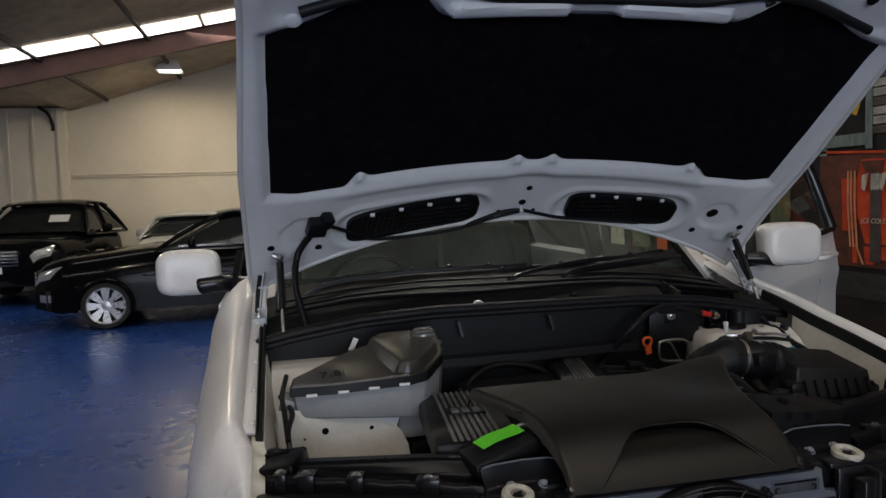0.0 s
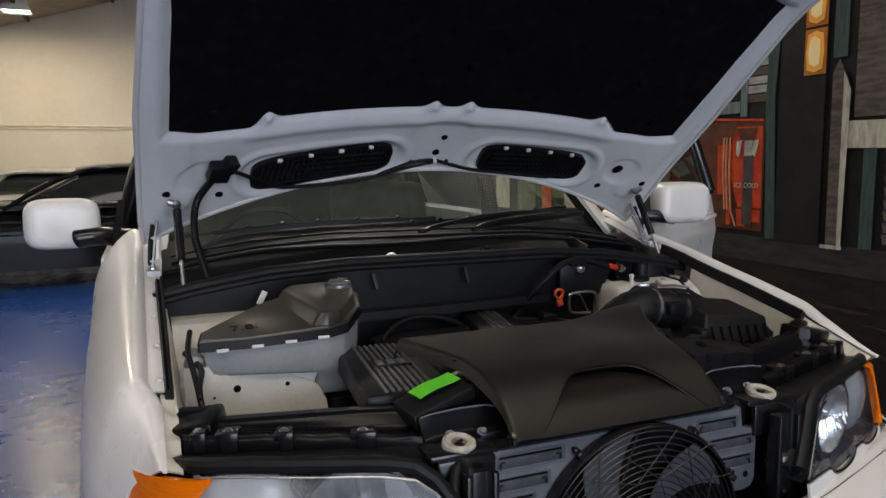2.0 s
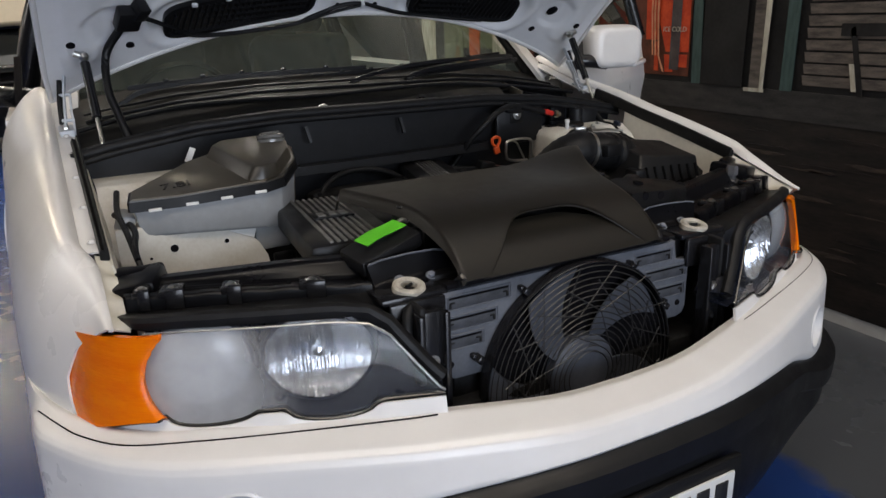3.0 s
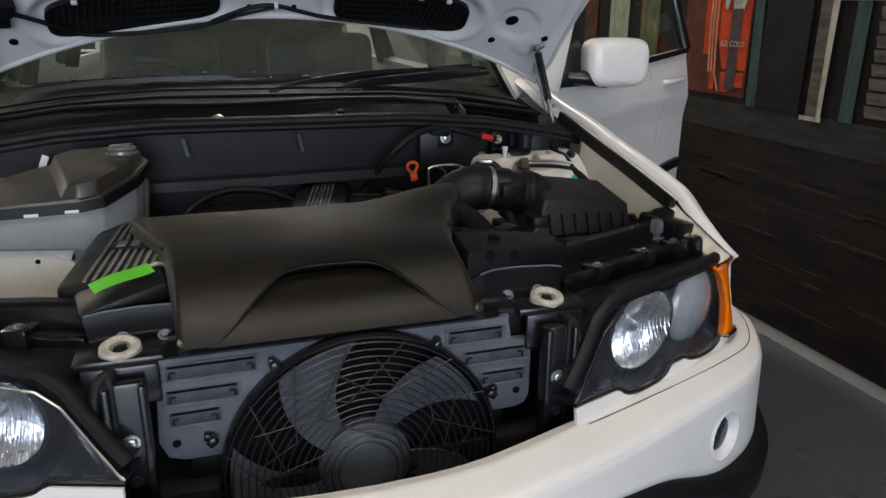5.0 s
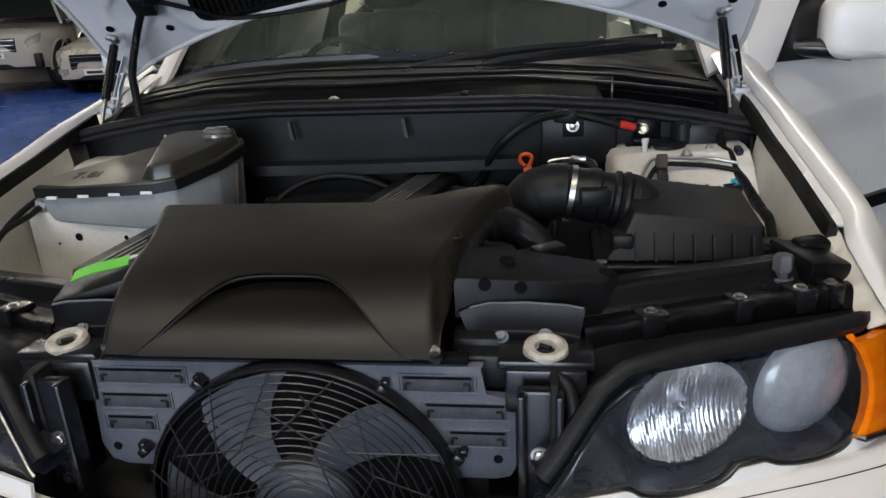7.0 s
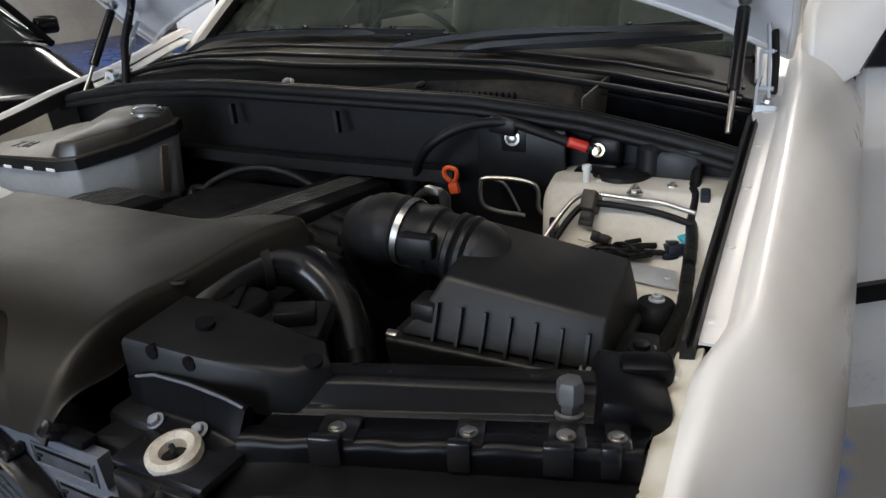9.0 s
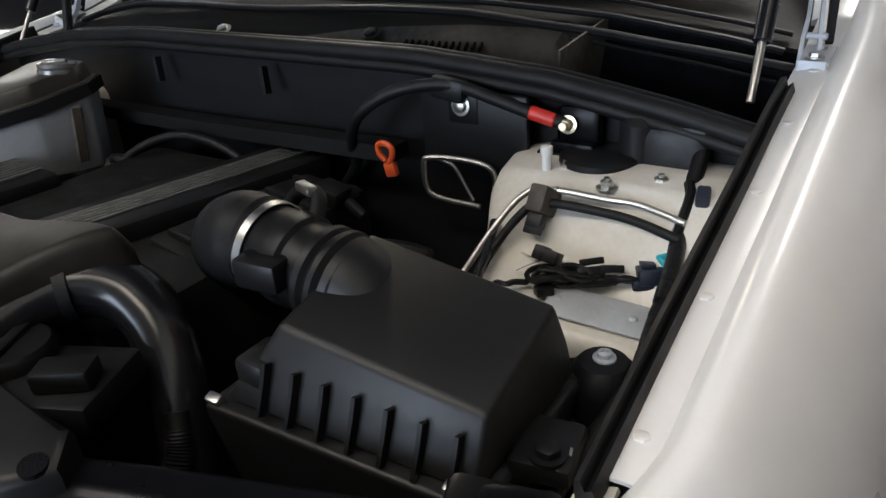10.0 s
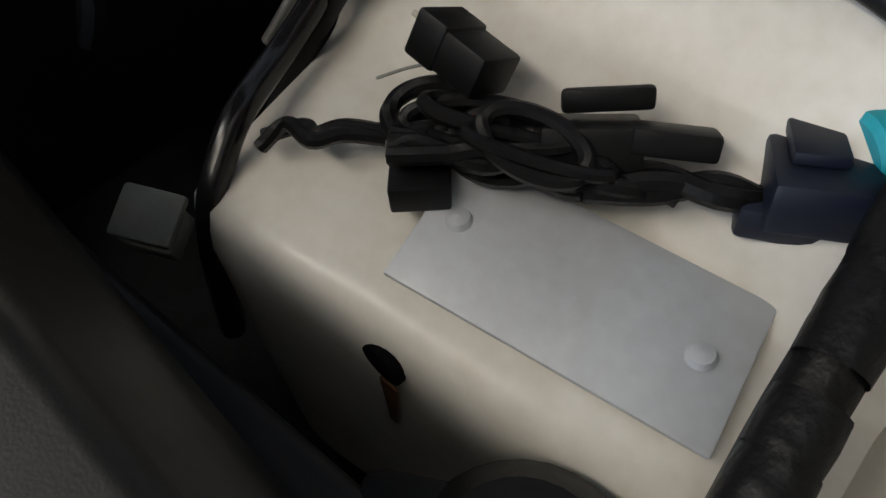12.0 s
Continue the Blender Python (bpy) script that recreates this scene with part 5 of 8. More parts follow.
def band(bm, sec, thick=0.006, keep=None):
    """sec(x) gives (outset, height) pairs of the bumper at that half-width."""
    n = len(NOSE) - 1
    m = len(sec(0)) - 1

    def f(u, v):
        k = u * n
        i = min(int(k), n - 1)
        (p, o), (p2, o2) = nose_frame(i), nose_frame(i + 1)
        t = k - i
        q, oo = p.lerp(p2, t), o.lerp(o2, t).normalized()
        table = sec(q.x)
        a = lerp([(j / m, table[j][0]) for j in range(m + 1)], v) * (1 - 0.40 * smooth(0.60, 0.86, abs(q.x))) * (1 - 0.85 * smooth(0.85, 0.905, abs(q.x)))
        b = lerp([(j / m, table[j][1]) for j in range(m + 1)], v)
        return q + oo * a + V(0, 0, b)
    surf(bm, f, n * (4 if keep else 2), m * (9 if keep else 4), thick, (lambda u, v: keep(f(u, v))) if keep else None)


FOG, FOG_D = V(0.648, -0.080, 0.670), V(0.40, -0.91, 0.05).normalized()


def clear_of_fog(p):
    q = V(abs(p.x), p.y, p.z) - FOG
    return (q - FOG_D * q.dot(FOG_D)).length > 0.0455


lip_z = lambda x: 0.757 + 0.013 * smooth(0.05, 0.32, abs(x)) + 0.010 * smooth(0.3, 0.7, abs(x))
bumper = piece("bumper", lambda bm: band(bm, lambda x: [(-0.01, lip_z(x) - 0.004), (0.008, lip_z(x)), (0.060, lip_z(x) - 0.017), (0.068, lip_z(x) - 0.023), (0.072, lip_z(x) - 0.032), (0.080, white_low(x) + 0.01), (0.070, white_low(x))], 0.006, clear_of_fog), M["white"], None, "white painted front bumper")
piece("bumper_insert", lambda bm: band(bm, lambda x: [(0.060, white_low(x) + 0.004), (0.082 + 0.022 * smooth(0.5, 0.75, abs(x)), white_low(x) - 0.006), (0.100 + 0.022 * smooth(0.5, 0.75, abs(x)), white_low(x) - 0.020), (0.098 + 0.022 * smooth(0.5, 0.75, abs(x)), white_low(x) - 0.060), (0.086 + 0.020 * smooth(0.5, 0.75, abs(x)), white_low(x) - 0.068), (0.086 + 0.015 * smooth(0.5, 0.75, abs(x)), 0.47), (0.070, 0.42), (0.02, 0.38), (-0.2, 0.36)]), M["plastic"], bumper, "black lower bumper moulding")
piece("bumper_gap", lambda bm: band(bm, lambda x: [(0.006, lip_z(x) + 0.0006), (0.012, lip_z(x) + 0.0014), (0.0165, lip_z(x) - 0.001)], 0.001), M["felt"], bumper, "dark gap above the bumper")
for s in SIDES:
    piece("panel_gap", lambda bm: sweep(bm, spline([(s * x, y, z) for x, y, z in ((0.345, -0.129, 0.7765), (0.394, -0.115, 0.7765), (0.570, -0.058, 0.778), (0.693, -0.014, 0.780), (0.781, 0.033, 0.777), (0.836, 0.096, 0.776), (0.866, 0.151, 0.778), (0.892, 0.215, 0.776))], 4), ring_section(0.0013 if s < 0 else 0.0007, 6)), M["felt"], bumper, "dark gap between wing and bumper")
    d = V(s * FOG_D.x, FOG_D.y, FOG_D.z)
    c = V(s * FOG.x, FOG.y, FOG.z) + d * 0.0085
    fg = piece("fog_recess", lambda bm: lathe(bm, [(0.056, -0.016), (0.051, -0.001), (0.046, 0.001), (0.037, -0.006), (0.030, -0.014)], axis(c, c + d), 32), M["white"], bumper, "round fog lamp recess")
    piece("fog_lens", lambda bm: lathe(bm, [(0.032, -0.0125), (0.02, -0.0110), (0, -0.0105)], axis(c, c + d), 24), M["lampblack"], fg)
piece("plate_holder", lambda bm: box(bm, (0.0, -0.268, 0.548), (0.385, 0.016, 0.115), None, 0.006), M["plastic"], bumper)
pl = piece("number_plate", lambda bm: box(bm, (-0.004, -0.279, 0.542), (0.345, 0.006, 0.080), None, 0.003), M["plate"], bumper, "white number plate with dark bars")
for k in range(6):
    piece("plate_bar", lambda bm: box(bm, (-0.118 + 0.046 * k + 0.022 * (k > 2), -0.2835, 0.542), (0.030, 0.003, 0.056), None, 0.001), M["ink"], pl)
# ---- headlights ----
lamp_plan = spline([(0.325, -0.118, 0), (0.45, -0.075, 0), (0.57, -0.030, 0), (0.68, 0.018, 0), (0.748, 0.058, 0), (0.793, 0.114, 0), (0.824, 0.192, 0)], 8)


def lamp_pt(u, z, depth=0.0):
    k = u * (len(lamp_plan) - 1)
    i = min(int(k), len(lamp_plan) - 2)
    p = lamp_plan[i].lerp(lamp_plan[i + 1], k - i)
    d = (lamp_plan[i + 1] - lamp_plan[i]).normalized()
    return V(p.x, p.y, z) + V(-d.y, d.x, 0) * (depth + (z - 0.80) * 0.20)


lamp_top = lambda u: lerp([(0, 0.812), (0.01, 0.818), (0.05, 0.856), (0.10, 0.905), (0.14, 0.925), (0.20, 0.931), (0.25, 0.932), (0.5, 0.932), (0.75, 0.926), (0.82, 0.922), (1.0, 0.909)], u)


def bulge(u, c, w, d):
    return d * math.sqrt(max(0.0, 1 - ((u - c) / w) ** 2))


lamp_bot = lambda u: 0.803 - 0.030 * smooth(0.6, 0.95, u) + 0.045 * smooth(0.90, 1.02, u) - bulge(u, 0.222, 0.09, 0.022) - bulge(u, 0.475, 0.10, 0.016)
U1, U2, UA = 0.243, 0.490, 0.575      # lamp centres and the start of the amber part


def trim_top(bm, z):
    bmesh.ops.bisect_plane(bm, geom=bm.verts[:] + bm.edges[:] + bm.faces[:], plane_co=(0, 0, z), plane_no=(0, 0, 1), clear_outer=True)


def headlight(s):
    R = lambda p: V(s * p.x, p.y, p.z)
    EU = 0.66
    hl = piece("headlight", lambda bm: surf(bm, lambda u, v: R(lamp_pt(u * EU, lamp_bot(u * EU) + (lamp_top(u * EU) + 0.012 - lamp_bot(u * EU)) * v, 0.078 - 0.066 * abs(2 * v - 1) ** 3)), 40, 18, 0.003), M["lampblack"], None, "twin headlight with a dark bezel under clear glass" if s > 0 else "twin headlight under dulled clear plastic")

    def rim_(bm):
        n = 60
        path = [R(lamp_pt(1.0, lamp_top(1.0) + (lamp_bot(1.0) - lamp_top(1.0)) * j / 6, -0.014)) for j in range(6)] + [R(lamp_pt(k / n, lamp_bot(k / n), 0.002 if k < 36 else -0.012)) for k in range(n, -1, -1)]
        sweep(bm, path, ring_section(0.0042, 6), up=(0.1, 1, 0.2), ends=False)
    piece("lamp_rim", rim_, M["gloss"], hl)
    rim2 = lambda bm: sweep(bm, [R(lamp_pt(0.16 * k / 16, lamp_top(0.16 * k / 16) - 0.003, -0.002)) for k in range(17)], ring_section(0.0022, 6), up=(0.1, 1, 0.2))
    piece("lamp_edge", rim2, M["steel"] if s < 0 else M["gloss"], hl, "bright edge of the lamp" if s < 0 else "dark edge of the lamp")
    if s < 0:
        piece("lamp_edge", lambda bm: sweep(bm, [R(lamp_pt(0.16 + 0.46 * k / 30, lamp_top(0.16 + 0.46 * k / 30) - 0.001, -0.005)) for k in range(31)], ring_section(0.0014, 6), up=(0.1, 1, 0.2)), M["steel"], hl)
    for u, r, z, m_, lab in ((U1, 0.0735, 0.874, M["reflector"], "bright fluted reflector"), (U2, 0.0755, 0.868, M["haze"], "grey projector lens")):
        c, o = R(lamp_pt(u, z, 0.016 if u == U1 else 0.036)), R(lamp_pt(u, z, -1.0))
        ax = axis(c, o)
        if u == U1:
            def bowl(bm):
                def f(a, b):
                    ca, sa = r * (2 * a - 1), r * (2 * b - 1)
                    rho = min(1.0, (ca * ca + sa * sa) / (r * r))
                    q = math.floor((sa + r) / 0.018)
                    return ax @ V(ca * 1.10, sa * 0.96, 0.003 - 0.036 * (1 - rho) ** 0.8 + 0.0016 * math.sin(ca * 1250 + q * 0.35))
                surf(bm, f, 150, 60, 0.0, lambda a, b: (2 * a - 1) ** 2 + (2 * b - 1) ** 2 < 0.99)
                trim_top(bm, 0.934)
            rf = piece("reflector", bowl, m_, hl, lab)
            piece("bulb_shield", lambda bm: lathe(bm, [(0.0, -0.008), (0.008, -0.011), (0.011, -0.022), (0.010, -0.045)], ax, 16), M["reflector"], rf)
        else:
            piece("projector_lens", lambda bm: (lathe(bm, [(r, -0.006), (r * 0.97, 0.004), (r * 0.88, 0.012), (r * 0.7, 0.019), (r * 0.5, 0.024), (r * 0.25, 0.027), (0, 0.028)], ax, 40), trim_top(bm, 0.935)), m_, hl, lab)
        piece("lamp_ring", lambda bm: (lathe(bm, [(r + 0.012, -0.030), (r + 0.006, 0.002), (r + 0.001, 0.003), (r - 0.001, -0.012)], ax @ Matrix.Diagonal((1.10 if u == U1 else 1.0, 0.96 if u == U1 else 1.0, 1.0, 1.0)), 40), trim_top(bm, 0.934)), M["lampblack"], hl)

    def indicator(bm):
        def f(u, v):
            w = UA + 0.07 * max(0.0, math.sin(v * math.pi)) ** 0.8
            q = w + (1 - w) * u
            return R(lamp_pt(q, lamp_bot(q) + (lamp_top(q) - lamp_bot(q)) * v, -0.009 + 0.004 * smooth(0.05, 0.0, u)))
        surf(bm, f, 70, 20, 0.014)
    piece("indicator", indicator, M["amber"], hl, "amber indicator lens")
    g = piece("lamp_glass", lambda bm: surf(bm, lambda u, v: R(lamp_pt(EU * u, lamp_bot(EU * u) + (lamp_top(EU * u) - lamp_bot(EU * u)) * v, -0.006 * math.sin(v * 3.14))), 60, 12), M["lens"] if s > 0 else M["lens_dull"], hl, "clear outer cover" if s > 0 else "clear cover gone milky at its outer half")
    g.visible_shadow = False
    # flat top of the lamp body behind its seal
    yl = lambda x: 0.090 + 0.33 * (x - 0.463)
    piece("lamp_top_panel", lambda bm: surf(bm, lambda u, v: R(lamp_pt(0.06 + 0.70 * u, lamp_top(0.06 + 0.70 * u) + 0.012, 0.014).lerp(V(lamp_pt(0.06 + 0.70 * u, 0.9).x + 0.02, yl(lamp_pt(0.06 + 0.70 * u, 0.9).x + 0.02) - 0.026, 0.930), v)), 40, 10, 0.004), M["plastic"], hl, "black top of the lamp body")
    # rubber channel over the lamp, running down its inner edge
    piece("lamp_seal", lambda bm: sweep(bm, [R(lamp_pt(u, lamp_top(u) + 0.014, 0.012)) for u in [0.0 + 0.80 * k / 40 for k in range(41)]], lambda t: [(a * (1 - 0.75 * smooth(0.86, 1.0, t)), b * (1 - 0.6 * smooth(0.86, 1.0, t))) for a, b in ((-0.012, -0.011), (0.010, -0.011), (0.011, 0.001), (0.007, 0.007), (0.0, 0.010), (-0.007, 0.009), (-0.012, 0.003))], up=(0, -0.3, 1)), M["rubber"], hl, "black rubber seal over the lamp")


for s in SIDES:
    headlight(s)
    # strip of body between the lamp and the bumper
    piece("lamp_sill", lambda bm: surf(bm, lambda u, v: V(s * lamp_pt(u, 0.80, -0.003).x, lamp_pt(u, 0.80, -0.003).y - 0.006 * (1 - v), lip_z(0.5) - 0.006 + (lamp_bot(u) - 0.002 - lip_z(0.5) + 0.006) * v), 90, 6, 0.005), M["white"], None, "white sill under the headlight")


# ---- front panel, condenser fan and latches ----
# shade down here is put into the colour of floor and engine
piece("bay_floor", lambda bm: box(bm, (0, 0.36, 0.70), (1.42, 0.80, 0.04), None, 0.01), M["dark"], None, "dark oily bay floor, its shade put into the colour")
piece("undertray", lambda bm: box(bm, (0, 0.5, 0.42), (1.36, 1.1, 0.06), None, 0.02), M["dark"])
piece("bumper_beam", lambda bm: box(bm, (0, -0.075, 0.56), (1.2, 0.06, 0.16), None, 0.02), M["dark"])
SHROUD = [(-0.281, 0.930), (-0.289, 0.800), (-0.278, 0.774), (-0.255, 0.766), (0.262, 0.764), (0.280, 0.769), (0.288, 0.785), (0.288, 0.886), (0.248, 0.889), (0.248, 0.930)]
cond = piece("condenser_panel", lambda bm: prism(bm, SHROUD, lambda a, b, h: V(a, -0.014 - h, b), 0.014, 0.003), M["grey_pl"], None, "grey dusty plastic cooling shroud with slots")
piece("condenser_panel_foot", lambda bm: box(bm, (0, -0.004, 0.66), (0.50, 0.012, 0.22), None, 0.006), M["dark"], cond)
SLOTS = ((-0.272, -0.143, 0.908), (-0.275, -0.170, 0.870), (-0.274, -0.198, 0.835), (0.141, 0.239, 0.905), (0.168, 0.279, 0.866), (0.197, 0.279, 0.826))
for x0, x1, z in SLOTS:
    cx, w = (x0 + x1) / 2, x1 - x0
    sl = piece("slot", lambda bm: box(bm, (cx, -0.0280, z), (w - 0.006, 0.0024, 0.021), None, 0.001), M["slot"], cond, "shallow slot with a dusty flap")
    piece("slot_frame", lambda bm: sweep(bm, [(x0, -0.028, z - 0.013), (x1, -0.028, z - 0.013), (x1, -0.028, z + 0.013), (x0, -0.028, z + 0.013), (x0, -0.028, z - 0.013)], ring_section(0.0020, 6), up=(0, 1, 0), ends=False), M["grey_pl"], sl)
    piece("slot_shade", lambda bm: box(bm, (cx, -0.0292, z + 0.0085), (w - 0.012, 0.001, 0.0035), None, 0.0004), M["felt"], sl)
    for e in (x0 + 0.008, x1 - 0.008):
        piece("slot_tab", lambda bm: (box(bm, (e, -0.030, z - 0.004), (0.004, 0.003, 0.009), None, 0.001), box(bm, (e + (0.004 if e < cx else -0.004), -0.030, z + 0.001), (0.009, 0.003, 0.003), None, 0.001)), M["dark"], sl)
for x in (-0.265, 0.264):
    piece("eyelet", lambda bm: lathe(bm, [(0.0065, 0), (0.006, 0.002), (0, 0.002)], axis((x, -0.0275, 0.796), (x, -1, 0.796)), 12), M["felt"], cond)
# black bar painting the shade above the shroud
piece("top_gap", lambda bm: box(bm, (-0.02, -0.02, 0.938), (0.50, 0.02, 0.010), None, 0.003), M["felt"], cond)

FC, FR = V(0.005, -0.056, 0.722), 0.214
ring_m = axis(FC, FC + V(0, -1, 0))
fan = piece("fan_rim", lambda bm: lathe(bm, [(FR - 0.003, -0.026), (FR + 0.002, -0.026), (FR + 0.003, -0.004), (FR + 0.0005, 0.000), (FR - 0.003, -0.002), (FR - 0.003, -0.026)], ring_m, 72), M["gloss"], None, "round black cooling fan behind a wire guard")
# the wires bow out a little towards the hub
bow = lambda r: 0.014 - 0.010 * (r / FR) ** 2


def guard(bm, r):
    lathe(bm, [(r - 0.0012, 0.0), (r, 0.0014), (r + 0.0012, 0.0), (r, -0.0014), (r - 0.0012, 0.0)], ring_m @ Matrix.Translation((0, 0, bow(r))), 64)


def wire(bm, a0, r0, a1, r1, w=0.0012):
    ends = [V(r * math.cos(a), r * math.sin(a), 0) for a, r in ((a0, r0), (a1, r1))]
    pts = []
    for k in range(7):
        p = ends[0].lerp(ends[1], k / 6)
        pts.append(ring_m @ V(p.x, p.y, bow(p.length) + 0.0022))
    sweep(bm, pts, ring_section(w, 6), up=(0, 1, 0.1))


for k in range(16):
    piece("guard_ring", lambda bm: guard(bm, 0.046 + (FR - 0.050) * k / 15), M["guard"], fan)
# black disc painting the dark void behind the blades
piece("fan_void_shade", lambda bm: lathe(bm, [(0.0, -0.0255), (FR - 0.002, -0.0255)], ring_m, 48), M["felt"], fan)
for k in range(16):
    a = 2 * math.pi * k / 16 + 0.1
    piece("guard_spoke", lambda bm: wire(bm, a + 0.50, 0.125, a, FR), M["guard"], fan)
    piece("guard_spoke", lambda bm: wire(bm, a + 0.50, 0.125, a + 0.98, FR - 0.03), M["guard"], fan)
    if k % 2 == 0:
        piece("guard_spoke", lambda bm: wire(bm, a + 0.50, 0.125, a - 0.4, 0.060, 0.0010), M["guard"], fan)
piece("hub", lambda bm: lathe(bm, [(0.072, -0.03), (0.072, -0.004), (0.062, 0.004), (0.03, 0.006), (0, 0.006)], ring_m, 36), M["fan_blade"], fan, "round dusty fan hub")
for k in range(5):
    def blade(bm):
        a0 = 2 * math.pi * k / 5 + 2.33

        def f(u, v):
            r = 0.066 + 0.136 * u
            a = a0 - 0.42 * u ** 1.4 + (v - 0.5) * (0.60 + 0.02 * u)
            return ring_m @ V(r * math.cos(a), r * math.sin(a), -0.013 + 0.016 * (v - 0.5))
        surf(bm, f, 14, 8, 0.003)
    piece("blade", blade, M["fan_blade"], fan, "curved dusty fan blade")
for x, z in ((-0.121, 0.906), (0.121, 0.905), (0.214, 0.806), (-0.216, 0.800)):
    piece("fan_clip", lambda bm: (box(bm, (x, -0.040, z), (0.015, 0.022, 0.013), turn(0, 40 if x * (z - 0.85) < 0 else -40, 0), 0.003), box(bm, (x * 1.03, -0.034, z + 0.004), (0.010, 0.014, 0.010), None, 0.002)), M["gloss"], fan)

for s in SIDES:
    R = lambda x, y, z: V(s * x, y, z)
    lp = piece("latch_plate", lambda bm: (box(bm, R(0.325, 0.01, 0.932), (0.12, 0.075, 0.012), None, 0.004), box(bm, R(0.325, -0.03, 0.90), (0.10, 0.012, 0.06), None, 0.004)), M["gloss"], None, "black steel latch panel")
    piece("latch_ring", lambda bm: lathe(bm, [(0.012, -0.01), (0.014, 0.004), (0.022, 0.007), (0.0275, 0.004), (0.0285, -0.004), (0.012, -0.004)], axis(R(0.325, 0.0, 0.942), R(0.325, -0.2, 1.94)), 28), M["latch"], lp, "worn pale latch ring")
    piece("latch_core", lambda bm: (lathe(bm, [(0.012, -0.008), (0, -0.008)], axis(R(0.325, 0.0, 0.942), R(0.325, -0.2, 1.94)), 16), cyl(bm, R(0.318, 0.004, 0.945), R(0.331, -0.004, 0.945), 0.003, seg=8)), M["dark"], lp)
    br = piece("brace", lambda bm: (box(bm, R(0.318, -0.058, 0.80), (0.05, 0.018, 0.24), None, 0.005), box(bm, R(0.296, -0.066, 0.80), (0.010, 0.03, 0.24), None, 0.003), box(bm, R(0.341, -0.066, 0.80), (0.010, 0.03, 0.24), None, 0.003)), M["gloss"], None, "black steel upright brace")
    for z in (0.832, 0.80, 0.77):
        piece("bolt", lambda bm: bolt(bm, R(0.318, -0.067, z), (0, -1, 0), 0.008 if z > 0.82 else 0.006), M["steel"] if z > 0.82 else M["dark"], br)
    piece("pull_cable", lambda bm: tube(bm, [R(0.338, -0.034, 0.922), R(0.352, -0.048, 0.912), R(0.358, -0.06, 0.88), R(0.352, -0.075, 0.84), R(0.345, -0.082, 0.79)], 0.009, 10), M["rubber"], None, "black rubber sleeve beside the latch")
    piece("lamp_side", lambda bm: box(bm, R(0.335, -0.02, 0.83), (0.01, 0.10, 0.2), None, 0.003), M["dark"])
    # glossy bracket next to the latch: a ledge whose face leans forward
    brk = piece("bracket", lambda bm: sweep(bm, spline([R(0.212, 0.052, 0.966), R(0.230, 0.054, 0.973), R(0.252, 0.056, 0.976), R(0.300, 0.056, 0.977), R(0.352, 0.053, 0.975), R(0.376, 0.052, 0.971)], 5), [(s * a, b) for a, b in ((-0.010, -0.045), (-0.010, -0.004), (-0.004, 0.003), (0.002, 0.002), (0.012, -0.030), (0.016, -0.034), (0.032, -0.036), (0.032, -0.050))][::-int(s)]), M["satin"], None, "glossy black pressed bracket")
    # thin grey line painting the reflection along the upper edge
    piece("bracket_glint", lambda bm: sweep(bm, [R(0.226, 0.050, 0.9745), R(0.250, 0.054, 0.9795), R(0.300, 0.054, 0.9805), R(0.352, 0.051, 0.9785), R(0.374, 0.050, 0.9745)], ring_section(0.0018, 6)), M["grey_pl"], brk, "pale line painting the glint on the bracket's edge")
    piece("bracket_foot", lambda bm: (box(bm, R(0.252, 0.012, 0.910), (0.080, 0.040, 0.050), None, 0.008), box(bm, R(0.240, 0.045, 0.915), (0.075, 0.050, 0.060), None, 0.010)), M["plastic"], brk)
    for x, y, z in ((0.268, 0.030, 0.942), (0.325, 0.034, 0.944)):
        piece("bolt", lambda bm: bolt(bm, R(x, y, z), (0, -0.5, 1), 0.0065), M["latchgrey"], brk)
    # long pressed channel over the headlight
    yl = lambda x: 0.090 + 0.33 * (x - 0.463)
    chan = [(0.0, 0.092, 0.940), (0.05, 0.090, 0.966), (0.10, 0.084, 0.972), (0.30, 0.058, 0.974), (0.36, 0.050, 0.970), (0.52, 0.034, 0.946), (0.58, 0.026, 0.941), (0.76, -0.004, 0.941), (0.79, -0.008, 0.948), (0.88, -0.022, 0.948), (0.92, -0.026, 0.944), (1.0, -0.030, 0.920)]

    def channel(u, v):
        x = 0.375 + 0.365 * u
        dy, z = lerp([(a, b) for a, b, c in chan], v), lerp([(a, c) for a, b, c in chan], v)
        return R(x, yl(x) + dy, z + 0.012 * u - (0.028 if s < 0 else 0.008) * u * smooth(0.58, 0.36, v) - 0.003 * smooth(0.25, 0.0, u) * (v < 0.5) + 0.0012 * math.sin(u * 40) * smooth(0.6, 0.9, v))
    tray = piece("lamp_tray", lambda bm: surf(bm, channel, 60, 72, 0.004), M["satin"], None, "black pressed channel above the lamp", 30)
    for x, w in ((0.463, 0.040), (0.585, 0.028), (0.671, 0.036), (0.715, 0.024)):
        piece("tray_clip", lambda bm: (box(bm, R(x, yl(x) - 0.006, 0.950 + 0.03 * (x - 0.4)), (w, 0.040, 0.012), turn(0, 0, s * 18), 0.003), box(bm, R(x, yl(x) - 0.032, 0.945 + 0.03 * (x - 0.4)), (w * 0.8, 0.012, 0.034), turn(0, 0, s * 18), 0.003)), M["gloss"], tray)
        piece("bolt", lambda bm: bolt(bm, R(x, yl(x) - 0.010, 0.956 + 0.03 * (x - 0.4)), (0, 0, 1), 0.006, 0.004), M["steel"], tray)
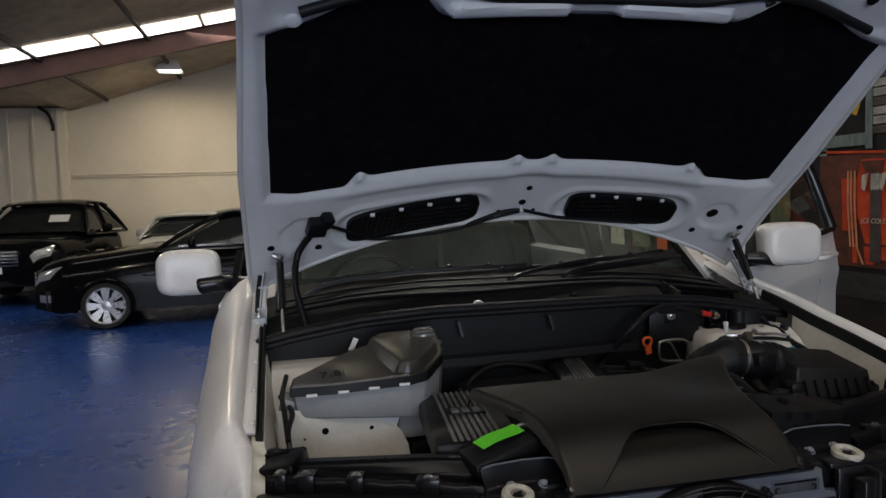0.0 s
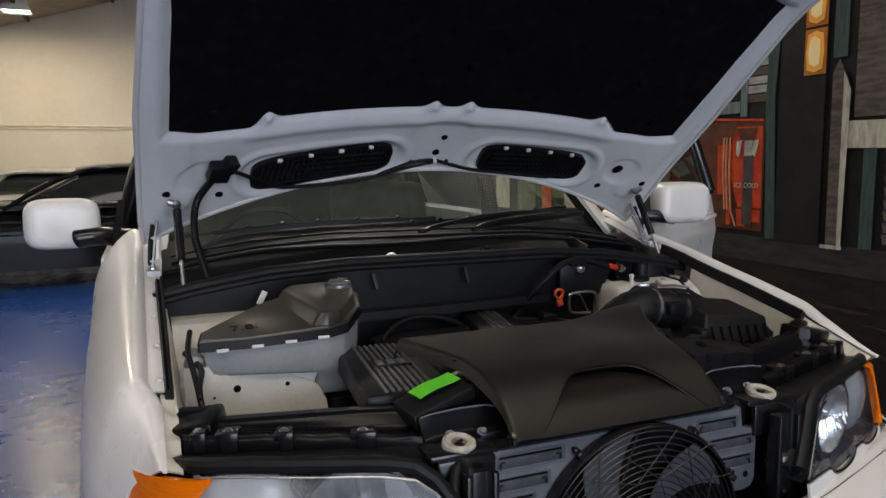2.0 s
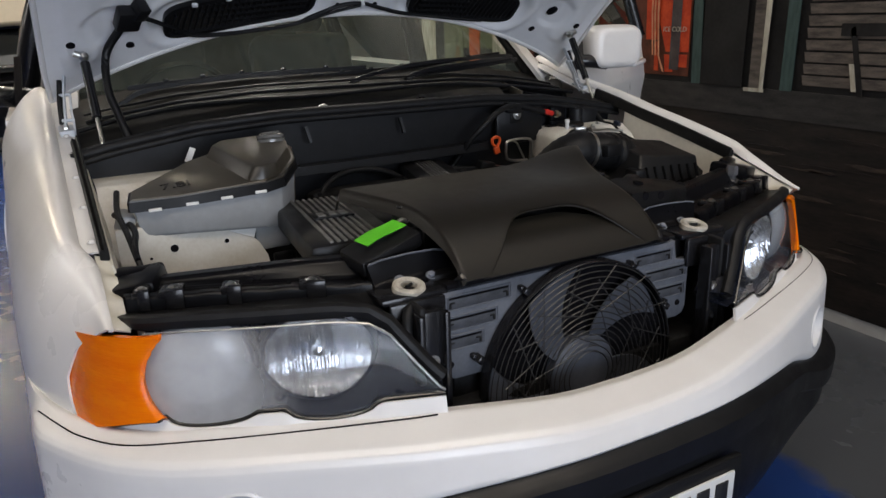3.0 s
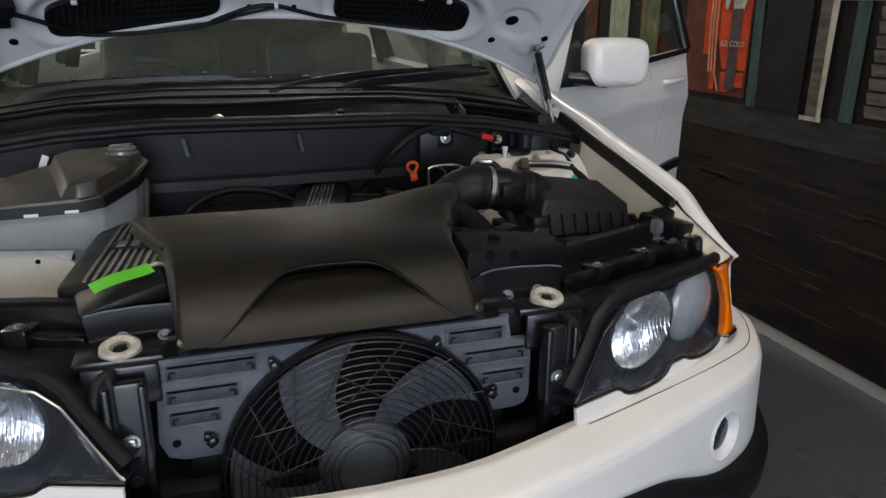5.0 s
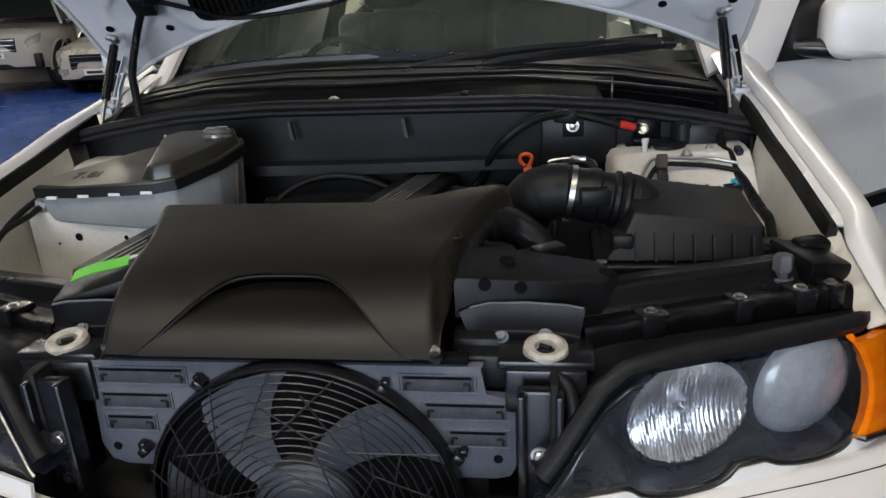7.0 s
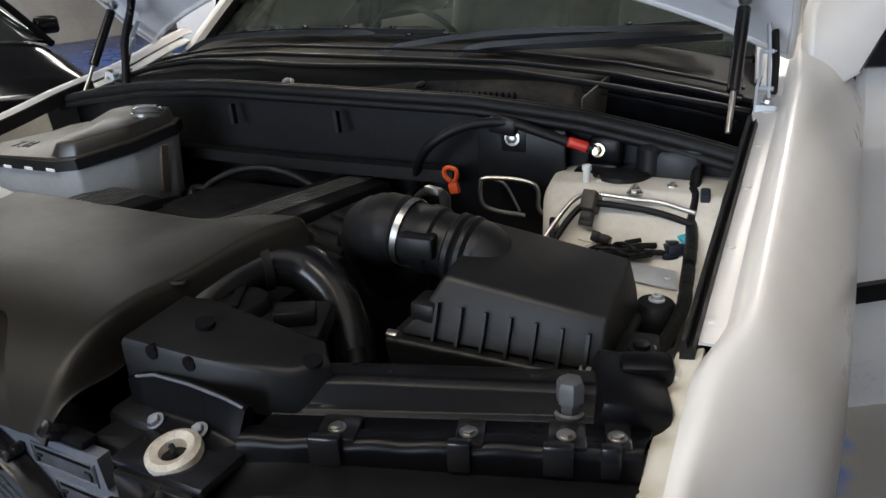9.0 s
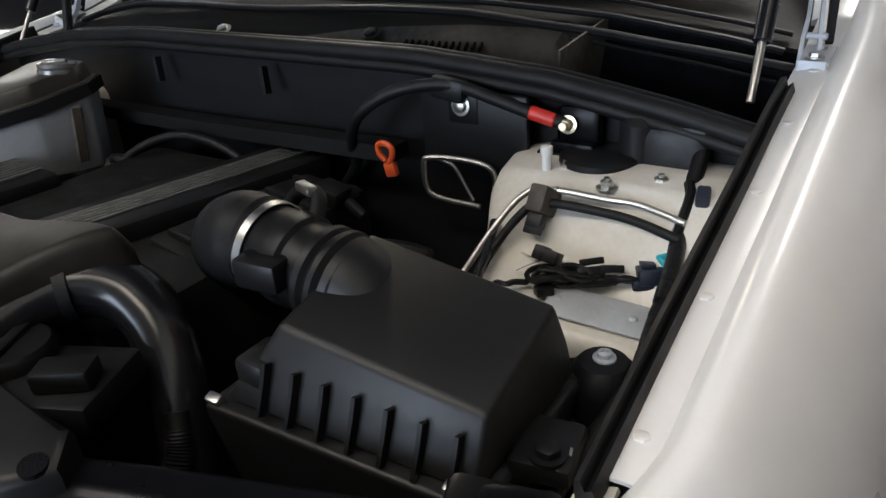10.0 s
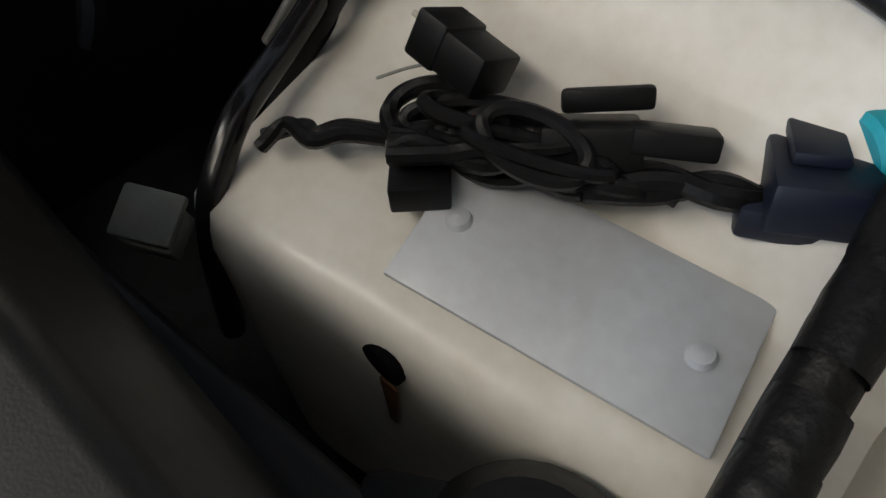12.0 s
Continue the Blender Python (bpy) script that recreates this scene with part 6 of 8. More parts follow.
    for x0, x1 in ((0.49, 0.57), (0.60, 0.655)):
        piece("tray_slot", lambda bm: sweep(bm, [R(x0, yl(x0) + 0.008, 0.9435 + 0.03 * (x0 - 0.4)), R(x1, yl(x1) + 0.008, 0.9435 + 0.03 * (x1 - 0.4))], [(-0.006, -0.002), (0.006, -0.002), (0.006, 0.002), (-0.006, 0.002)]), M["felt"], tray, "dark slot in the channel")
    piece("corner_plate", lambda bm: (box(bm, R(0.708, 0.235, 0.962 if s > 0 else 0.944), (0.07, 0.095, 0.05), turn(4, s * 8, s * 20), 0.008), box(bm, R(0.717, 0.264, 0.972 if s > 0 else 0.948), (0.055, 0.030, 0.05), turn(14, 0, s * 20), 0.008)), M["satin"], tray)
    if s > 0:
        piece("bump_stop", lambda bm: (lathe(bm, [(0.0, 0.012), (0.012, 0.011), (0.014, 0.006), (0.014, -0.012), (0.010, -0.014), (0.010, -0.06)], Matrix.Translation((0.660, 0.194, 0.984)), 6), lathe(bm, [(0.013, -0.022), (0.016, -0.024), (0.016, -0.03), (0.013, -0.032)], Matrix.Translation((0.660, 0.194, 0.984)), 18)), M["bumpstop"], None, "grey ribbed rubber bump stop")

# ---- engine covers ----


def cover_z(x, y):
    return 0.944 + 0.099 * (1 - math.exp(-max(0.0, y + 0.045) / 0.062)) + 0.026 * smooth(0.06, 0.25, x) * smooth(0.14, 0.30, y)


def scoop_lip(x):
    """Where the arched upper lip of the scoop runs: flat on top, sloping straight at the sides."""
    share = soft([(0.0, 1.0), (0.054, 0.995), (0.085, 0.92), (0.116, 0.67), (0.140, 0.41), (0.163, 0.16), (0.180, 0.0), (0.25, -0.3)], abs(x + 0.022), 0.02)
    return -0.045 - 0.062 * math.log(1 - 0.077 * share / 0.099)


def cover_edges(y):
    xl = soft([(-0.04, -0.245), (0.14, -0.262), (0.318, -0.33)], y)
    return xl, soft([(-0.04, 0.196), (0.10, 0.196), (0.16, 0.216), (0.24, 0.238), (0.318, 0.288)], y)


def cover_pt(u, v):
    y = 0.318 - 0.361 * v
    xl, xr = cover_edges(y)
    x = xl + (xr - xl) * u
    e = min(u, 1 - u) * (xr - xl)
    z = cover_z(x, y) - (0.008 + (0.012 if u < 0.5 else 0.042) * smooth(-0.04, 0.06, y)) * (1 - smooth(0.0, 0.009 if u < 0.5 else 0.022, e)) ** 2 - 0.02 * (1 - smooth(0, 0.012, 0.318 - y))
    return V(x, y, z)


def in_cover(u, v):
    p = cover_pt(u, v)
    return p.y > scoop_lip(p.x)


cover = piece("engine_cover", lambda bm: surf(bm, cover_pt, 180, 180, 0.004, in_cover), M["cover"], None, "large satin black engine cover with an arched scoop", 60)
lip_x = [-0.200 + 0.356 * k / 60 for k in range(61)]
piece("scoop_lip", lambda bm: sweep(bm, [(x, scoop_lip(x), cover_z(x, scoop_lip(x)) - 0.001) for x in lip_x], ring_section(0.0024, 8)), M["cover"], cover, "rounded lip of the scoop")


def scoop_panel(u, v):
    x = -0.206 + 0.368 * u
    top = max(-0.040, scoop_lip(x)) + 0.030
    y = top + (-0.042 - top) * v
    return V(x, y, cover_z(x, y) - 0.004 - 0.030 * smooth(-0.045, 0.075, y))


piece("scoop_panel", lambda bm: surf(bm, scoop_panel, 60, 30, 0.004), M["cover"], cover, "recessed panel of the scoop")
for x, y in ((-0.255, 0.152), (0.196, 0.152)):
    piece("cover_hole", lambda bm: sweep(bm, [(x + 0.014 * math.cos(a * 0.5236), y + 0.008 * math.sin(a * 0.5236), 1.0365 if x < 0 else 1.038) for a in range(13)], ring_section(0.003, 6), ends=False), M["plastic"], cover, "oval fixing hole")
    piece("cover_stud", lambda bm: lathe(bm, [(0.011, 0), (0.009, 0.003), (0, 0.004)], Matrix.Translation((x, y, 1.034 if x < 0 else 1.036)), 14), M["felt"], cover)
for x in (-0.24, 0.19):
    piece("cover_knob", lambda bm: lathe(bm, [(0.0, 0.014), (0.008, 0.013), (0.011, 0.006), (0.011, -0.01)], axis((x, -0.03, 0.948), (x, -0.3, 1.2)), 14), M["gloss"], cover)
# writing pressed into the cover's far corner, too faint to read
for k in range(2):
    piece("cover_mark", lambda bm: box(bm, (-0.10 + 0.02 * k, 0.255 - 0.022 * k, 1.043), (0.07 - 0.03 * k, 0.007, 0.0012), turn(0, 0, 6), 0.0004), M["plastic"], cover)

piece("engine_block", lambda bm: box(bm, (-0.02, 0.50, 0.83), (0.5, 0.46, 0.26), None, 0.03), M["dark"], None, "engine block, its shade put into a near-black colour")

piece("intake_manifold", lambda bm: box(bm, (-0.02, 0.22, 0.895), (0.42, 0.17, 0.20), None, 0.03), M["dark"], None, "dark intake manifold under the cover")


def striped(cx, y0, y1, w, z, n, rz, parent_label):
    c = V(cx, (y0 + y1) / 2, z)
    m = turn(0, 0, rz)
    cv = piece("ignition_cover", lambda bm: box(bm, c, (w + 0.07, y1 - y0 + 0.02, 0.05), m, 0.012), M["plastic"], None, parent_label)
    for k in range(n):
        piece("stripe", lambda bm: box(bm, c + m @ V(-w / 2 + w * (k + 0.5) / n, 0, 0.026), (w / n * 0.5, y1 - y0, 0.004), m, 0.001), M["stripe"], cv)
    return cv


lc = striped(-0.328, 0.175, 0.515, 0.105, 0.957, 8, -5, "black engine top cover with silver ribs")
piece("badge", lambda bm: box(bm, (-0.325, 0.355, 0.9855), (0.085, 0.05, 0.004), turn(0, 0, -5), 0.001), M["plastic"], lc, "dark badge plate")
for k in range(3):
    piece("badge_bar", lambda bm: box(bm, (-0.348 + 0.023 * k, 0.355 - 0.002 * k, 0.9882), (0.015, 0.030, 0.002), turn(0, 0, -5), 0.0005), M["stripe"], lc)
striped(0.035, 0.36, 0.75, 0.055, 0.962, 6, -13, "black fuel rail cover with silver ribs")
piece("green_sticker", lambda bm: surf(bm, lambda u, v: V(-0.372 + 0.083 * u + 0.012 * v, 0.112 + 0.018 * u - 0.030 * v, 1.000 + 0.022 * u - 0.004 * v + 0.002 * math.sin(u * 5)), 8, 4, 0.0015), M["green"], None, "bright green service sticker")
piece("sticker_bracket", lambda bm: (box(bm, (-0.325, 0.105, 0.982), (0.13, 0.075, 0.03), turn(8, -14, 10), 0.008), box(bm, (-0.262, 0.11, 0.99), (0.03, 0.03, 0.03), None, 0.006)), M["plastic"], None, "black plastic duct beside the cover")
piece("fixing_lever", lambda bm: tube(bm, [(-0.262, 0.128, 1.015), (-0.275, 0.124, 1.02), (-0.285, 0.12, 1.018)], 0.004, 8), M["steel"], None, "small steel fixing clip")

# ---- washer tank ----
tank_plan = [(-0.690, 0.474), (-0.60, 0.461), (-0.425, 0.456), (-0.385, 0.470), (-0.330, 0.560), (-0.312, 0.650), (-0.330, 0.686), (-0.47, 0.690), (-0.545, 0.650), (-0.680, 0.525)]


def inset(poly, d):
    cx, cy = sum(p[0] for p in poly) / len(poly), sum(p[1] for p in poly) / len(poly)
    return [(cx + (a - cx) * (1 - d), cy + (b - cy) * (1 - d)) for a, b in poly]


lid_z = lambda a, b: 1.019 + 0.16 * (b - 0.46) + 0.045 * (a + 0.60)


def frustum(bm, lo, hi):
    """A body between two polygons with as many corners, its edges rounded."""
    va, vb = [bm.verts.new(p) for p in lo], [bm.verts.new(p) for p in hi]
    n = len(lo)
    for i in range(n):
        bm.faces.new((va[i], va[(i + 1) % n], vb[(i + 1) % n], vb[i]))
    bm.faces.new(va[::-1])
    bm.faces.new(vb)
    bmesh.ops.bevel(bm, geom=list(bm.edges), offset=0.006, segments=2, profile=0.5, affect="EDGES", clamp_overlap=True)


tank = piece("washer_tank", lambda bm: frustum(bm, [V(a, b, 0.962 - 0.018 * smooth(-0.5, -0.40, a) - 0.012 * smooth(0.5, 0.62, b)) for a, b in inset(tank_plan, 0.07)], [V(a, b, lid_z(a, b) + 0.002) for a, b in inset(tank_plan, 0.025)]), M["tank"], None, "translucent grey washer fluid tank with a dusty black lid")
lid_ob = piece("tank_lid", lambda bm: prism(bm, tank_plan, lambda a, b, h: V(a, b, lid_z(a, b) + h), 0.024, 0.006), M["lid"], tank, "dusty black moulded lid", 24)
STEP_LO = [(-0.515, 0.655), (-0.470, 0.468), (-0.428, 0.460), (-0.388, 0.473), (-0.333, 0.562), (-0.316, 0.648), (-0.333, 0.682), (-0.47, 0.686)]
STEP_HI = [(-0.490, 0.650), (-0.442, 0.480), (-0.428, 0.470), (-0.394, 0.480), (-0.342, 0.566), (-0.326, 0.644), (-0.340, 0.672), (-0.462, 0.676)]
piece("lid_step", lambda bm: frustum(bm, [V(a, b, lid_z(a, b) + 0.006) for a, b in STEP_LO], [V(a, b, lid_z(a, b) + 0.050) for a, b in STEP_HI]), M["lid"], lid_ob, "raised dusty part of the lid", 24)
piece("lid_rim", lambda bm: sweep(bm, [V(a, b, lid_z(a, b) + 0.006) for a, b in tank_plan + tank_plan[:1]], [(-0.004, -0.006), (0.004, -0.006), (0.003, 0.014), (-0.004, 0.014)], ends=False), M["plastic"], lid_ob)
piece("tank_cap", lambda bm: (lathe(bm, [(0.0, 0.014), (0.020, 0.0135), (0.024, 0.011), (0.026, 0.0125), (0.031, 0.010), (0.032, 0.004), (0.029, 0.003), (0.033, 0.0), (0.033, -0.006)], pose(-0.360, 0.634, 1.106, -8), 28), box(bm, (-0.360, 0.634, 1.121), (0.046, 0.010, 0.005), turn(-8, 0, 20), 0.002)), M["capgrey"], tank, "clear grey ridged filler cap")
for x in (-0.646, -0.576, -0.508, -0.439):
    piece("tank_clip", lambda bm: box(bm, (x, 0.4585 - 0.03 * (x + 0.6), lid_z(x, 0.46) + 0.003), (0.024, 0.006, 0.006), None, 0.001), M["paper"], tank, "pale clip")
piece("tank_neck", lambda bm: box(bm, (-0.412, 0.520, 0.925), (0.085, 0.075, 0.065), None, 0.012), M["tank"], tank)
piece("tank_groove", lambda bm: sweep(bm, [(-0.3165, 0.620, 1.046), (-0.3245, 0.612, 0.952)], [(-0.010, -0.003), (0.010, -0.003), (0.007, 0.002), (-0.007, 0.002)], up=(1, -0.2, 0)), M["dust"], tank, "dusty brown upright groove in the tank")
piece("tank_label", lambda bm: box(bm, (-0.478, 0.481, 0.950), (0.055, 0.004, 0.026), turn(-20, 24, 0), 0.001), M["paper"], tank, "pale blue-white sticker with faint print")
piece("pump", lambda bm: (cyl(bm, (-0.385, 0.488, 0.88), (-0.385, 0.488, 0.83), 0.018, bev=0.004), box(bm, (-0.40, 0.475, 0.87), (0.04, 0.02, 0.03), None, 0.004)), M["plastic"], tank, "black washer pump")
piece("tank_wing", lambda bm: box(bm, (-0.700, 0.52, 0.985), (0.03, 0.08, 0.05), turn(0, 20, 0), 0.01), M["tank"], tank)


def engraved(text, at, size, rx, rz, material, parent):
    cu = bpy.data.curves.new("lettering", "FONT")
    cu.body, cu.size, cu.extrude = text, size, 0.0006
    tmp = bpy.data.objects.new("lettering", cu)
    scene.collection.objects.link(tmp)
    me = bpy.data.meshes.new_from_object(tmp.evaluated_get(bpy.context.evaluated_depsgraph_get()))
    bpy.data.objects.remove(tmp)
    me.materials.append(material)
    ob = new("lettering", me)
    ob.parent = parent
    ob.matrix_basis = pose(*at, rx, -3, rz)
    return ob


engraved("7.8l", (-0.625, 0.500, lid_z(-0.625, 0.50) + 0.0246), 0.042, 9, 2, M["plastic"], lid_ob)
piece("paper_tag", lambda bm: box(bm, (-0.527, 0.720, 1.075), (0.014, 0.003, 0.036), turn(10, 25, 0), 0.001), M["paper"], None, "small white paper tag")
for k, pts in enumerate(([(-0.70, 0.34, 0.96), (-0.705, 0.42, 0.99), (-0.71, 0.52, 1.01), (-0.70, 0.62, 1.03)], [(-0.69, 0.30, 0.90), (-0.70, 0.36, 0.97), (-0.69, 0.45, 0.99), (-0.715, 0.55, 1.0)])):
    piece("wire", lambda bm: tube(bm, pts, 0.006, 8), M["tape"], None, "black taped wire")


# ---- strut towers ----
def tower(s):
    prof = [(0.0, 0.82, 1.035), (0.22, 0.72, 1.038), (0.36, 0.678, 1.034), (0.46, 0.640, 1.013), (0.54, 0.606, 0.981), (0.62, 0.575, 0.961), (0.74, 0.516, 0.956), (0.80, 0.503, 0.953), (0.825, 0.499, 0.944), (1.0, 0.497, 0.78)]

    def f(u, v):
        y = lerp([(a, b) for a, b, c in prof], v)
        z = lerp([(a, c) for a, b, c in prof], v)
        xl = lerp([(0.48, 0.535), (0.56, 0.518), (0.66, 0.478), (0.72, 0.470), (0.82, 0.478)], y)
        x = xl + (0.735 - xl) * max(0.0, (u - 0.12) / 0.88)
        k = 1 - smooth(0.0, 0.30, u)
        return V(s * (x - 0.012 * k), y + 0.02 * k * k + 0.16 * (x - 0.60) * smooth(0.58, 0.50, y), z - 0.17 * (1 - smooth(0.0, 0.14, u)) - 0.020 * k * k - 0.16 * max(0.0, x - 0.61) * smooth(0.60, 0.56, y))
    t = piece("strut_tower", lambda bm: surf(bm, f, 50, 70, 0.004), M["tower"], None, "white painted suspension tower", 70)
    return t


tw = tower(1)
tl = tower(-1)
piece("tower_hole", lambda bm: lathe(bm, [(0.0085, -0.004), (0.008, 0.0012), (0, 0.0012)], axis((0.617, 0.4975, 0.937), (0.617, 0.0, 0.937)), 18), M["felt"], tw, "drain hole with a rust run")
piece("rust_run", lambda bm: surf(bm, lambda u, v: V(0.616 + 0.008 * u * (1 - 0.6 * v), 0.4960 - 0.001 * v, 0.930 - 0.03 * v), 3, 6, 0.0008), M["rusty"], tw)
piece("arched_panel", lambda bm: prism(bm, [(-0.722, 0.84), (-0.425, 0.84), (-0.432, 0.885), (-0.447, 0.915), (-0.470, 0.940), (-0.50, 0.960), (-0.54, 0.974), (-0.60, 0.982), (-0.722, 0.985)], lambda a, b, h: V(a, 0.478 + h, b), 0.012), M["tower"], tl, "white panel with an arched edge")
for x, z, r in ((-0.619, 0.932, 0.008), (-0.665, 0.918, 0.003), (-0.515, 0.93, 0.005)):
    piece("tower_hole", lambda bm: lathe(bm, [(r, 0.0012), (0, 0.0012)], axis((x, 0.4775, z), (x, 0.0, z)), 14), M["felt"], tl)
piece("tower_cap", lambda bm: lathe(bm, [(0.048, 0.0), (0.047, 0.010), (0.040, 0.014), (0.0, 0.016)], Matrix.Translation((0.575, 0.735, 1.036)), 36), M["plastic"], tw, "black round dust cap")
for x, y in ((0.611, 0.668), (0.548, 0.70), (0.66, 0.70), (0.62, 0.78)):
    piece("stud", lambda bm: (bolt(bm, (x, y, 1.034), (0, 0, 1), 0.008, 0.008), cyl(bm, (x, y, 1.034), (x, y, 1.047), 0.0035, seg=8)), M["steel"], tw)
piece("bleed_pin", lambda bm: lathe(bm, [(0.0, 0.034), (0.007, 0.033), (0.0075, 0.026), (0.0055, 0.022), (0.0055, 0.0), (0.008, -0.002)], Matrix.Translation((0.531, 0.685, 1.033)), 14), M["paper"], tw, "white plastic pin")
pm_ = turn(9, 9, 12)
plate = piece("tower_plate", lambda bm: box(bm, (0.6525, 0.5430, 0.9598), (0.098, 0.047, 0.0025), pm_, 0.0008), M["alu"], tw, "bare aluminium identification plate")
for x, y in ((0.6145, 0.5365), (0.688, 0.5500)):
    piece("rivet", lambda bm: lathe(bm, [(0.0045, 0), (0.0035, 0.0022), (0, 0.003)], Matrix.Translation((x, y, 0.9610 - 0.150 * (x - 0.650))), 14), M["alu"], plate)
piece("weld_seam", lambda bm: tube(bm, [(0.55, 0.585, 0.981), (0.575, 0.58, 0.980), (0.60, 0.583, 0.981)], 0.0012, 6), M["cream"], tw)
# pipes over the tower
piece("brake_pipe", lambda bm: tube(bm, [(0.490, 0.560, 0.955), (0.507, 0.590, 0.992), (0.530, 0.622, 1.028), (0.556, 0.636, 1.036), (0.62, 0.644, 1.032), (0.655, 0.648, 1.030), (0.705, 0.640, 1.022)], 0.0037, 10), M["steel"], None, "bright steel pipe bent over the tower")
piece("hose", lambda bm: tube(bm, [(0.500, 0.545, 0.93), (0.515, 0.575, 0.975), (0.537, 0.608, 1.014), (0.560, 0.622, 1.026), (0.62, 0.632, 1.022), (0.66, 0.632, 1.018), (0.705, 0.625, 1.010)], 0.005, 10), M["rubber"], None, "black rubber pipe over the tower")
clip = piece("pipe_clip", lambda bm: box(bm, (0.556, 0.626, 1.026), (0.021, 0.040, 0.030), turn(-34, 0, -4), 0.003), M["dust"], None, "dusty black pipe clip")
piece("clip_foot", lambda bm: (box(bm, (0.556, 0.607, 1.010), (0.019, 0.014, 0.016), turn(-34, 0, -4), 0.002), box(bm, (0.556, 0.600, 1.004), (0.021, 0.006, 0.012), turn(-34, 0, -4), 0.001)), M["plastic"], clip, "ribbed foot of the clip")
# wiring on the tower
def wander(bm, a, b, sag, seed, r, n=7):
    g = random.Random(seed)
    pts = []
    for k in range(n):
        t = k / (n - 1)
        j = 0.0045 if 0 < k < n - 1 else 0.001
        pts.append(V(*a).lerp(V(*b), t) + V(g.uniform(-j, j), g.uniform(-j, j), sag * math.sin(t * 3.14) + g.uniform(-j, j) * 0.7))
    tube(bm, pts, r, 8)


loom = piece("wiring_loom", lambda bm: wander(bm, (0.577, 0.548, 0.972), (0.640, 0.562, 0.975), 0.006, 70, 0.0034), M["tape"], None, "tangled black wires tied on the tower")
for k in range(1, 6):
    piece("loom_wire", lambda bm: wander(bm, (0.577 + 0.003 * k, 0.548 - 0.003 * k, 0.972 + 0.002 * k), (0.640 + 0.004 * k, 0.562 + 0.003 * k, 0.975), 0.004, 70 + k, 0.0030), M["tape"], loom)
piece("loom_wire", lambda bm: tube(bm, [V(0.590, 0.556, 0.978) + V(0.017 * math.cos(a) * 0.95, 0.011 * math.sin(a) + 0.004 * math.cos(a), 0.004 * math.sin(a)) for a in [0.45 * k for k in range(14)]], 0.0030, 8), M["tape"], loom)
for k in range(3):
    piece("loom_wire", lambda bm: wander(bm, (0.640, 0.562, 0.976), (0.680, 0.590, 0.975), 0.001, 90 + k, 0.0036, 4), M["tape"], loom)
for k in range(2):
    piece("loom_wire", lambda bm: wander(bm, (0.543 + 0.003 * k, 0.520 - 0.004 * k, 0.968), (0.578, 0.546 - 0.003 * k, 0.972), 0.006, 95 + k, 0.0026, 5), M["tape"], loom, "thin black wire")
for nm, c, d, r in (("loom_plug", (0.589, 0.569, 0.993), (0.026, 0.019, 0.013), (-30, 8, -4)), ("plug_collar", (0.581, 0.5695, 0.9945), (0.012, 0.020, 0.015), (-30, 8, -4)), ("loom_plug", (0.633, 0.572, 0.982), (0.028, 0.018, 0.013), (-30, 0, 38)), ("plug_latch", (0.631, 0.582, 0.990), (0.026, 0.004, 0.007), (-30, 0, 42)), ("plug_sleeve", (0.652, 0.583, 0.986), (0.024, 0.010, 0.008), (-28, 6, 36))):
    piece(nm, lambda bm: box(bm, c, d, turn(*r), 0.0015), M["plastic"], loom)
piece("loom_plug", lambda bm: box(bm, (0.600, 0.536, 0.972), (0.018, 0.014, 0.009), turn(-8, 0, 44), 0.001), M["plastic"], loom)
piece("loom_tag", lambda bm: box(bm, (0.604, 0.556, 0.985), (0.009, 0.003, 0.003), turn(0, 0, 30), 0.001), M["orange"], loom, "orange wire end")
for x in (0.5975, 0.6105):
    piece("loom_tag", lambda bm: box(bm, (x, 0.556 + 0.55 * (x - 0.604), 0.985), (0.004, 0.003, 0.003), turn(0, 0, 30), 0.001), M["latch"], loom)
piece("paint_crack", lambda bm: tube(bm, [(0.556, 0.560, 0.9725), (0.566, 0.566, 0.978), (0.578, 0.572, 0.983)], 0.0006, 5), M["greyclip"], tw)
plug = piece("blue_plug", lambda bm: box(bm, (0.686, 0.600, 0.979), (0.027, 0.031, 0.016), turn(-14, 0, 30), 0.002), M["blue"], None, "dark blue plug with teal tape")
piece("plug_collar", lambda bm: box(bm, (0.683, 0.589, 0.973), (0.022, 0.012, 0.011), turn(-6, 0, 26), 0.002), M["blue"], plug)
piece("plug_latch", lambda bm: box(bm, (0.681, 0.604, 0.988), (0.014, 0.020, 0.004), turn(-14, 0, 30), 0.001), M["blue"], plug)
piece("plug_tape", lambda bm: cyl(bm, (0.691, 0.610, 0.985), (0.702, 0.624, 0.988), 0.0110, bev=0.002), M["cyan"], plug, "teal tape")
piece("side_harness", lambda bm: tube(bm, [(0.688, 0.752, 1.066), (0.690, 0.728, 1.048), (0.692, 0.695, 1.027), (0.699, 0.648, 1.010), (0.708, 0.600, 0.996), (0.712, 0.566, 0.982), (0.7145, 0.538, 0.970), (0.718, 0.508, 0.965), (0.722, 0.478, 0.960), (0.718, 0.44, 0.945), (0.705, 0.37, 0.925), (0.695, 0.30, 0.91)], 0.0088, 14), M["tape"], None, "thick black taped wiring harness along the wing")
piece("side_harness", lambda bm: tube(bm, [(0.690, 0.70, 1.04), (0.698, 0.675, 1.034), (0.70, 0.63, 1.01)], 0.006, 8), M["tape"])
piece("side_plug", lambda bm: (box(bm, (0.712, 0.672, 1.040), (0.014, 0.022, 0.014), turn(20, 0, 10), 0.003)), M["blue"])
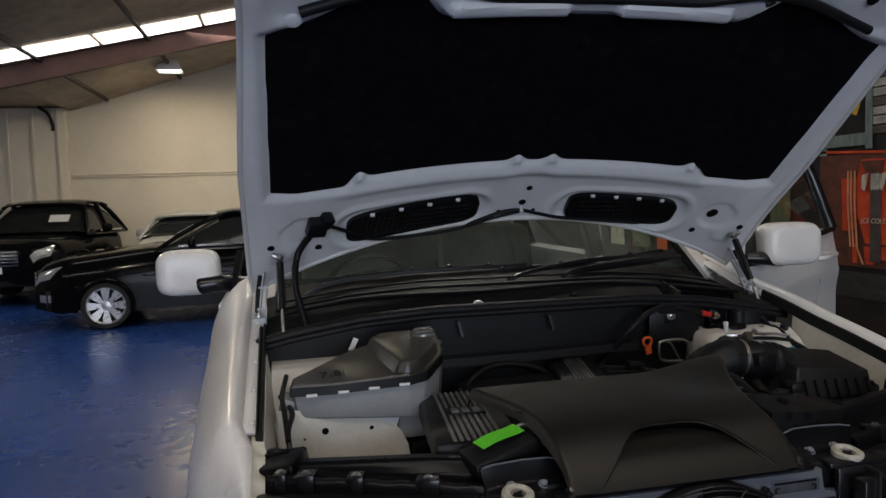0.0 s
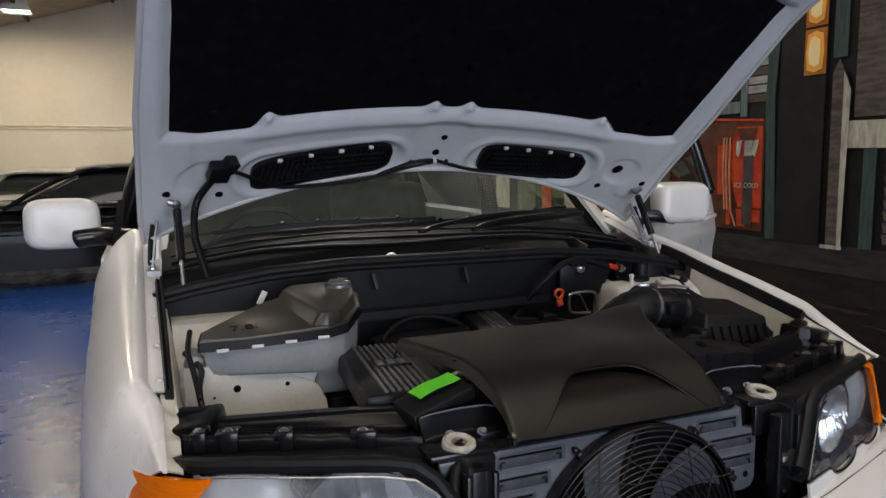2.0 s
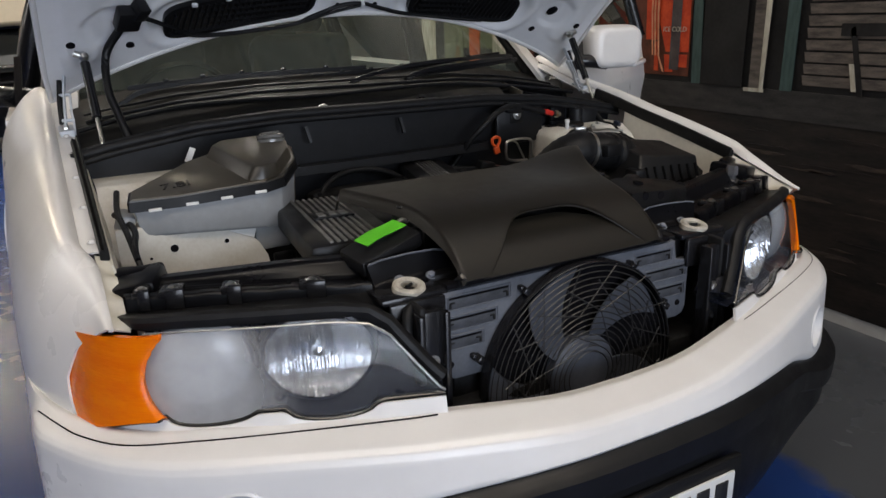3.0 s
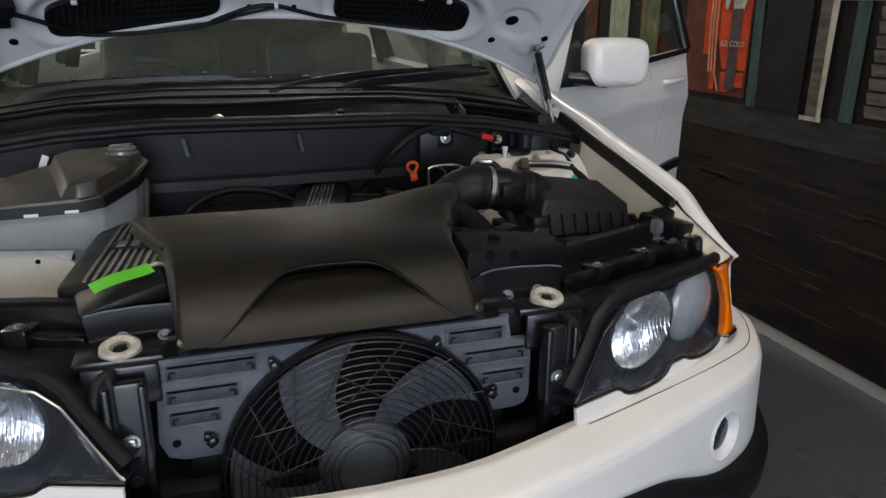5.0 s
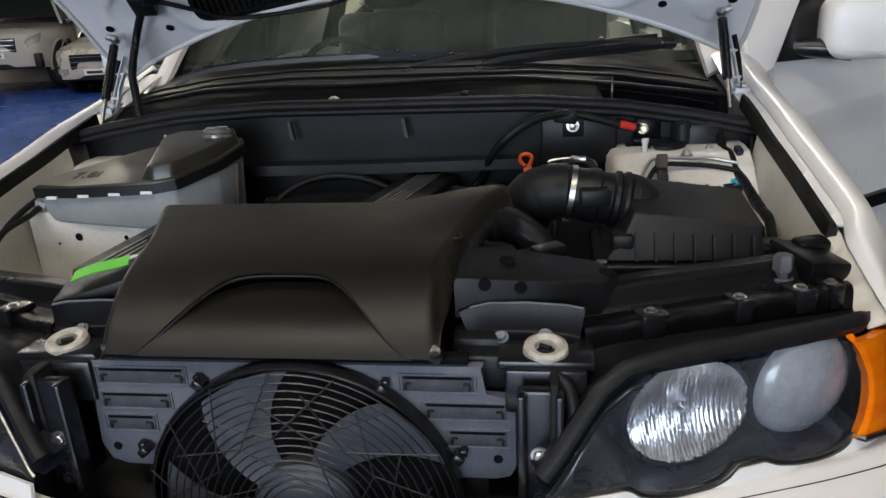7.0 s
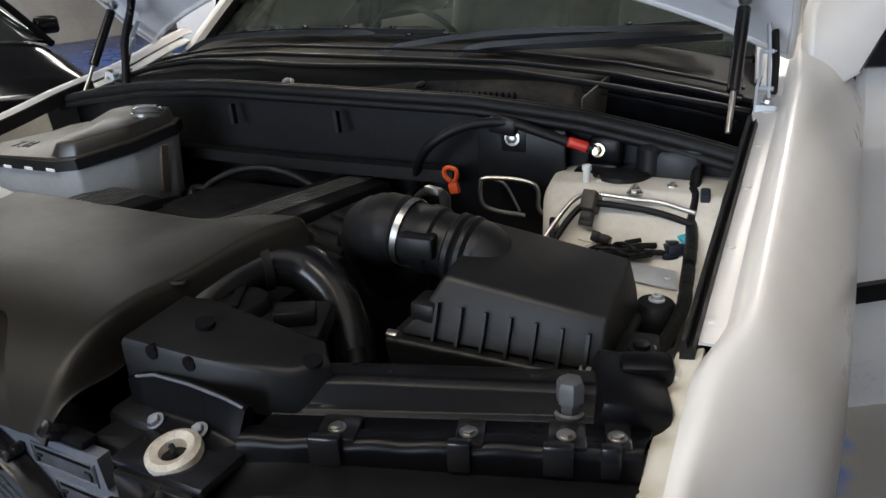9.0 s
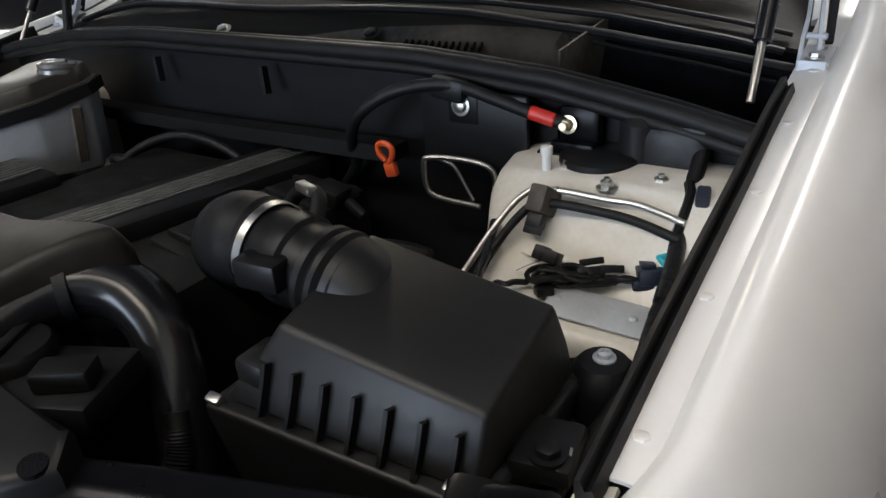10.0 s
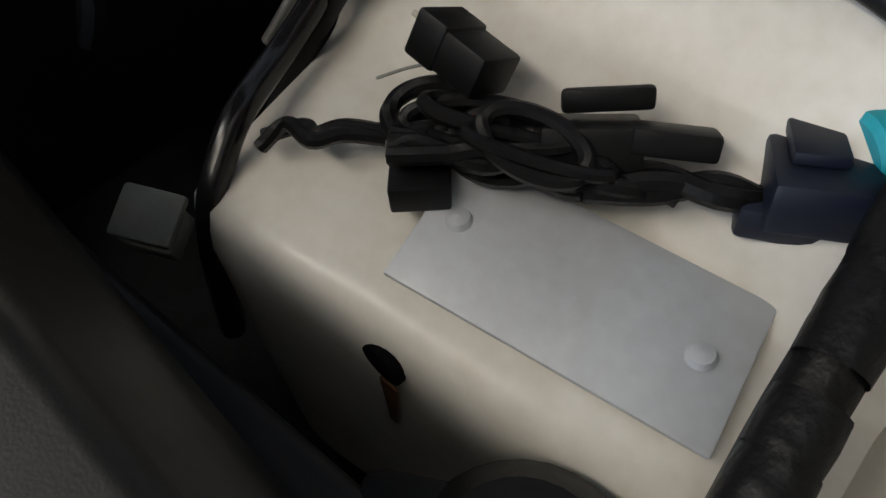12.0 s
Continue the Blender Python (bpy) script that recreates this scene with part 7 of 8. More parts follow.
for k in range(7):
    t = k / 6 + 0.05 * math.sin(k * 2.3)
    piece("tape_turn", lambda bm: lathe(bm, [(0.0088, -0.007), (0.0092, 0.0), (0.0088, 0.008)], axis((0.710 + 0.010 * t, 0.585 - 0.092 * t, 0.990 - 0.028 * t), (0.724, 0.42, 0.94)), 16), M["tape"])
piece("pipe_drop", lambda bm: tube(bm, [(0.500, 0.615, 0.995), (0.514, 0.572, 0.980), (0.519, 0.548, 0.972), (0.530, 0.522, 0.971), (0.535, 0.507, 0.963), (0.538, 0.496, 0.952), (0.537, 0.489, 0.930), (0.531, 0.482, 0.88)], 0.0052, 10), M["gloss"], None, "glossy black pipe down the tower")
piece("tower_clip", lambda bm: (box(bm, (0.496, 0.484, 0.924), (0.026, 0.022, 0.005), turn(20, 10, 30), 0.002), box(bm, (0.496, 0.484, 0.915), (0.023, 0.019, 0.012), turn(20, 10, 30), 0.002)), M["greyclip"], None, "small grey plastic clip")
mount = piece("rubber_mount", lambda bm: (lathe(bm, [(0.0, 0.03), (0.022, 0.028), (0.03, 0.018), (0.032, 0.0), (0.028, -0.03)], Matrix.Translation((0.687, 0.478, 0.925)), 28), box(bm, (0.668, 0.468, 0.935), (0.05, 0.04, 0.02), turn(0, 0, 30), 0.006)), M["rubber"], None, "black rubber mount with a pale bolt")
piece("bolt", lambda bm: lathe(bm, [(0.0105, 0.0), (0.0105, 0.003), (0.007, 0.004), (0.0065, 0.008), (0.004, 0.009), (0.0035, 0.006), (0, 0.006)], Matrix.Translation((0.687, 0.480, 0.953)), 20), M["alu"], mount)
piece("tower_bracket", lambda bm: (box(bm, (0.69, 0.36, 0.945), (0.05, 0.06, 0.02), turn(0, 0, 10), 0.006), bolt(bm, (0.697, 0.345, 0.956), (0, 0, 1), 0.010, 0.008)), M["plastic"])
piece("side_bolt", lambda bm: (bolt(bm, (0.709, 0.357, 0.947), (-1, -0.3, 0.3), 0.006, 0.008)), M["steel"], None, "zinc bolt on the inner wing")

for k in range(6):
    r9 = random.Random(120 + k)
    cx, rx, ry, tilt = 0.612 + r9.uniform(-0.014, 0.016), r9.uniform(0.012, 0.024), r9.uniform(0.004, 0.008), r9.uniform(0.15, 0.45)
    piece("loom_wire", lambda bm: tube(bm, [V(cx + rx * math.cos(a), 0.557 + ry * math.sin(a) + tilt * rx * math.cos(a), 0.980 + 0.0016 * k + 0.004 * math.sin(a + k) + 0.35 * ry * math.sin(a)) for a in [0.5 * j for j in range(14)]], r9.uniform(0.0018, 0.0028), 8, 4), M["plastic"] if k % 2 else M["tape"], loom)

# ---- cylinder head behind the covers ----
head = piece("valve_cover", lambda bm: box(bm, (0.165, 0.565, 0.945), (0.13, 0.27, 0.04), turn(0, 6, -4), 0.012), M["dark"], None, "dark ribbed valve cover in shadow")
for k in range(5):
    piece("cover_rib", lambda bm: box(bm, (0.168 + 0.004 * k, 0.455 + 0.052 * k, 0.967), (0.105, 0.010, 0.012), turn(0, 6, -4), 0.003), M["dark"], head)
for k in range(3):
    piece("coil_plug", lambda bm: (box(bm, (0.225, 0.475 + 0.085 * k, 0.972), (0.045, 0.034, 0.026), turn(0, 12, -4), 0.005), cyl(bm, (0.25, 0.475 + 0.085 * k, 0.965), (0.275, 0.478 + 0.085 * k, 0.945), 0.008, bev=0.002)), M["plastic"], head, "black plug connector")

# ---- air filter box and intake ----
def loft(bm, rings):
    vs = [[bm.verts.new(p) for p in r] for r in rings]
    for a, b in zip(vs, vs[1:]):
        for i in range(len(a)):
            j = (i + 1) % len(a)
            bm.faces.new((a[i], a[j], b[j], b[i]))
    bm.faces.new(vs[0][::-1])
    bm.faces.new(vs[-1])
    bmesh.ops.bevel(bm, geom=[e for e in bm.edges if e.is_valid], offset=0.006, segments=3, profile=0.5, affect="EDGES", clamp_overlap=True)


def quad(x0, x1, y0, y1, z0, z1=None, skew=0.0):
    z1 = z0 if z1 is None else z1
    return [V(x0, y0, z0), V(x1, y0 + skew, z1), V(x1, y1 + skew, z1), V(x0, y1, z0)]


airbox = piece("air_filter_box", lambda bm: loft(bm, [[V(0.418, 0.272, 0.953), V(0.668, 0.290, 0.946), V(0.672, 0.452, 0.950), V(0.420, 0.462, 0.956)], [V(0.446, 0.287, 0.984), V(0.666, 0.304, 0.968), V(0.668, 0.447, 0.985), V(0.450, 0.460, 1.0)], [V(0.467, 0.309, 1.024), V(0.666, 0.314, 1.001), V(0.659, 0.439, 1.026), V(0.466, 0.440, 1.052)]]), M["boxblack"], None, "black moulded air filter box with ribbed front")
piece("box_base", lambda bm: loft(bm, [quad(0.42, 0.65, 0.28, 0.42, 0.80), quad(0.405, 0.676, 0.262, 0.452, 0.94, 0.934, 0.018), quad(0.405, 0.676, 0.262, 0.452, 0.951, 0.944, 0.018)]), M["boxblack"], airbox)
for k in range(7):
    x = 0.468 + 0.030 * k
    dy, dz = 0.07 * (x - 0.42), -0.06 * (x - 0.42)
    piece("box_rib", lambda bm: sweep(bm, [(x, 0.268 + dy, 0.957 + dz), (x, 0.280 + dy, 0.984 + dz), (x, 0.286 + dy, 1.000 + dz)], [(-0.002, -0.004), (0.002, -0.004), (0.002, 0.004), (-0.002, 0.004)], up=(0, -1, 0.5)), M["plastic"], airbox)
for x, y, z in ((0.414, 0.270, 0.951), (0.650, 0.288, 0.946)):
    piece("box_clip", lambda bm: box(bm, (x, y, z), (0.016, 0.010, 0.014), turn(20, 0, 0), 0.002), M["steel"], airbox, "zinc spring clip")
piece("box_boss", lambda bm: box(bm, (0.448, 0.305, 0.980), (0.034, 0.045, 0.028), None, 0.006), M["boxblack"], airbox)
# sensor tube with ribs, steel band and elbow
E0, E1 = V(0.353, 0.400, 1.037), V(0.488, 0.397, 1.014)
mm_ = axis(E0, E1)
intake = piece("air_meter", lambda bm: lathe(bm, [(0.043, 0.0), (0.044, 0.04), (0.047, 0.045), (0.047, 0.062), (0.043, 0.066), (0.043, 0.085), (0.048, 0.089), (0.048, 0.096), (0.044, 0.10), (0.049, 0.106), (0.049, 0.112), (0.044, 0.117), (0.045, 0.128)], mm_, 36), M["plastic"], None, "black ribbed air meter tube")
piece("box_collar", lambda bm: sweep(bm, spline([(0.466, 0.398, 1.018), (0.478, 0.398, 1.014), (0.500, 0.394, 0.996), (0.530, 0.388, 0.960)], 5), lambda t: ring_section(0.0465 - 0.016 * t * t, 32)), M["boxblack"], airbox, "collar running into the box")
piece("sensor", lambda bm: box(bm, mm_ @ V(-0.045, 0.01, 0.055), (0.05, 0.03, 0.03), turn(0, 0, 6), 0.005), M["plastic"], intake)
piece("hose_clamp", lambda bm: (lathe(bm, [(0.0455, -0.0045), (0.047, -0.0045), (0.047, 0.0045), (0.0455, 0.0045)], mm_ @ Matrix.Translation((0, 0, 0.018)), 40), box(bm, mm_ @ V(0.01, -0.05, 0.018), (0.014, 0.016, 0.012), None, 0.002)), M["steel"], intake, "bright steel hose clamp")
piece("elbow", lambda bm: sweep(bm, spline([(0.372, 0.400, 1.035), (0.340, 0.400, 1.036), (0.305, 0.416, 1.016), (0.288, 0.45, 0.975), (0.286, 0.48, 0.92)], 7), lambda t: ring_section(0.045 + 0.004 * math.sin(t * 3.1) + 0.0012 * math.sin(t * 70), 28)), M["rubber"], intake, "black rubber intake elbow")
piece("vent_hose", lambda bm: tube(bm, [(0.345, 0.445, 1.045), (0.365, 0.455, 1.070), (0.40, 0.445, 1.075), (0.415, 0.42, 1.058)], 0.008, 12), M["rubber"], intake, "small black breather hose")
piece("strap_end", lambda bm: box(bm, (0.385, 0.445, 1.081), (0.03, 0.012, 0.010), turn(0, 0, -20), 0.003), M["steel"], intake)
piece("air_duct", lambda bm: sweep(bm, spline([(0.196, 0.150, 0.975), (0.200, 0.205, 1.000), (0.214, 0.250, 1.014), (0.236, 0.281, 1.017), (0.266, 0.300, 1.006), (0.300, 0.301, 0.984), (0.330, 0.290, 0.950), (0.353, 0.270, 0.905), (0.366, 0.256, 0.86)], 7), lambda t: ring_section(0.036 - 0.008 * t, 24)), M["gloss"], None, "satin black curved air duct")
piece("duct_band", lambda bm: sweep(bm, spline([(0.222, 0.264, 1.0165), (0.229, 0.273, 1.017)], 2), ring_section(0.0365, 24)), M["rubber"])
piece("oil_cap", lambda bm: (lathe(bm, [(0.0, 0.012), (0.034, 0.010), (0.038, 0.004), (0.038, -0.01)], Matrix.Translation((0.247, 0.193, 0.995)), 28), box(bm, (0.247, 0.193, 1.008), (0.012, 0.06, 0.006), turn(0, 0, 30), 0.002)), M["plastic"], None, "round black oil filler cap")
piece("fuse_block", lambda bm: (box(bm, (0.330, 0.195, 1.000), (0.05, 0.030, 0.02), turn(0, 0, 34), 0.004), box(bm, (0.31, 0.20, 0.975), (0.10, 0.09, 0.03), turn(0, 0, 24), 0.006)), M["plastic"], None, "small black connector block")
piece("ribbed_hose", lambda bm: sweep(bm, spline([(0.362, 0.262, 0.925), (0.372, 0.250, 0.90), (0.378, 0.235, 0.88), (0.38, 0.22, 0.85)], 16), lambda t: ring_section(0.013 + 0.0025 * math.sin(t * 150), 12)), M["rubber"], None, "black corrugated hose")
side_cover = piece("side_cover", lambda bm: prism(bm, [(0.206, 0.056), (0.31, 0.066), (0.40, 0.095), (0.425, 0.13), (0.40, 0.158), (0.33, 0.150), (0.245, 0.150), (0.208, 0.15)], lambda a, b, h: V(a, b, 0.957 + 0.10 * (b - 0.05) - 0.17 * max(0.0, a - 0.26) + h), 0.058, 0.008), M["plastic"], None, "matte black side cover plate")
for x, y in ((0.246, 0.0600), (0.293, 0.0645)):
    piece("cover_nub", lambda bm: cyl(bm, (x, y - 0.0015, 1.003 - 0.17 * max(0.0, x - 0.26)), (x, y + 0.008, 1.003 - 0.17 * max(0.0, x - 0.26)), 0.0085, bev=0.0006), M["felt"], side_cover)
for x, y, z in ((0.274, 0.112, 1.0188), (0.408, 0.122, 0.9970)):
    piece("cover_hole", lambda bm: lathe(bm, [(0.011, -0.003), (0.0105, 0.0008), (0, 0.0008)], Matrix.Translation((x, y, z)) @ turn(5.7, 9.6 if x > 0.26 else 0, 0).to_4x4(), 16), M["felt"], side_cover)

# ---- bulkhead, its seal and fittings ----
seal_z = lambda x: lerp([(-0.78, 1.088), (-0.68, 1.108), (-0.5, 1.132), (-0.3, 1.142), (0.3, 1.138), (0.5, 1.122), (0.65, 1.098), (0.78, 1.072)], x)
piece("bulkhead", lambda bm: surf(bm, lambda u, v: V(-0.76 + 1.52 * u, 0.775 - 0.035 * v + 0.02 * math.sin(v * 3.1), seal_z(-0.76 + 1.52 * u) - 0.012 - 0.45 * v), 60, 16, 0.006), M["firewall"], None, "dark moulded bulkhead panel")
piece("bulkhead_ledge", lambda bm: sweep(bm, [(-0.5, 0.735, 1.006), (-0.1, 0.735, 1.006), (0.28, 0.735, 1.012)], [(-0.02, -0.012), (0.02, -0.012), (0.018, 0.01), (-0.018, 0.01)]), M["plastic"])
for dz, r, dy in ((0.0, 0.012, 0.0), (0.003, 0.009, 0.016), (-0.014, 0.008, -0.006)):
    piece("bulkhead_seal", lambda bm: sweep(bm, [(x, 0.762 + dy - 0.02 * (x / 0.78) ** 4, seal_z(x) + dz) for x in [-0.77 + 0.0385 * k for k in range(41)]], ring_section(r, 10)), M["rubber"], None, "black double-lipped rubber seal")
for x in (-0.24, 0.02):
    piece("bulkhead_rib", lambda bm: sweep(bm, [(x, 0.745, 1.11), (x + 0.008, 0.738, 1.07)], [(-0.004, -0.006), (0.004, -0.006), (0.004, 0.006), (-0.004, 0.006)], up=(0, -1, 0)), M["firewall"])
piece("bulkhead_plate", lambda bm: box(bm, (0.40, 0.742, 1.055), (0.16, 0.012, 0.10), None, 0.006), M["firewall"])
piece("bulkhead_plate", lambda bm: box(bm, (0.655, 0.745, 1.045), (0.08, 0.02, 0.08), None, 0.012), M["firewall"])
piece("bulkhead_boss", lambda bm: cyl(bm, (0.615, 0.752, 1.035), (0.615, 0.752, 1.092), 0.022, bev=0.008), M["firewall"], None, "rounded boss pressed into the bulkhead")
piece("gland", lambda bm: box(bm, (0.672, 0.744, 1.068), (0.046, 0.010, 0.040), None, 0.004), M["firewall"], None, "small dark cover plate")
lead = piece("battery_lead", lambda bm: tube(bm, [(0.085, 0.74, 0.86), (0.12, 0.745, 0.90), (0.168, 0.748, 0.95), (0.195, 0.738, 0.985), (0.203, 0.724, 1.008), (0.222, 0.704, 1.042), (0.252, 0.692, 1.075), (0.295, 0.70, 1.102), (0.34, 0.718, 1.113), (0.385, 0.73, 1.113), (0.44, 0.732, 1.100), (0.50, 0.738, 1.082), (0.53, 0.742, 1.077)], 0.0085, 12), M["rubber"], None, "thick black battery lead")
piece("lead_sleeve", lambda bm: cyl(bm, (0.484, 0.735, 1.088), (0.517, 0.739, 1.079), 0.0088, bev=0.002), M["red"], lead, "red insulating sleeve")
piece("lead_clip", lambda bm: (box(bm, (0.372, 0.732, 1.108), (0.05, 0.022, 0.03), turn(0, 8, 0), 0.006), box(bm, (0.388, 0.738, 1.085), (0.045, 0.008, 0.045), None, 0.003)), M["plastic"], lead)
piece("bolt", lambda bm: bolt(bm, (0.387, 0.733, 1.087), (0, -1, 0.1), 0.009, 0.007), M["steel"], lead)
post = piece("jump_post", lambda bm: (box(bm, (0.543, 0.750, 1.072), (0.054, 0.012, 0.052), None, 0.010), box(bm, (0.535, 0.738, 1.036), (0.075, 0.03, 0.018), None, 0.004), box(bm, (0.54, 0.738, 1.05), (0.055, 0.014, 0.012), None, 0.003)), M["satin"], None, "black jump-start terminal block")
piece("post_nut", lambda bm: (bolt(bm, (0.533, 0.740, 1.076), (0, -1, 0.15), 0.0075, 0.009), cyl(bm, (0.533, 0.735, 1.076), (0.533, 0.722, 1.078), 0.005, seg=10)), M["brass"], post, "bright terminal nut")
piece("dipstick_handle", lambda bm: (tube(bm, [(0.286, 0.693, 1.012), (0.277, 0.692, 1.022), (0.278, 0.691, 1.034), (0.290, 0.69, 1.038), (0.300, 0.691, 1.032), (0.299, 0.692, 1.020), (0.292, 0.693, 1.010)], 0.0042, 8), box(bm, (0.293, 0.695, 1.000), (0.018, 0.010, 0.020), turn(0, -14, 0), 0.002)), M["orange"], None, "orange dipstick handle")
piece("wire_loop", lambda bm: (tube(bm, [(0.415, 0.722, 0.955), (0.36, 0.716, 0.960), (0.338, 0.713, 0.972), (0.336, 0.712, 1.008), (0.345, 0.713, 1.018), (0.39, 0.718, 1.020), (0.425, 0.724, 1.014), (0.436, 0.727, 1.000), (0.437, 0.727, 0.972), (0.445, 0.728, 0.960)], 0.0040, 9, 5), tube(bm, [(0.36, 0.715, 1.017), (0.378, 0.72, 1.008), (0.392, 0.722, 0.985), (0.405, 0.722, 0.962)], 0.0028, 8)), M["steel"], None, "bright bent wire loop")
piece("cross_hose", lambda bm: tube(bm, [(-0.28, 0.60, 0.90), (-0.24, 0.65, 0.965), (-0.16, 0.69, 0.995), (-0.06, 0.70, 0.985), (0.02, 0.70, 0.94), (0.06, 0.69, 0.87)], 0.0075, 10), M["rubber"], None, "black hose along the bulkhead")
for k in range(7):
    r7 = random.Random(40 + k)
    x0, y0 = r7.uniform(-0.25, 0.42), r7.uniform(0.45, 0.66)
    piece("hose", lambda bm: tube(bm, [(x0, y0, 0.90), (x0 + r7.uniform(-0.06, 0.06), y0 + 0.03, 0.955), (x0 + r7.uniform(-0.1, 0.1), y0 + 0.06, 0.945), (x0 + r7.uniform(-0.12, 0.12), y0 + 0.10, 0.90)], r7.uniform(0.005, 0.011), 8), M["rubber"], None, "black engine hose in shadow")

# ---- scuttle, wipers, windscreen ----
def scuttle(u, v):
    x = -0.76 + 1.52 * u
    y = 0.79 + 0.33 * v + 0.06 * (x / 0.76) ** 2 * v
    z = seal_z(x) - 0.008 + 0.028 * smooth(0.15, 0.5, v) + 0.055 * v * v - 0.03 * smooth(0.0, 0.1, v) * smooth(0.30, 0.18, v)
    z -= 0.10 * smooth(0.44, 0.50, x) * smooth(0.12, 0.2, v) * smooth(0.52, 0.4, v)
    return V(x, y, z)


sc = piece("scuttle_panel", lambda bm: surf(bm, scuttle, 80, 40, 0.005), M["dusty"], None, "dusty black plastic panel below the windscreen")
piece("scuttle_seal", lambda bm: sweep(bm, [(x, 0.905 + 0.03 * (x / 0.76) ** 2, seal_z(x) + 0.030 + 0.004 * math.sin(x * 9)) for x in [-0.74 + 0.037 * k for k in range(41)]], ring_section(0.011, 10, 0.55)), M["rubber"], sc, "black rubber roll along the panel")
piece("dusty_channel", lambda bm: surf(bm, lambda u, v: scuttle(0.16 + 0.28 * u, 0.10 + 0.10 * v) + V(0, 0, 0.004), 40, 6, 0.002), M["dust"], sc, "dust-coated channel behind the seal")
piece("dusty_channel", lambda bm: surf(bm, lambda u, v: scuttle(0.44 + 0.37 * u, 0.12 + (0.10 + 0.16 * u) * v) + V(0, 0, 0.004), 40, 10, 0.002), M["dust"], sc, "dusty brown cabin filter cover")
# black sheet just above the panel, painting the shade of the recess
piece("recess_shade", lambda bm: surf(bm, lambda u, v: scuttle(0.822 + 0.163 * u, 0.12 + 0.42 * v) + V(0, 0, 0.004), 20, 14, 0.002), M["felt"], sc, "black sheet laid over the corner recess as its shade")
piece("recess_wall", lambda bm: surf(bm, lambda u, v: V(0.478 + 0.012 * u, 0.835 + 0.13 * u, 1.045 + (0.095 + 0.02 * u) * v), 6, 6, 0.004), M["dust"], sc, "upright dusty end wall of the cover")
for dy, dz, r in ((0.075, 0.044, 0.008), (0.125, 0.056, 0.006), (0.045, 0.012, 0.005)):
    piece("scuttle_lip", lambda bm: sweep(bm, [(x, 0.862 + dy + 0.045 * (x / 0.76) ** 2, seal_z(x) + dz - 0.006 * (x / 0.76) ** 2) for x in [-0.72 + 0.036 * k for k in range(41)]], ring_section(r, 8, 0.6)), M["rubber"], sc)
for k in range(12):
    piece("scuttle_slot", lambda bm: box(bm, (0.205 + 0.012 * k, 0.872, 1.131), (0.004, 0.03, 0.006), turn(10, 0, 20), 0.001), M["felt"], sc)
for x, y in ((-0.158, 0.832), (0.146, 0.862)):
    piece("bolt", lambda bm: bolt(bm, (x, y, 1.142), (0, -0.5, 1), 0.010, 0.007), M["steel"] if x < 0 else M["dark"], sc)
screen_pt = lambda u, v: V((0.735 - 0.13 * v) * (2 * u - 1), 1.095 + 0.72 * v + 0.13 * (2 * u - 1) ** 2 * (1 - 0.3 * v), 1.185 + 0.44 * v - 0.02 * (2 * u - 1) ** 2 + 0.03 * math.sin(v * 3.1))
ws = piece("windscreen", lambda bm: surf(bm, screen_pt, 30, 20), M["screen"], None, "windscreen glass with a slight green tint")
ws.visible_shadow = False
piece("screen_band", lambda bm: surf(bm, lambda u, v: screen_pt(u, 0.05 * v) - V(0, 0, 0.004), 30, 2, 0.002), M["felt"], ws, "black printed edge band")
for pts, pts2 in (([(-0.02, 0.985, 1.185), (0.05, 1.0, 1.205), (0.25, 1.06, 1.225), (0.5, 1.12, 1.228), (0.66, 1.17, 1.225)], [(-0.10, 1.09, 1.205), (0.2, 1.10, 1.215), (0.62, 1.19, 1.235)]), ([(-0.64, 1.03, 1.165), (-0.56, 1.05, 1.2), (-0.36, 1.08, 1.215), (-0.1, 1.10, 1.218)], [(-0.60, 1.12, 1.205), (-0.3, 1.10, 1.222), (0.08, 1.10, 1.222)]), ([(0.16, 0.99, 1.185), (0.22, 1.0, 1.205), (0.4, 1.05, 1.215), (0.62, 1.12, 1.222)], [(0.2, 1.02, 1.20), (0.4, 1.06, 1.205), (0.66, 1.14, 1.215)])):
    w = piece("wiper", lambda bm: sweep(bm, spline(pts, 6), lambda t: [(-0.009 + 0.004 * t, -0.005), (0.009 - 0.004 * t, -0.005), (0.006 - 0.003 * t, 0.006), (-0.006 + 0.003 * t, 0.006)]), M["gloss"], None, "black wiper arm and blade")
    piece("wiper_blade", lambda bm: sweep(bm, spline(pts2, 6), [(-0.003, -0.009), (0.003, -0.009), (0.004, 0.004), (-0.004, 0.004)]), M["plastic"], w)
    for q in range(5):
        a = spline(pts2, 6)[2 + 2 * q]
        piece("blade_claw", lambda bm: box(bm, a + V(0, -0.002, 0.007), (0.014, 0.010, 0.006), None, 0.002), M["gloss"], w)

# ---- cabin and body behind the screen ----
piece("dashboard", lambda bm: surf(bm, lambda u, v: V(0.70 * (2 * u - 1), 1.16 + 0.50 * v + 0.12 * (2 * u - 1) ** 2, 1.10 + 0.06 * math.sin(v * 2.4) + 0.03 * smooth(-0.6, -0.3, 1.4 * u - 0.7) * smooth(-0.05, -0.25, 1.4 * u - 0.7) * smooth(0.4, 0.9, v) - 0.4 * smooth(0.9, 1.0, v)), 40, 24, 0.006), M["matte"], None, "dark dashboard")
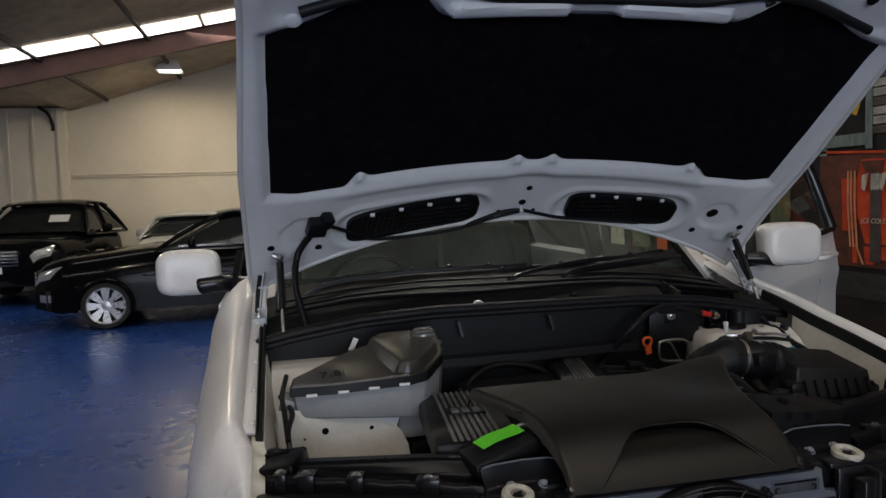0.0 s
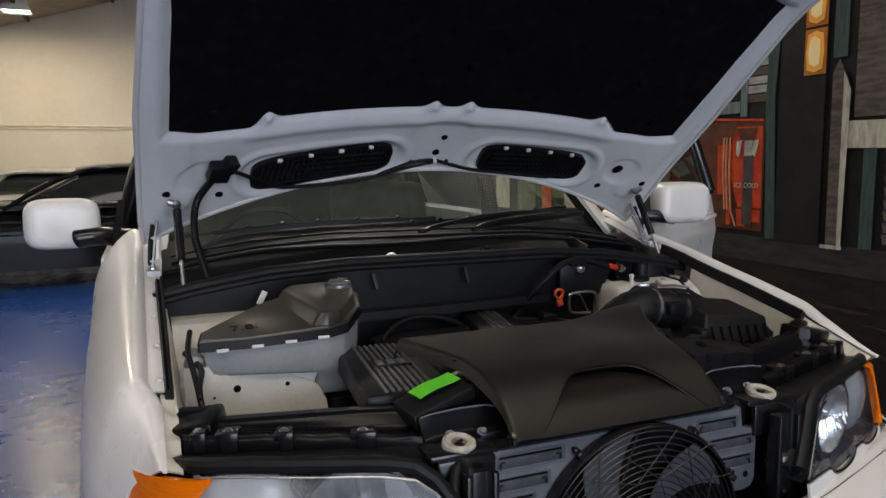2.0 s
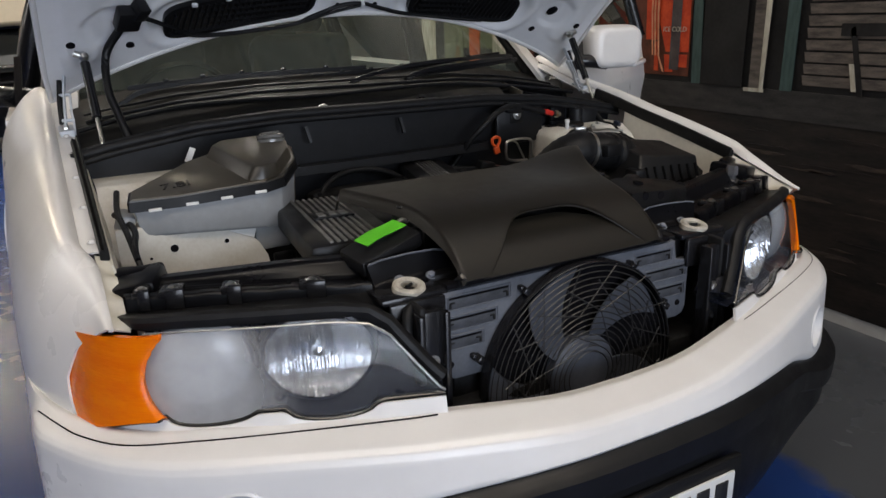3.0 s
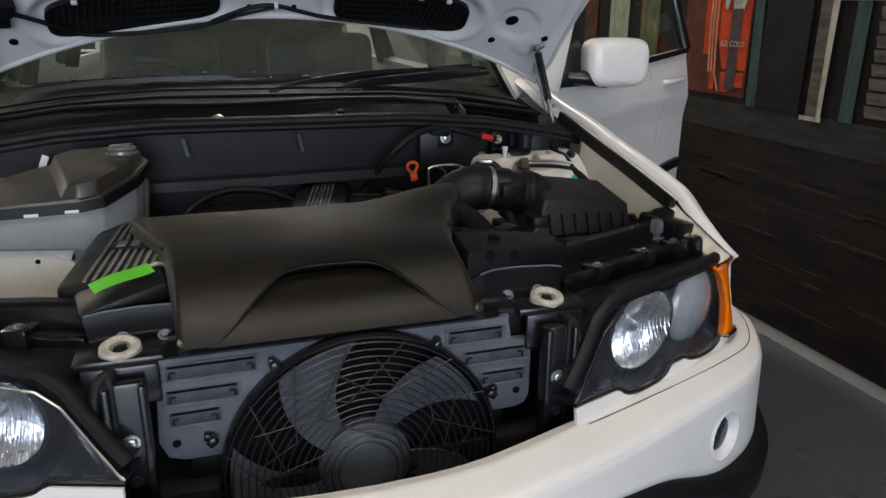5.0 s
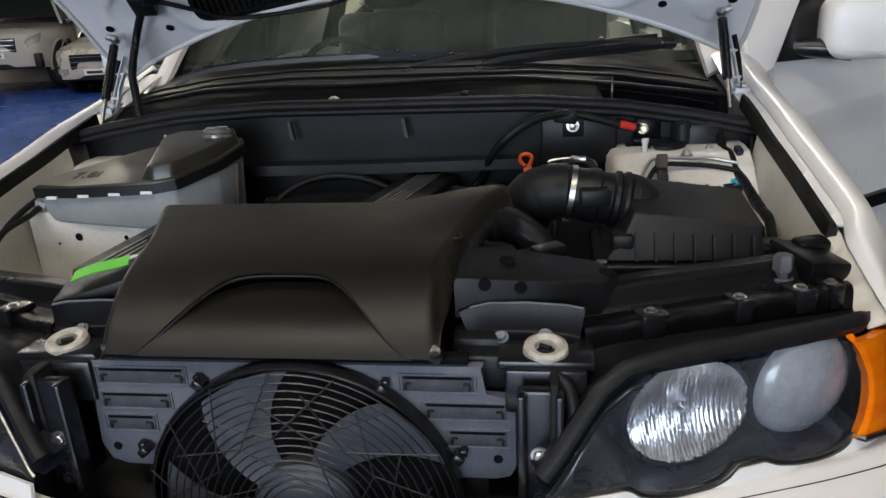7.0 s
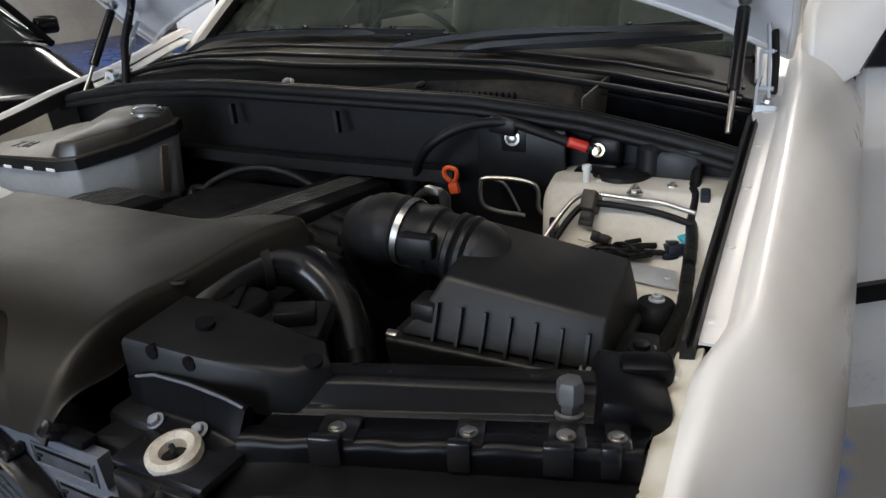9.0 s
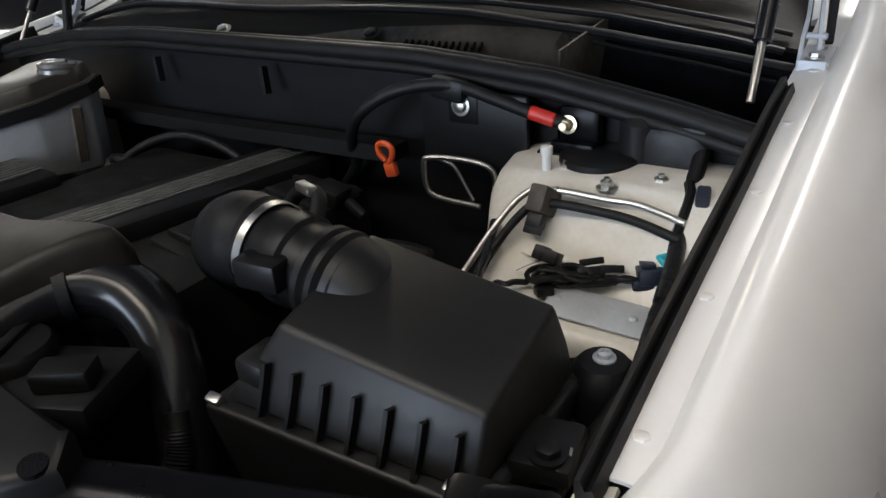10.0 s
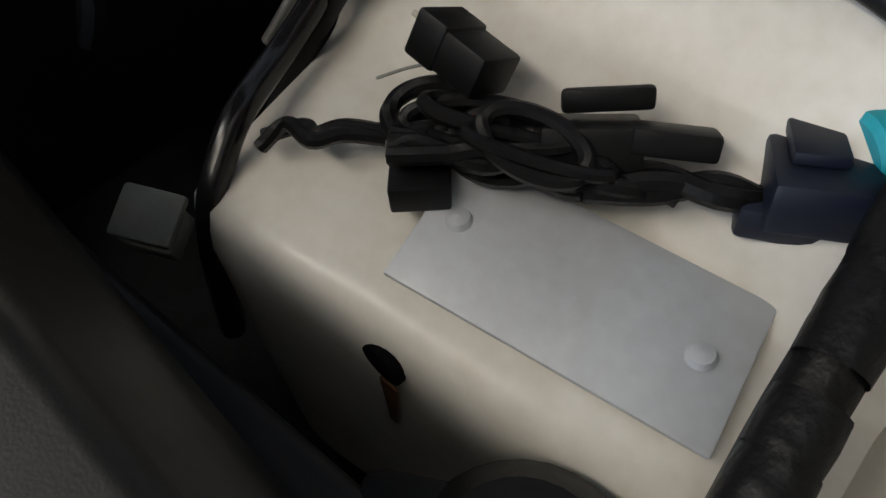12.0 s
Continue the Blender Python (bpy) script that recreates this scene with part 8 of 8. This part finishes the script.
for x in (-0.36, 0.36):
    st = piece("seat", lambda bm: (box(bm, (x, 2.55, 0.95), (0.5, 0.18, 0.70), turn(-14, 0, 0), 0.06, 3), box(bm, (x, 2.25, 0.66), (0.5, 0.52, 0.18), None, 0.05, 3)), M["leather"], None, "dark seat")
    piece("headrest", lambda bm: box(bm, (x, 2.66, 1.40), (0.27, 0.12, 0.19), turn(-10, 0, 0), 0.05, 3), M["leather"], st)
piece("steering_wheel", lambda bm: lathe(bm, [(0.17, -0.012), (0.182, 0), (0.17, 0.012), (0.158, 0), (0.17, -0.012)], axis((-0.36, 1.78, 1.08), (-0.36, 2.2, 1.3)), 36), M["plastic"], None, "dark steering wheel")
piece("headlining", lambda bm: surf(bm, lambda u, v: V(0.61 * (2 * u - 1), 1.80 + 2.45 * v, 1.60 + 0.04 * math.sin(v * 3.1)), 8, 10, 0.004), M["lining"], None, "grey headlining")
piece("rear_view_mirror", lambda bm: box(bm, (0, 1.72, 1.50), (0.24, 0.03, 0.07), None, 0.014), M["plastic"])
roof = piece("roof", lambda bm: surf(bm, lambda u, v: V(0.63 * (2 * u - 1), 1.78 + 2.5 * v, 1.64 + 0.05 * math.sin(v * 3.1) - 0.05 * (2 * u - 1) ** 4), 16, 20, 0.03), M["white"], None, "white roof")
for s in SIDES:
    for a, b, r in (((0.86, 2.28, 1.12), (0.68, 2.24, 1.62), 0.045), ((0.86, 3.35, 1.12), (0.68, 3.28, 1.62), 0.05), ((0.80, 4.45, 1.15), (0.63, 4.2, 1.62), 0.06)):
        piece("pillar", lambda bm: tube(bm, [(s * a[0], a[1], a[2]), (s * (a[0] + b[0]) / 2 + s * 0.012, (a[1] + b[1]) / 2 - 0.02, (a[2] + b[2]) / 2 + 0.015), (s * b[0], b[1], b[2])], r, 12), M["white"] if a[1] < 2 or a[1] > 4 else M["gloss"], None, "white body pillar" if a[1] < 2 or a[1] > 4 else "black pillar trim")
    edge = piece("pillar", lambda bm: surf(bm, lambda u, v: V(s * (0.765 - 0.13 * u + 0.012 * math.sin(3.1 * u) + 0.068 * (v - 0.5)), 1.12 + 0.66 * u + 0.058 * (v - 0.5), 1.13 + 0.50 * u + 0.015 * math.sin(3.1 * u) + 0.012 * math.sin(3.1 * v)), 12, 6, 0.016), M["white"], None, "white front body pillar")
    piece("pillar_trim", lambda bm: tube(bm, [(s * 0.775, 1.17, 1.12), (s * 0.722, 1.47, 1.39), (s * 0.640, 1.80, 1.62)], 0.026, 10), M["rubber"], edge, "black inner seal of the pillar")
    y0 = 1.22 if s < 0 else 2.22
    piece("body_side", lambda bm: surf(bm, lambda u, v: V(s * (0.93 - 0.06 * smooth(0.55, 1.0, v) - 0.05 * smooth(0.75, 1, u)), y0 + (4.6 - y0) * u, 0.36 + 0.77 * v), 40, 16, 0.03, lambda u, v: (y0 + (4.6 - y0) * u - 3.54) ** 2 + (0.36 + 0.77 * v - 0.375) ** 2 > 0.42 ** 2), M["white"], None, "white body side")
    piece("sill", lambda bm: box(bm, (s * 0.86, 2.3, 0.36), (0.14, 2.2, 0.14), None, 0.03), M["plastic"], None, "black sill")
    g = piece("side_window", lambda bm: surf(bm, lambda u, v: V(s * (0.865 - 0.17 * v), max(y0, 1.35) + (3.3 - max(y0, 1.35)) * u, 1.13 + 0.48 * v), 8, 4), M["glass"], None, "clear side window")
    g.visible_shadow = False
piece("rear_window", lambda bm: surf(bm, lambda u, v: V((0.80 - 0.15 * v) * (2 * u - 1), 4.55 - 0.28 * v, 1.13 + 0.48 * v), 6, 6), M["glass"], None, "clear rear window").visible_shadow = False
piece("rear_seat", lambda bm: box(bm, (0, 3.55, 0.98), (1.3, 0.2, 0.75), turn(-14, 0, 0), 0.06, 3), M["leather"], None, "dark rear seat")
piece("tailgate", lambda bm: box(bm, (0, 4.62, 0.80), (1.72, 0.06, 0.70), None, 0.03), M["white"])
piece("rear_bumper", lambda bm: box(bm, (0, 4.66, 0.46), (1.8, 0.14, 0.28), None, 0.05), M["plastic"])
piece("cabin_floor", lambda bm: box(bm, (0, 2.9, 0.42), (1.66, 3.4, 0.06), None, 0.02), M["dark"])
piece("cabin_front", lambda bm: box(bm, (0, 1.22, 0.72), (1.5, 0.04, 0.70), None, 0.01), M["dark"])
for s in SIDES:
    piece("hinge_pillar", lambda bm: box(bm, (s * 0.80, 1.20, 0.76), (0.16, 0.10, 0.76), None, 0.02), M["white"])


# mirrors and the open door
def mirror(parent, x, y, z, s, rz):
    m = turn(0, 0, rz)
    at = lambda a, b, c: V(x, y, z) + m @ V(a, b, c)

    def housing(bm):
        rings = []
        for t, k in ((-0.052, 0.70), (-0.045, 0.90), (-0.02, 1.0), (0.02, 1.0), (0.05, 0.98)):
            rings.append([at(s * 0.0 + 0.108 * k * (abs(math.cos(a)) ** 0.5) * (1 if math.cos(a) > 0 else -1), t, 0.079 * k * (abs(math.sin(a)) ** 0.5) * (1 if math.sin(a) > 0 else -1)) for a in [2 * math.pi * i / 40 for i in range(40)]])
        vs = [[bm.verts.new(p) for p in r] for r in rings]
        for a, b in zip(vs, vs[1:]):
            for i in range(40):
                bm.faces.new((a[i], a[(i + 1) % 40], b[(i + 1) % 40], b[i]))
        bm.faces.new(vs[0][::-1])
        bm.faces.new(vs[-1])
        bmesh.ops.bevel(bm, geom=list({e for v in vs[0] for e in v.link_edges if all(q in vs[0] for q in e.verts)}), offset=0.012, segments=3, profile=0.5, affect="EDGES")
    h = piece("door_mirror", housing, M["white"], parent, "white door mirror on a black arm", 60)
    piece("mirror_glass", lambda bm: box(bm, at(0, 0.052, 0), (0.19, 0.004, 0.13), m, 0.001), M["chrome"], h)
    arm = [at(-s * 0.036, -0.030, -0.046), at(-s * 0.05, -0.034, -0.044), at(-s * 0.10, -0.034, -0.042), at(-s * 0.17, -0.008, -0.052), at(-s * 0.25, 0.02, -0.056)] if s < 0 else [at(-s * 0.03, 0.0, -0.058), at(-s * 0.10, -0.012, -0.050), at(-s * 0.17, 0.0, -0.046), at(-s * 0.25, 0.02, -0.044)]
    piece("mirror_arm", lambda bm: sweep(bm, spline(arm, 5), lambda t: ring_section(0.030 + (0.007 * smooth(0.0, 0.12, t) if s < 0 else 0.0) - 0.006 * t, 14, 0.9)), M["gloss"], h, "black mirror arm")
    return h


mirror(suv, -1.02, 1.52, 1.215, -1, 6)
piece("mirror_base", lambda bm: prism(bm, [(1.42, 1.12), (1.64, 1.12), (1.62, 1.28), (1.50, 1.2)], lambda a, b, h: V(-0.862 + 0.13 * (b - 1.12) - h, a, b), 0.02), M["gloss"])

DA = 57                       # the door's swing in degrees
door = new("front_door")
door.parent = suv
door["label"] = "white front door standing open"
door.matrix_basis = pose(0.895, 1.18, 0) @ pose(0, 0, 0, 0, 0, -DA)


def dpart(name, build, material, label="", sharp=45):
    return piece(name, build, material, door, label, sharp)


def door_skin(u, v):
    y = 0.02 + 1.11 * u
    top = 1.165 + 0.07 * y
    z = 0.38 + (top - 0.38) * v
    cz = lerp([(0.04, 1.012), (0.6, 1.065), (1.07, 1.06)], y)
    x = 0.02 + 0.014 * smooth(cz - 0.12, cz, z) - 0.004 * smooth(cz, cz + 0.006, z) - 0.024 * smooth(cz + 0.004, top, z) - 0.03 * smooth(0.55, 0.36, z)
    return V(x, y, z)


dpart("door_skin", lambda bm: surf(bm, door_skin, 24, 70, 0.05), M["white"], "white door panel")
dpart("door_moulding", lambda bm: sweep(bm, [(0.026, 0.04, 0.692), (0.026, 1.10, 0.756)], [(-0.012, -0.020), (0.012, -0.020), (0.012, 0.020), (-0.012, 0.020)]), M["plastic"], "black side moulding")
dpart("belt_strip", lambda bm: sweep(bm, [(0.012, 0.10, 1.172), (0.012, 1.12, 1.243)], [(-0.008, -0.010), (0.008, -0.010), (0.006, 0.010), (-0.008, 0.010)]), M["rubber"], "black strip below the window")
dpart("door_handle", lambda bm: (sweep(bm, spline([(0.02, 0.87, 1.120), (0.046, 0.89, 1.123), (0.052, 0.965, 1.126), (0.046, 1.04, 1.129), (0.02, 1.06, 1.130)], 5), ring_section(0.012, 10)), box(bm, (0.014, 0.965, 1.125), (0.012, 0.14, 0.05), None, 0.006)), M["white"], "white door handle")
dpart("window_frame", lambda bm: (tube(bm, [(0.0, 0.00, 1.165), (-0.04, 0.125, 1.40), (-0.10, 0.29, 1.60), (-0.14, 0.46, 1.66), (-0.14, 1.06, 1.66)], 0.020, 10), tube(bm, [(-0.14, 1.06, 1.66), (-0.07, 1.11, 1.45), (0.0, 1.12, 1.24)], 0.030, 10)), M["gloss"], "black window frame")
dg = dpart("door_glass", lambda bm: surf(bm, lambda u, v: V(-0.005 - 0.13 * v, 0.03 + 1.08 * u + (1 - u) * 0.27 * v - 0.03 * u * v, 1.17 + 0.07 * u + (0.47 - 0.05 * u) * v), 8, 6), M["glass"], "clear door window")
dg.visible_shadow = False
dpart("mirror_base", lambda bm: prism(bm, [(-0.014, 1.158), (0.25, 1.155), (0.165, 1.235), (0.135, 1.31), (0.118, 1.395)], lambda a, b, h: V(0.018 - 0.15 * (b - 1.16) + h, a, b), 0.022, 0.006), M["gloss"], "black mirror base")
dpart("door_frame", lambda bm: prism(bm, [(-0.085, 1.12), (-0.018, 1.15), (0.116, 1.398), (0.30, 1.615), (0.24, 1.64), (0.02, 1.48), (-0.085, 1.35), (-0.118, 1.26), (-0.120, 1.18)], lambda a, b, h: V(0.016 - 0.15 * (b - 1.16) + h, a, b), 0.030, 0.008), M["white"], "white front edge of the door frame")
dpart("door_trim", lambda bm: box(bm, (-0.05, 0.55, 0.76), (0.04, 1.0, 0.7), None, 0.02), M["plastic"])
piece("wing_door_gap", lambda bm: box(bm, (0.90, 1.215, 0.80), (0.02, 0.012, 0.7), None, 0.003), M["felt"])
mirror(suv, 1.128, 1.180, 1.236, 1, -8)
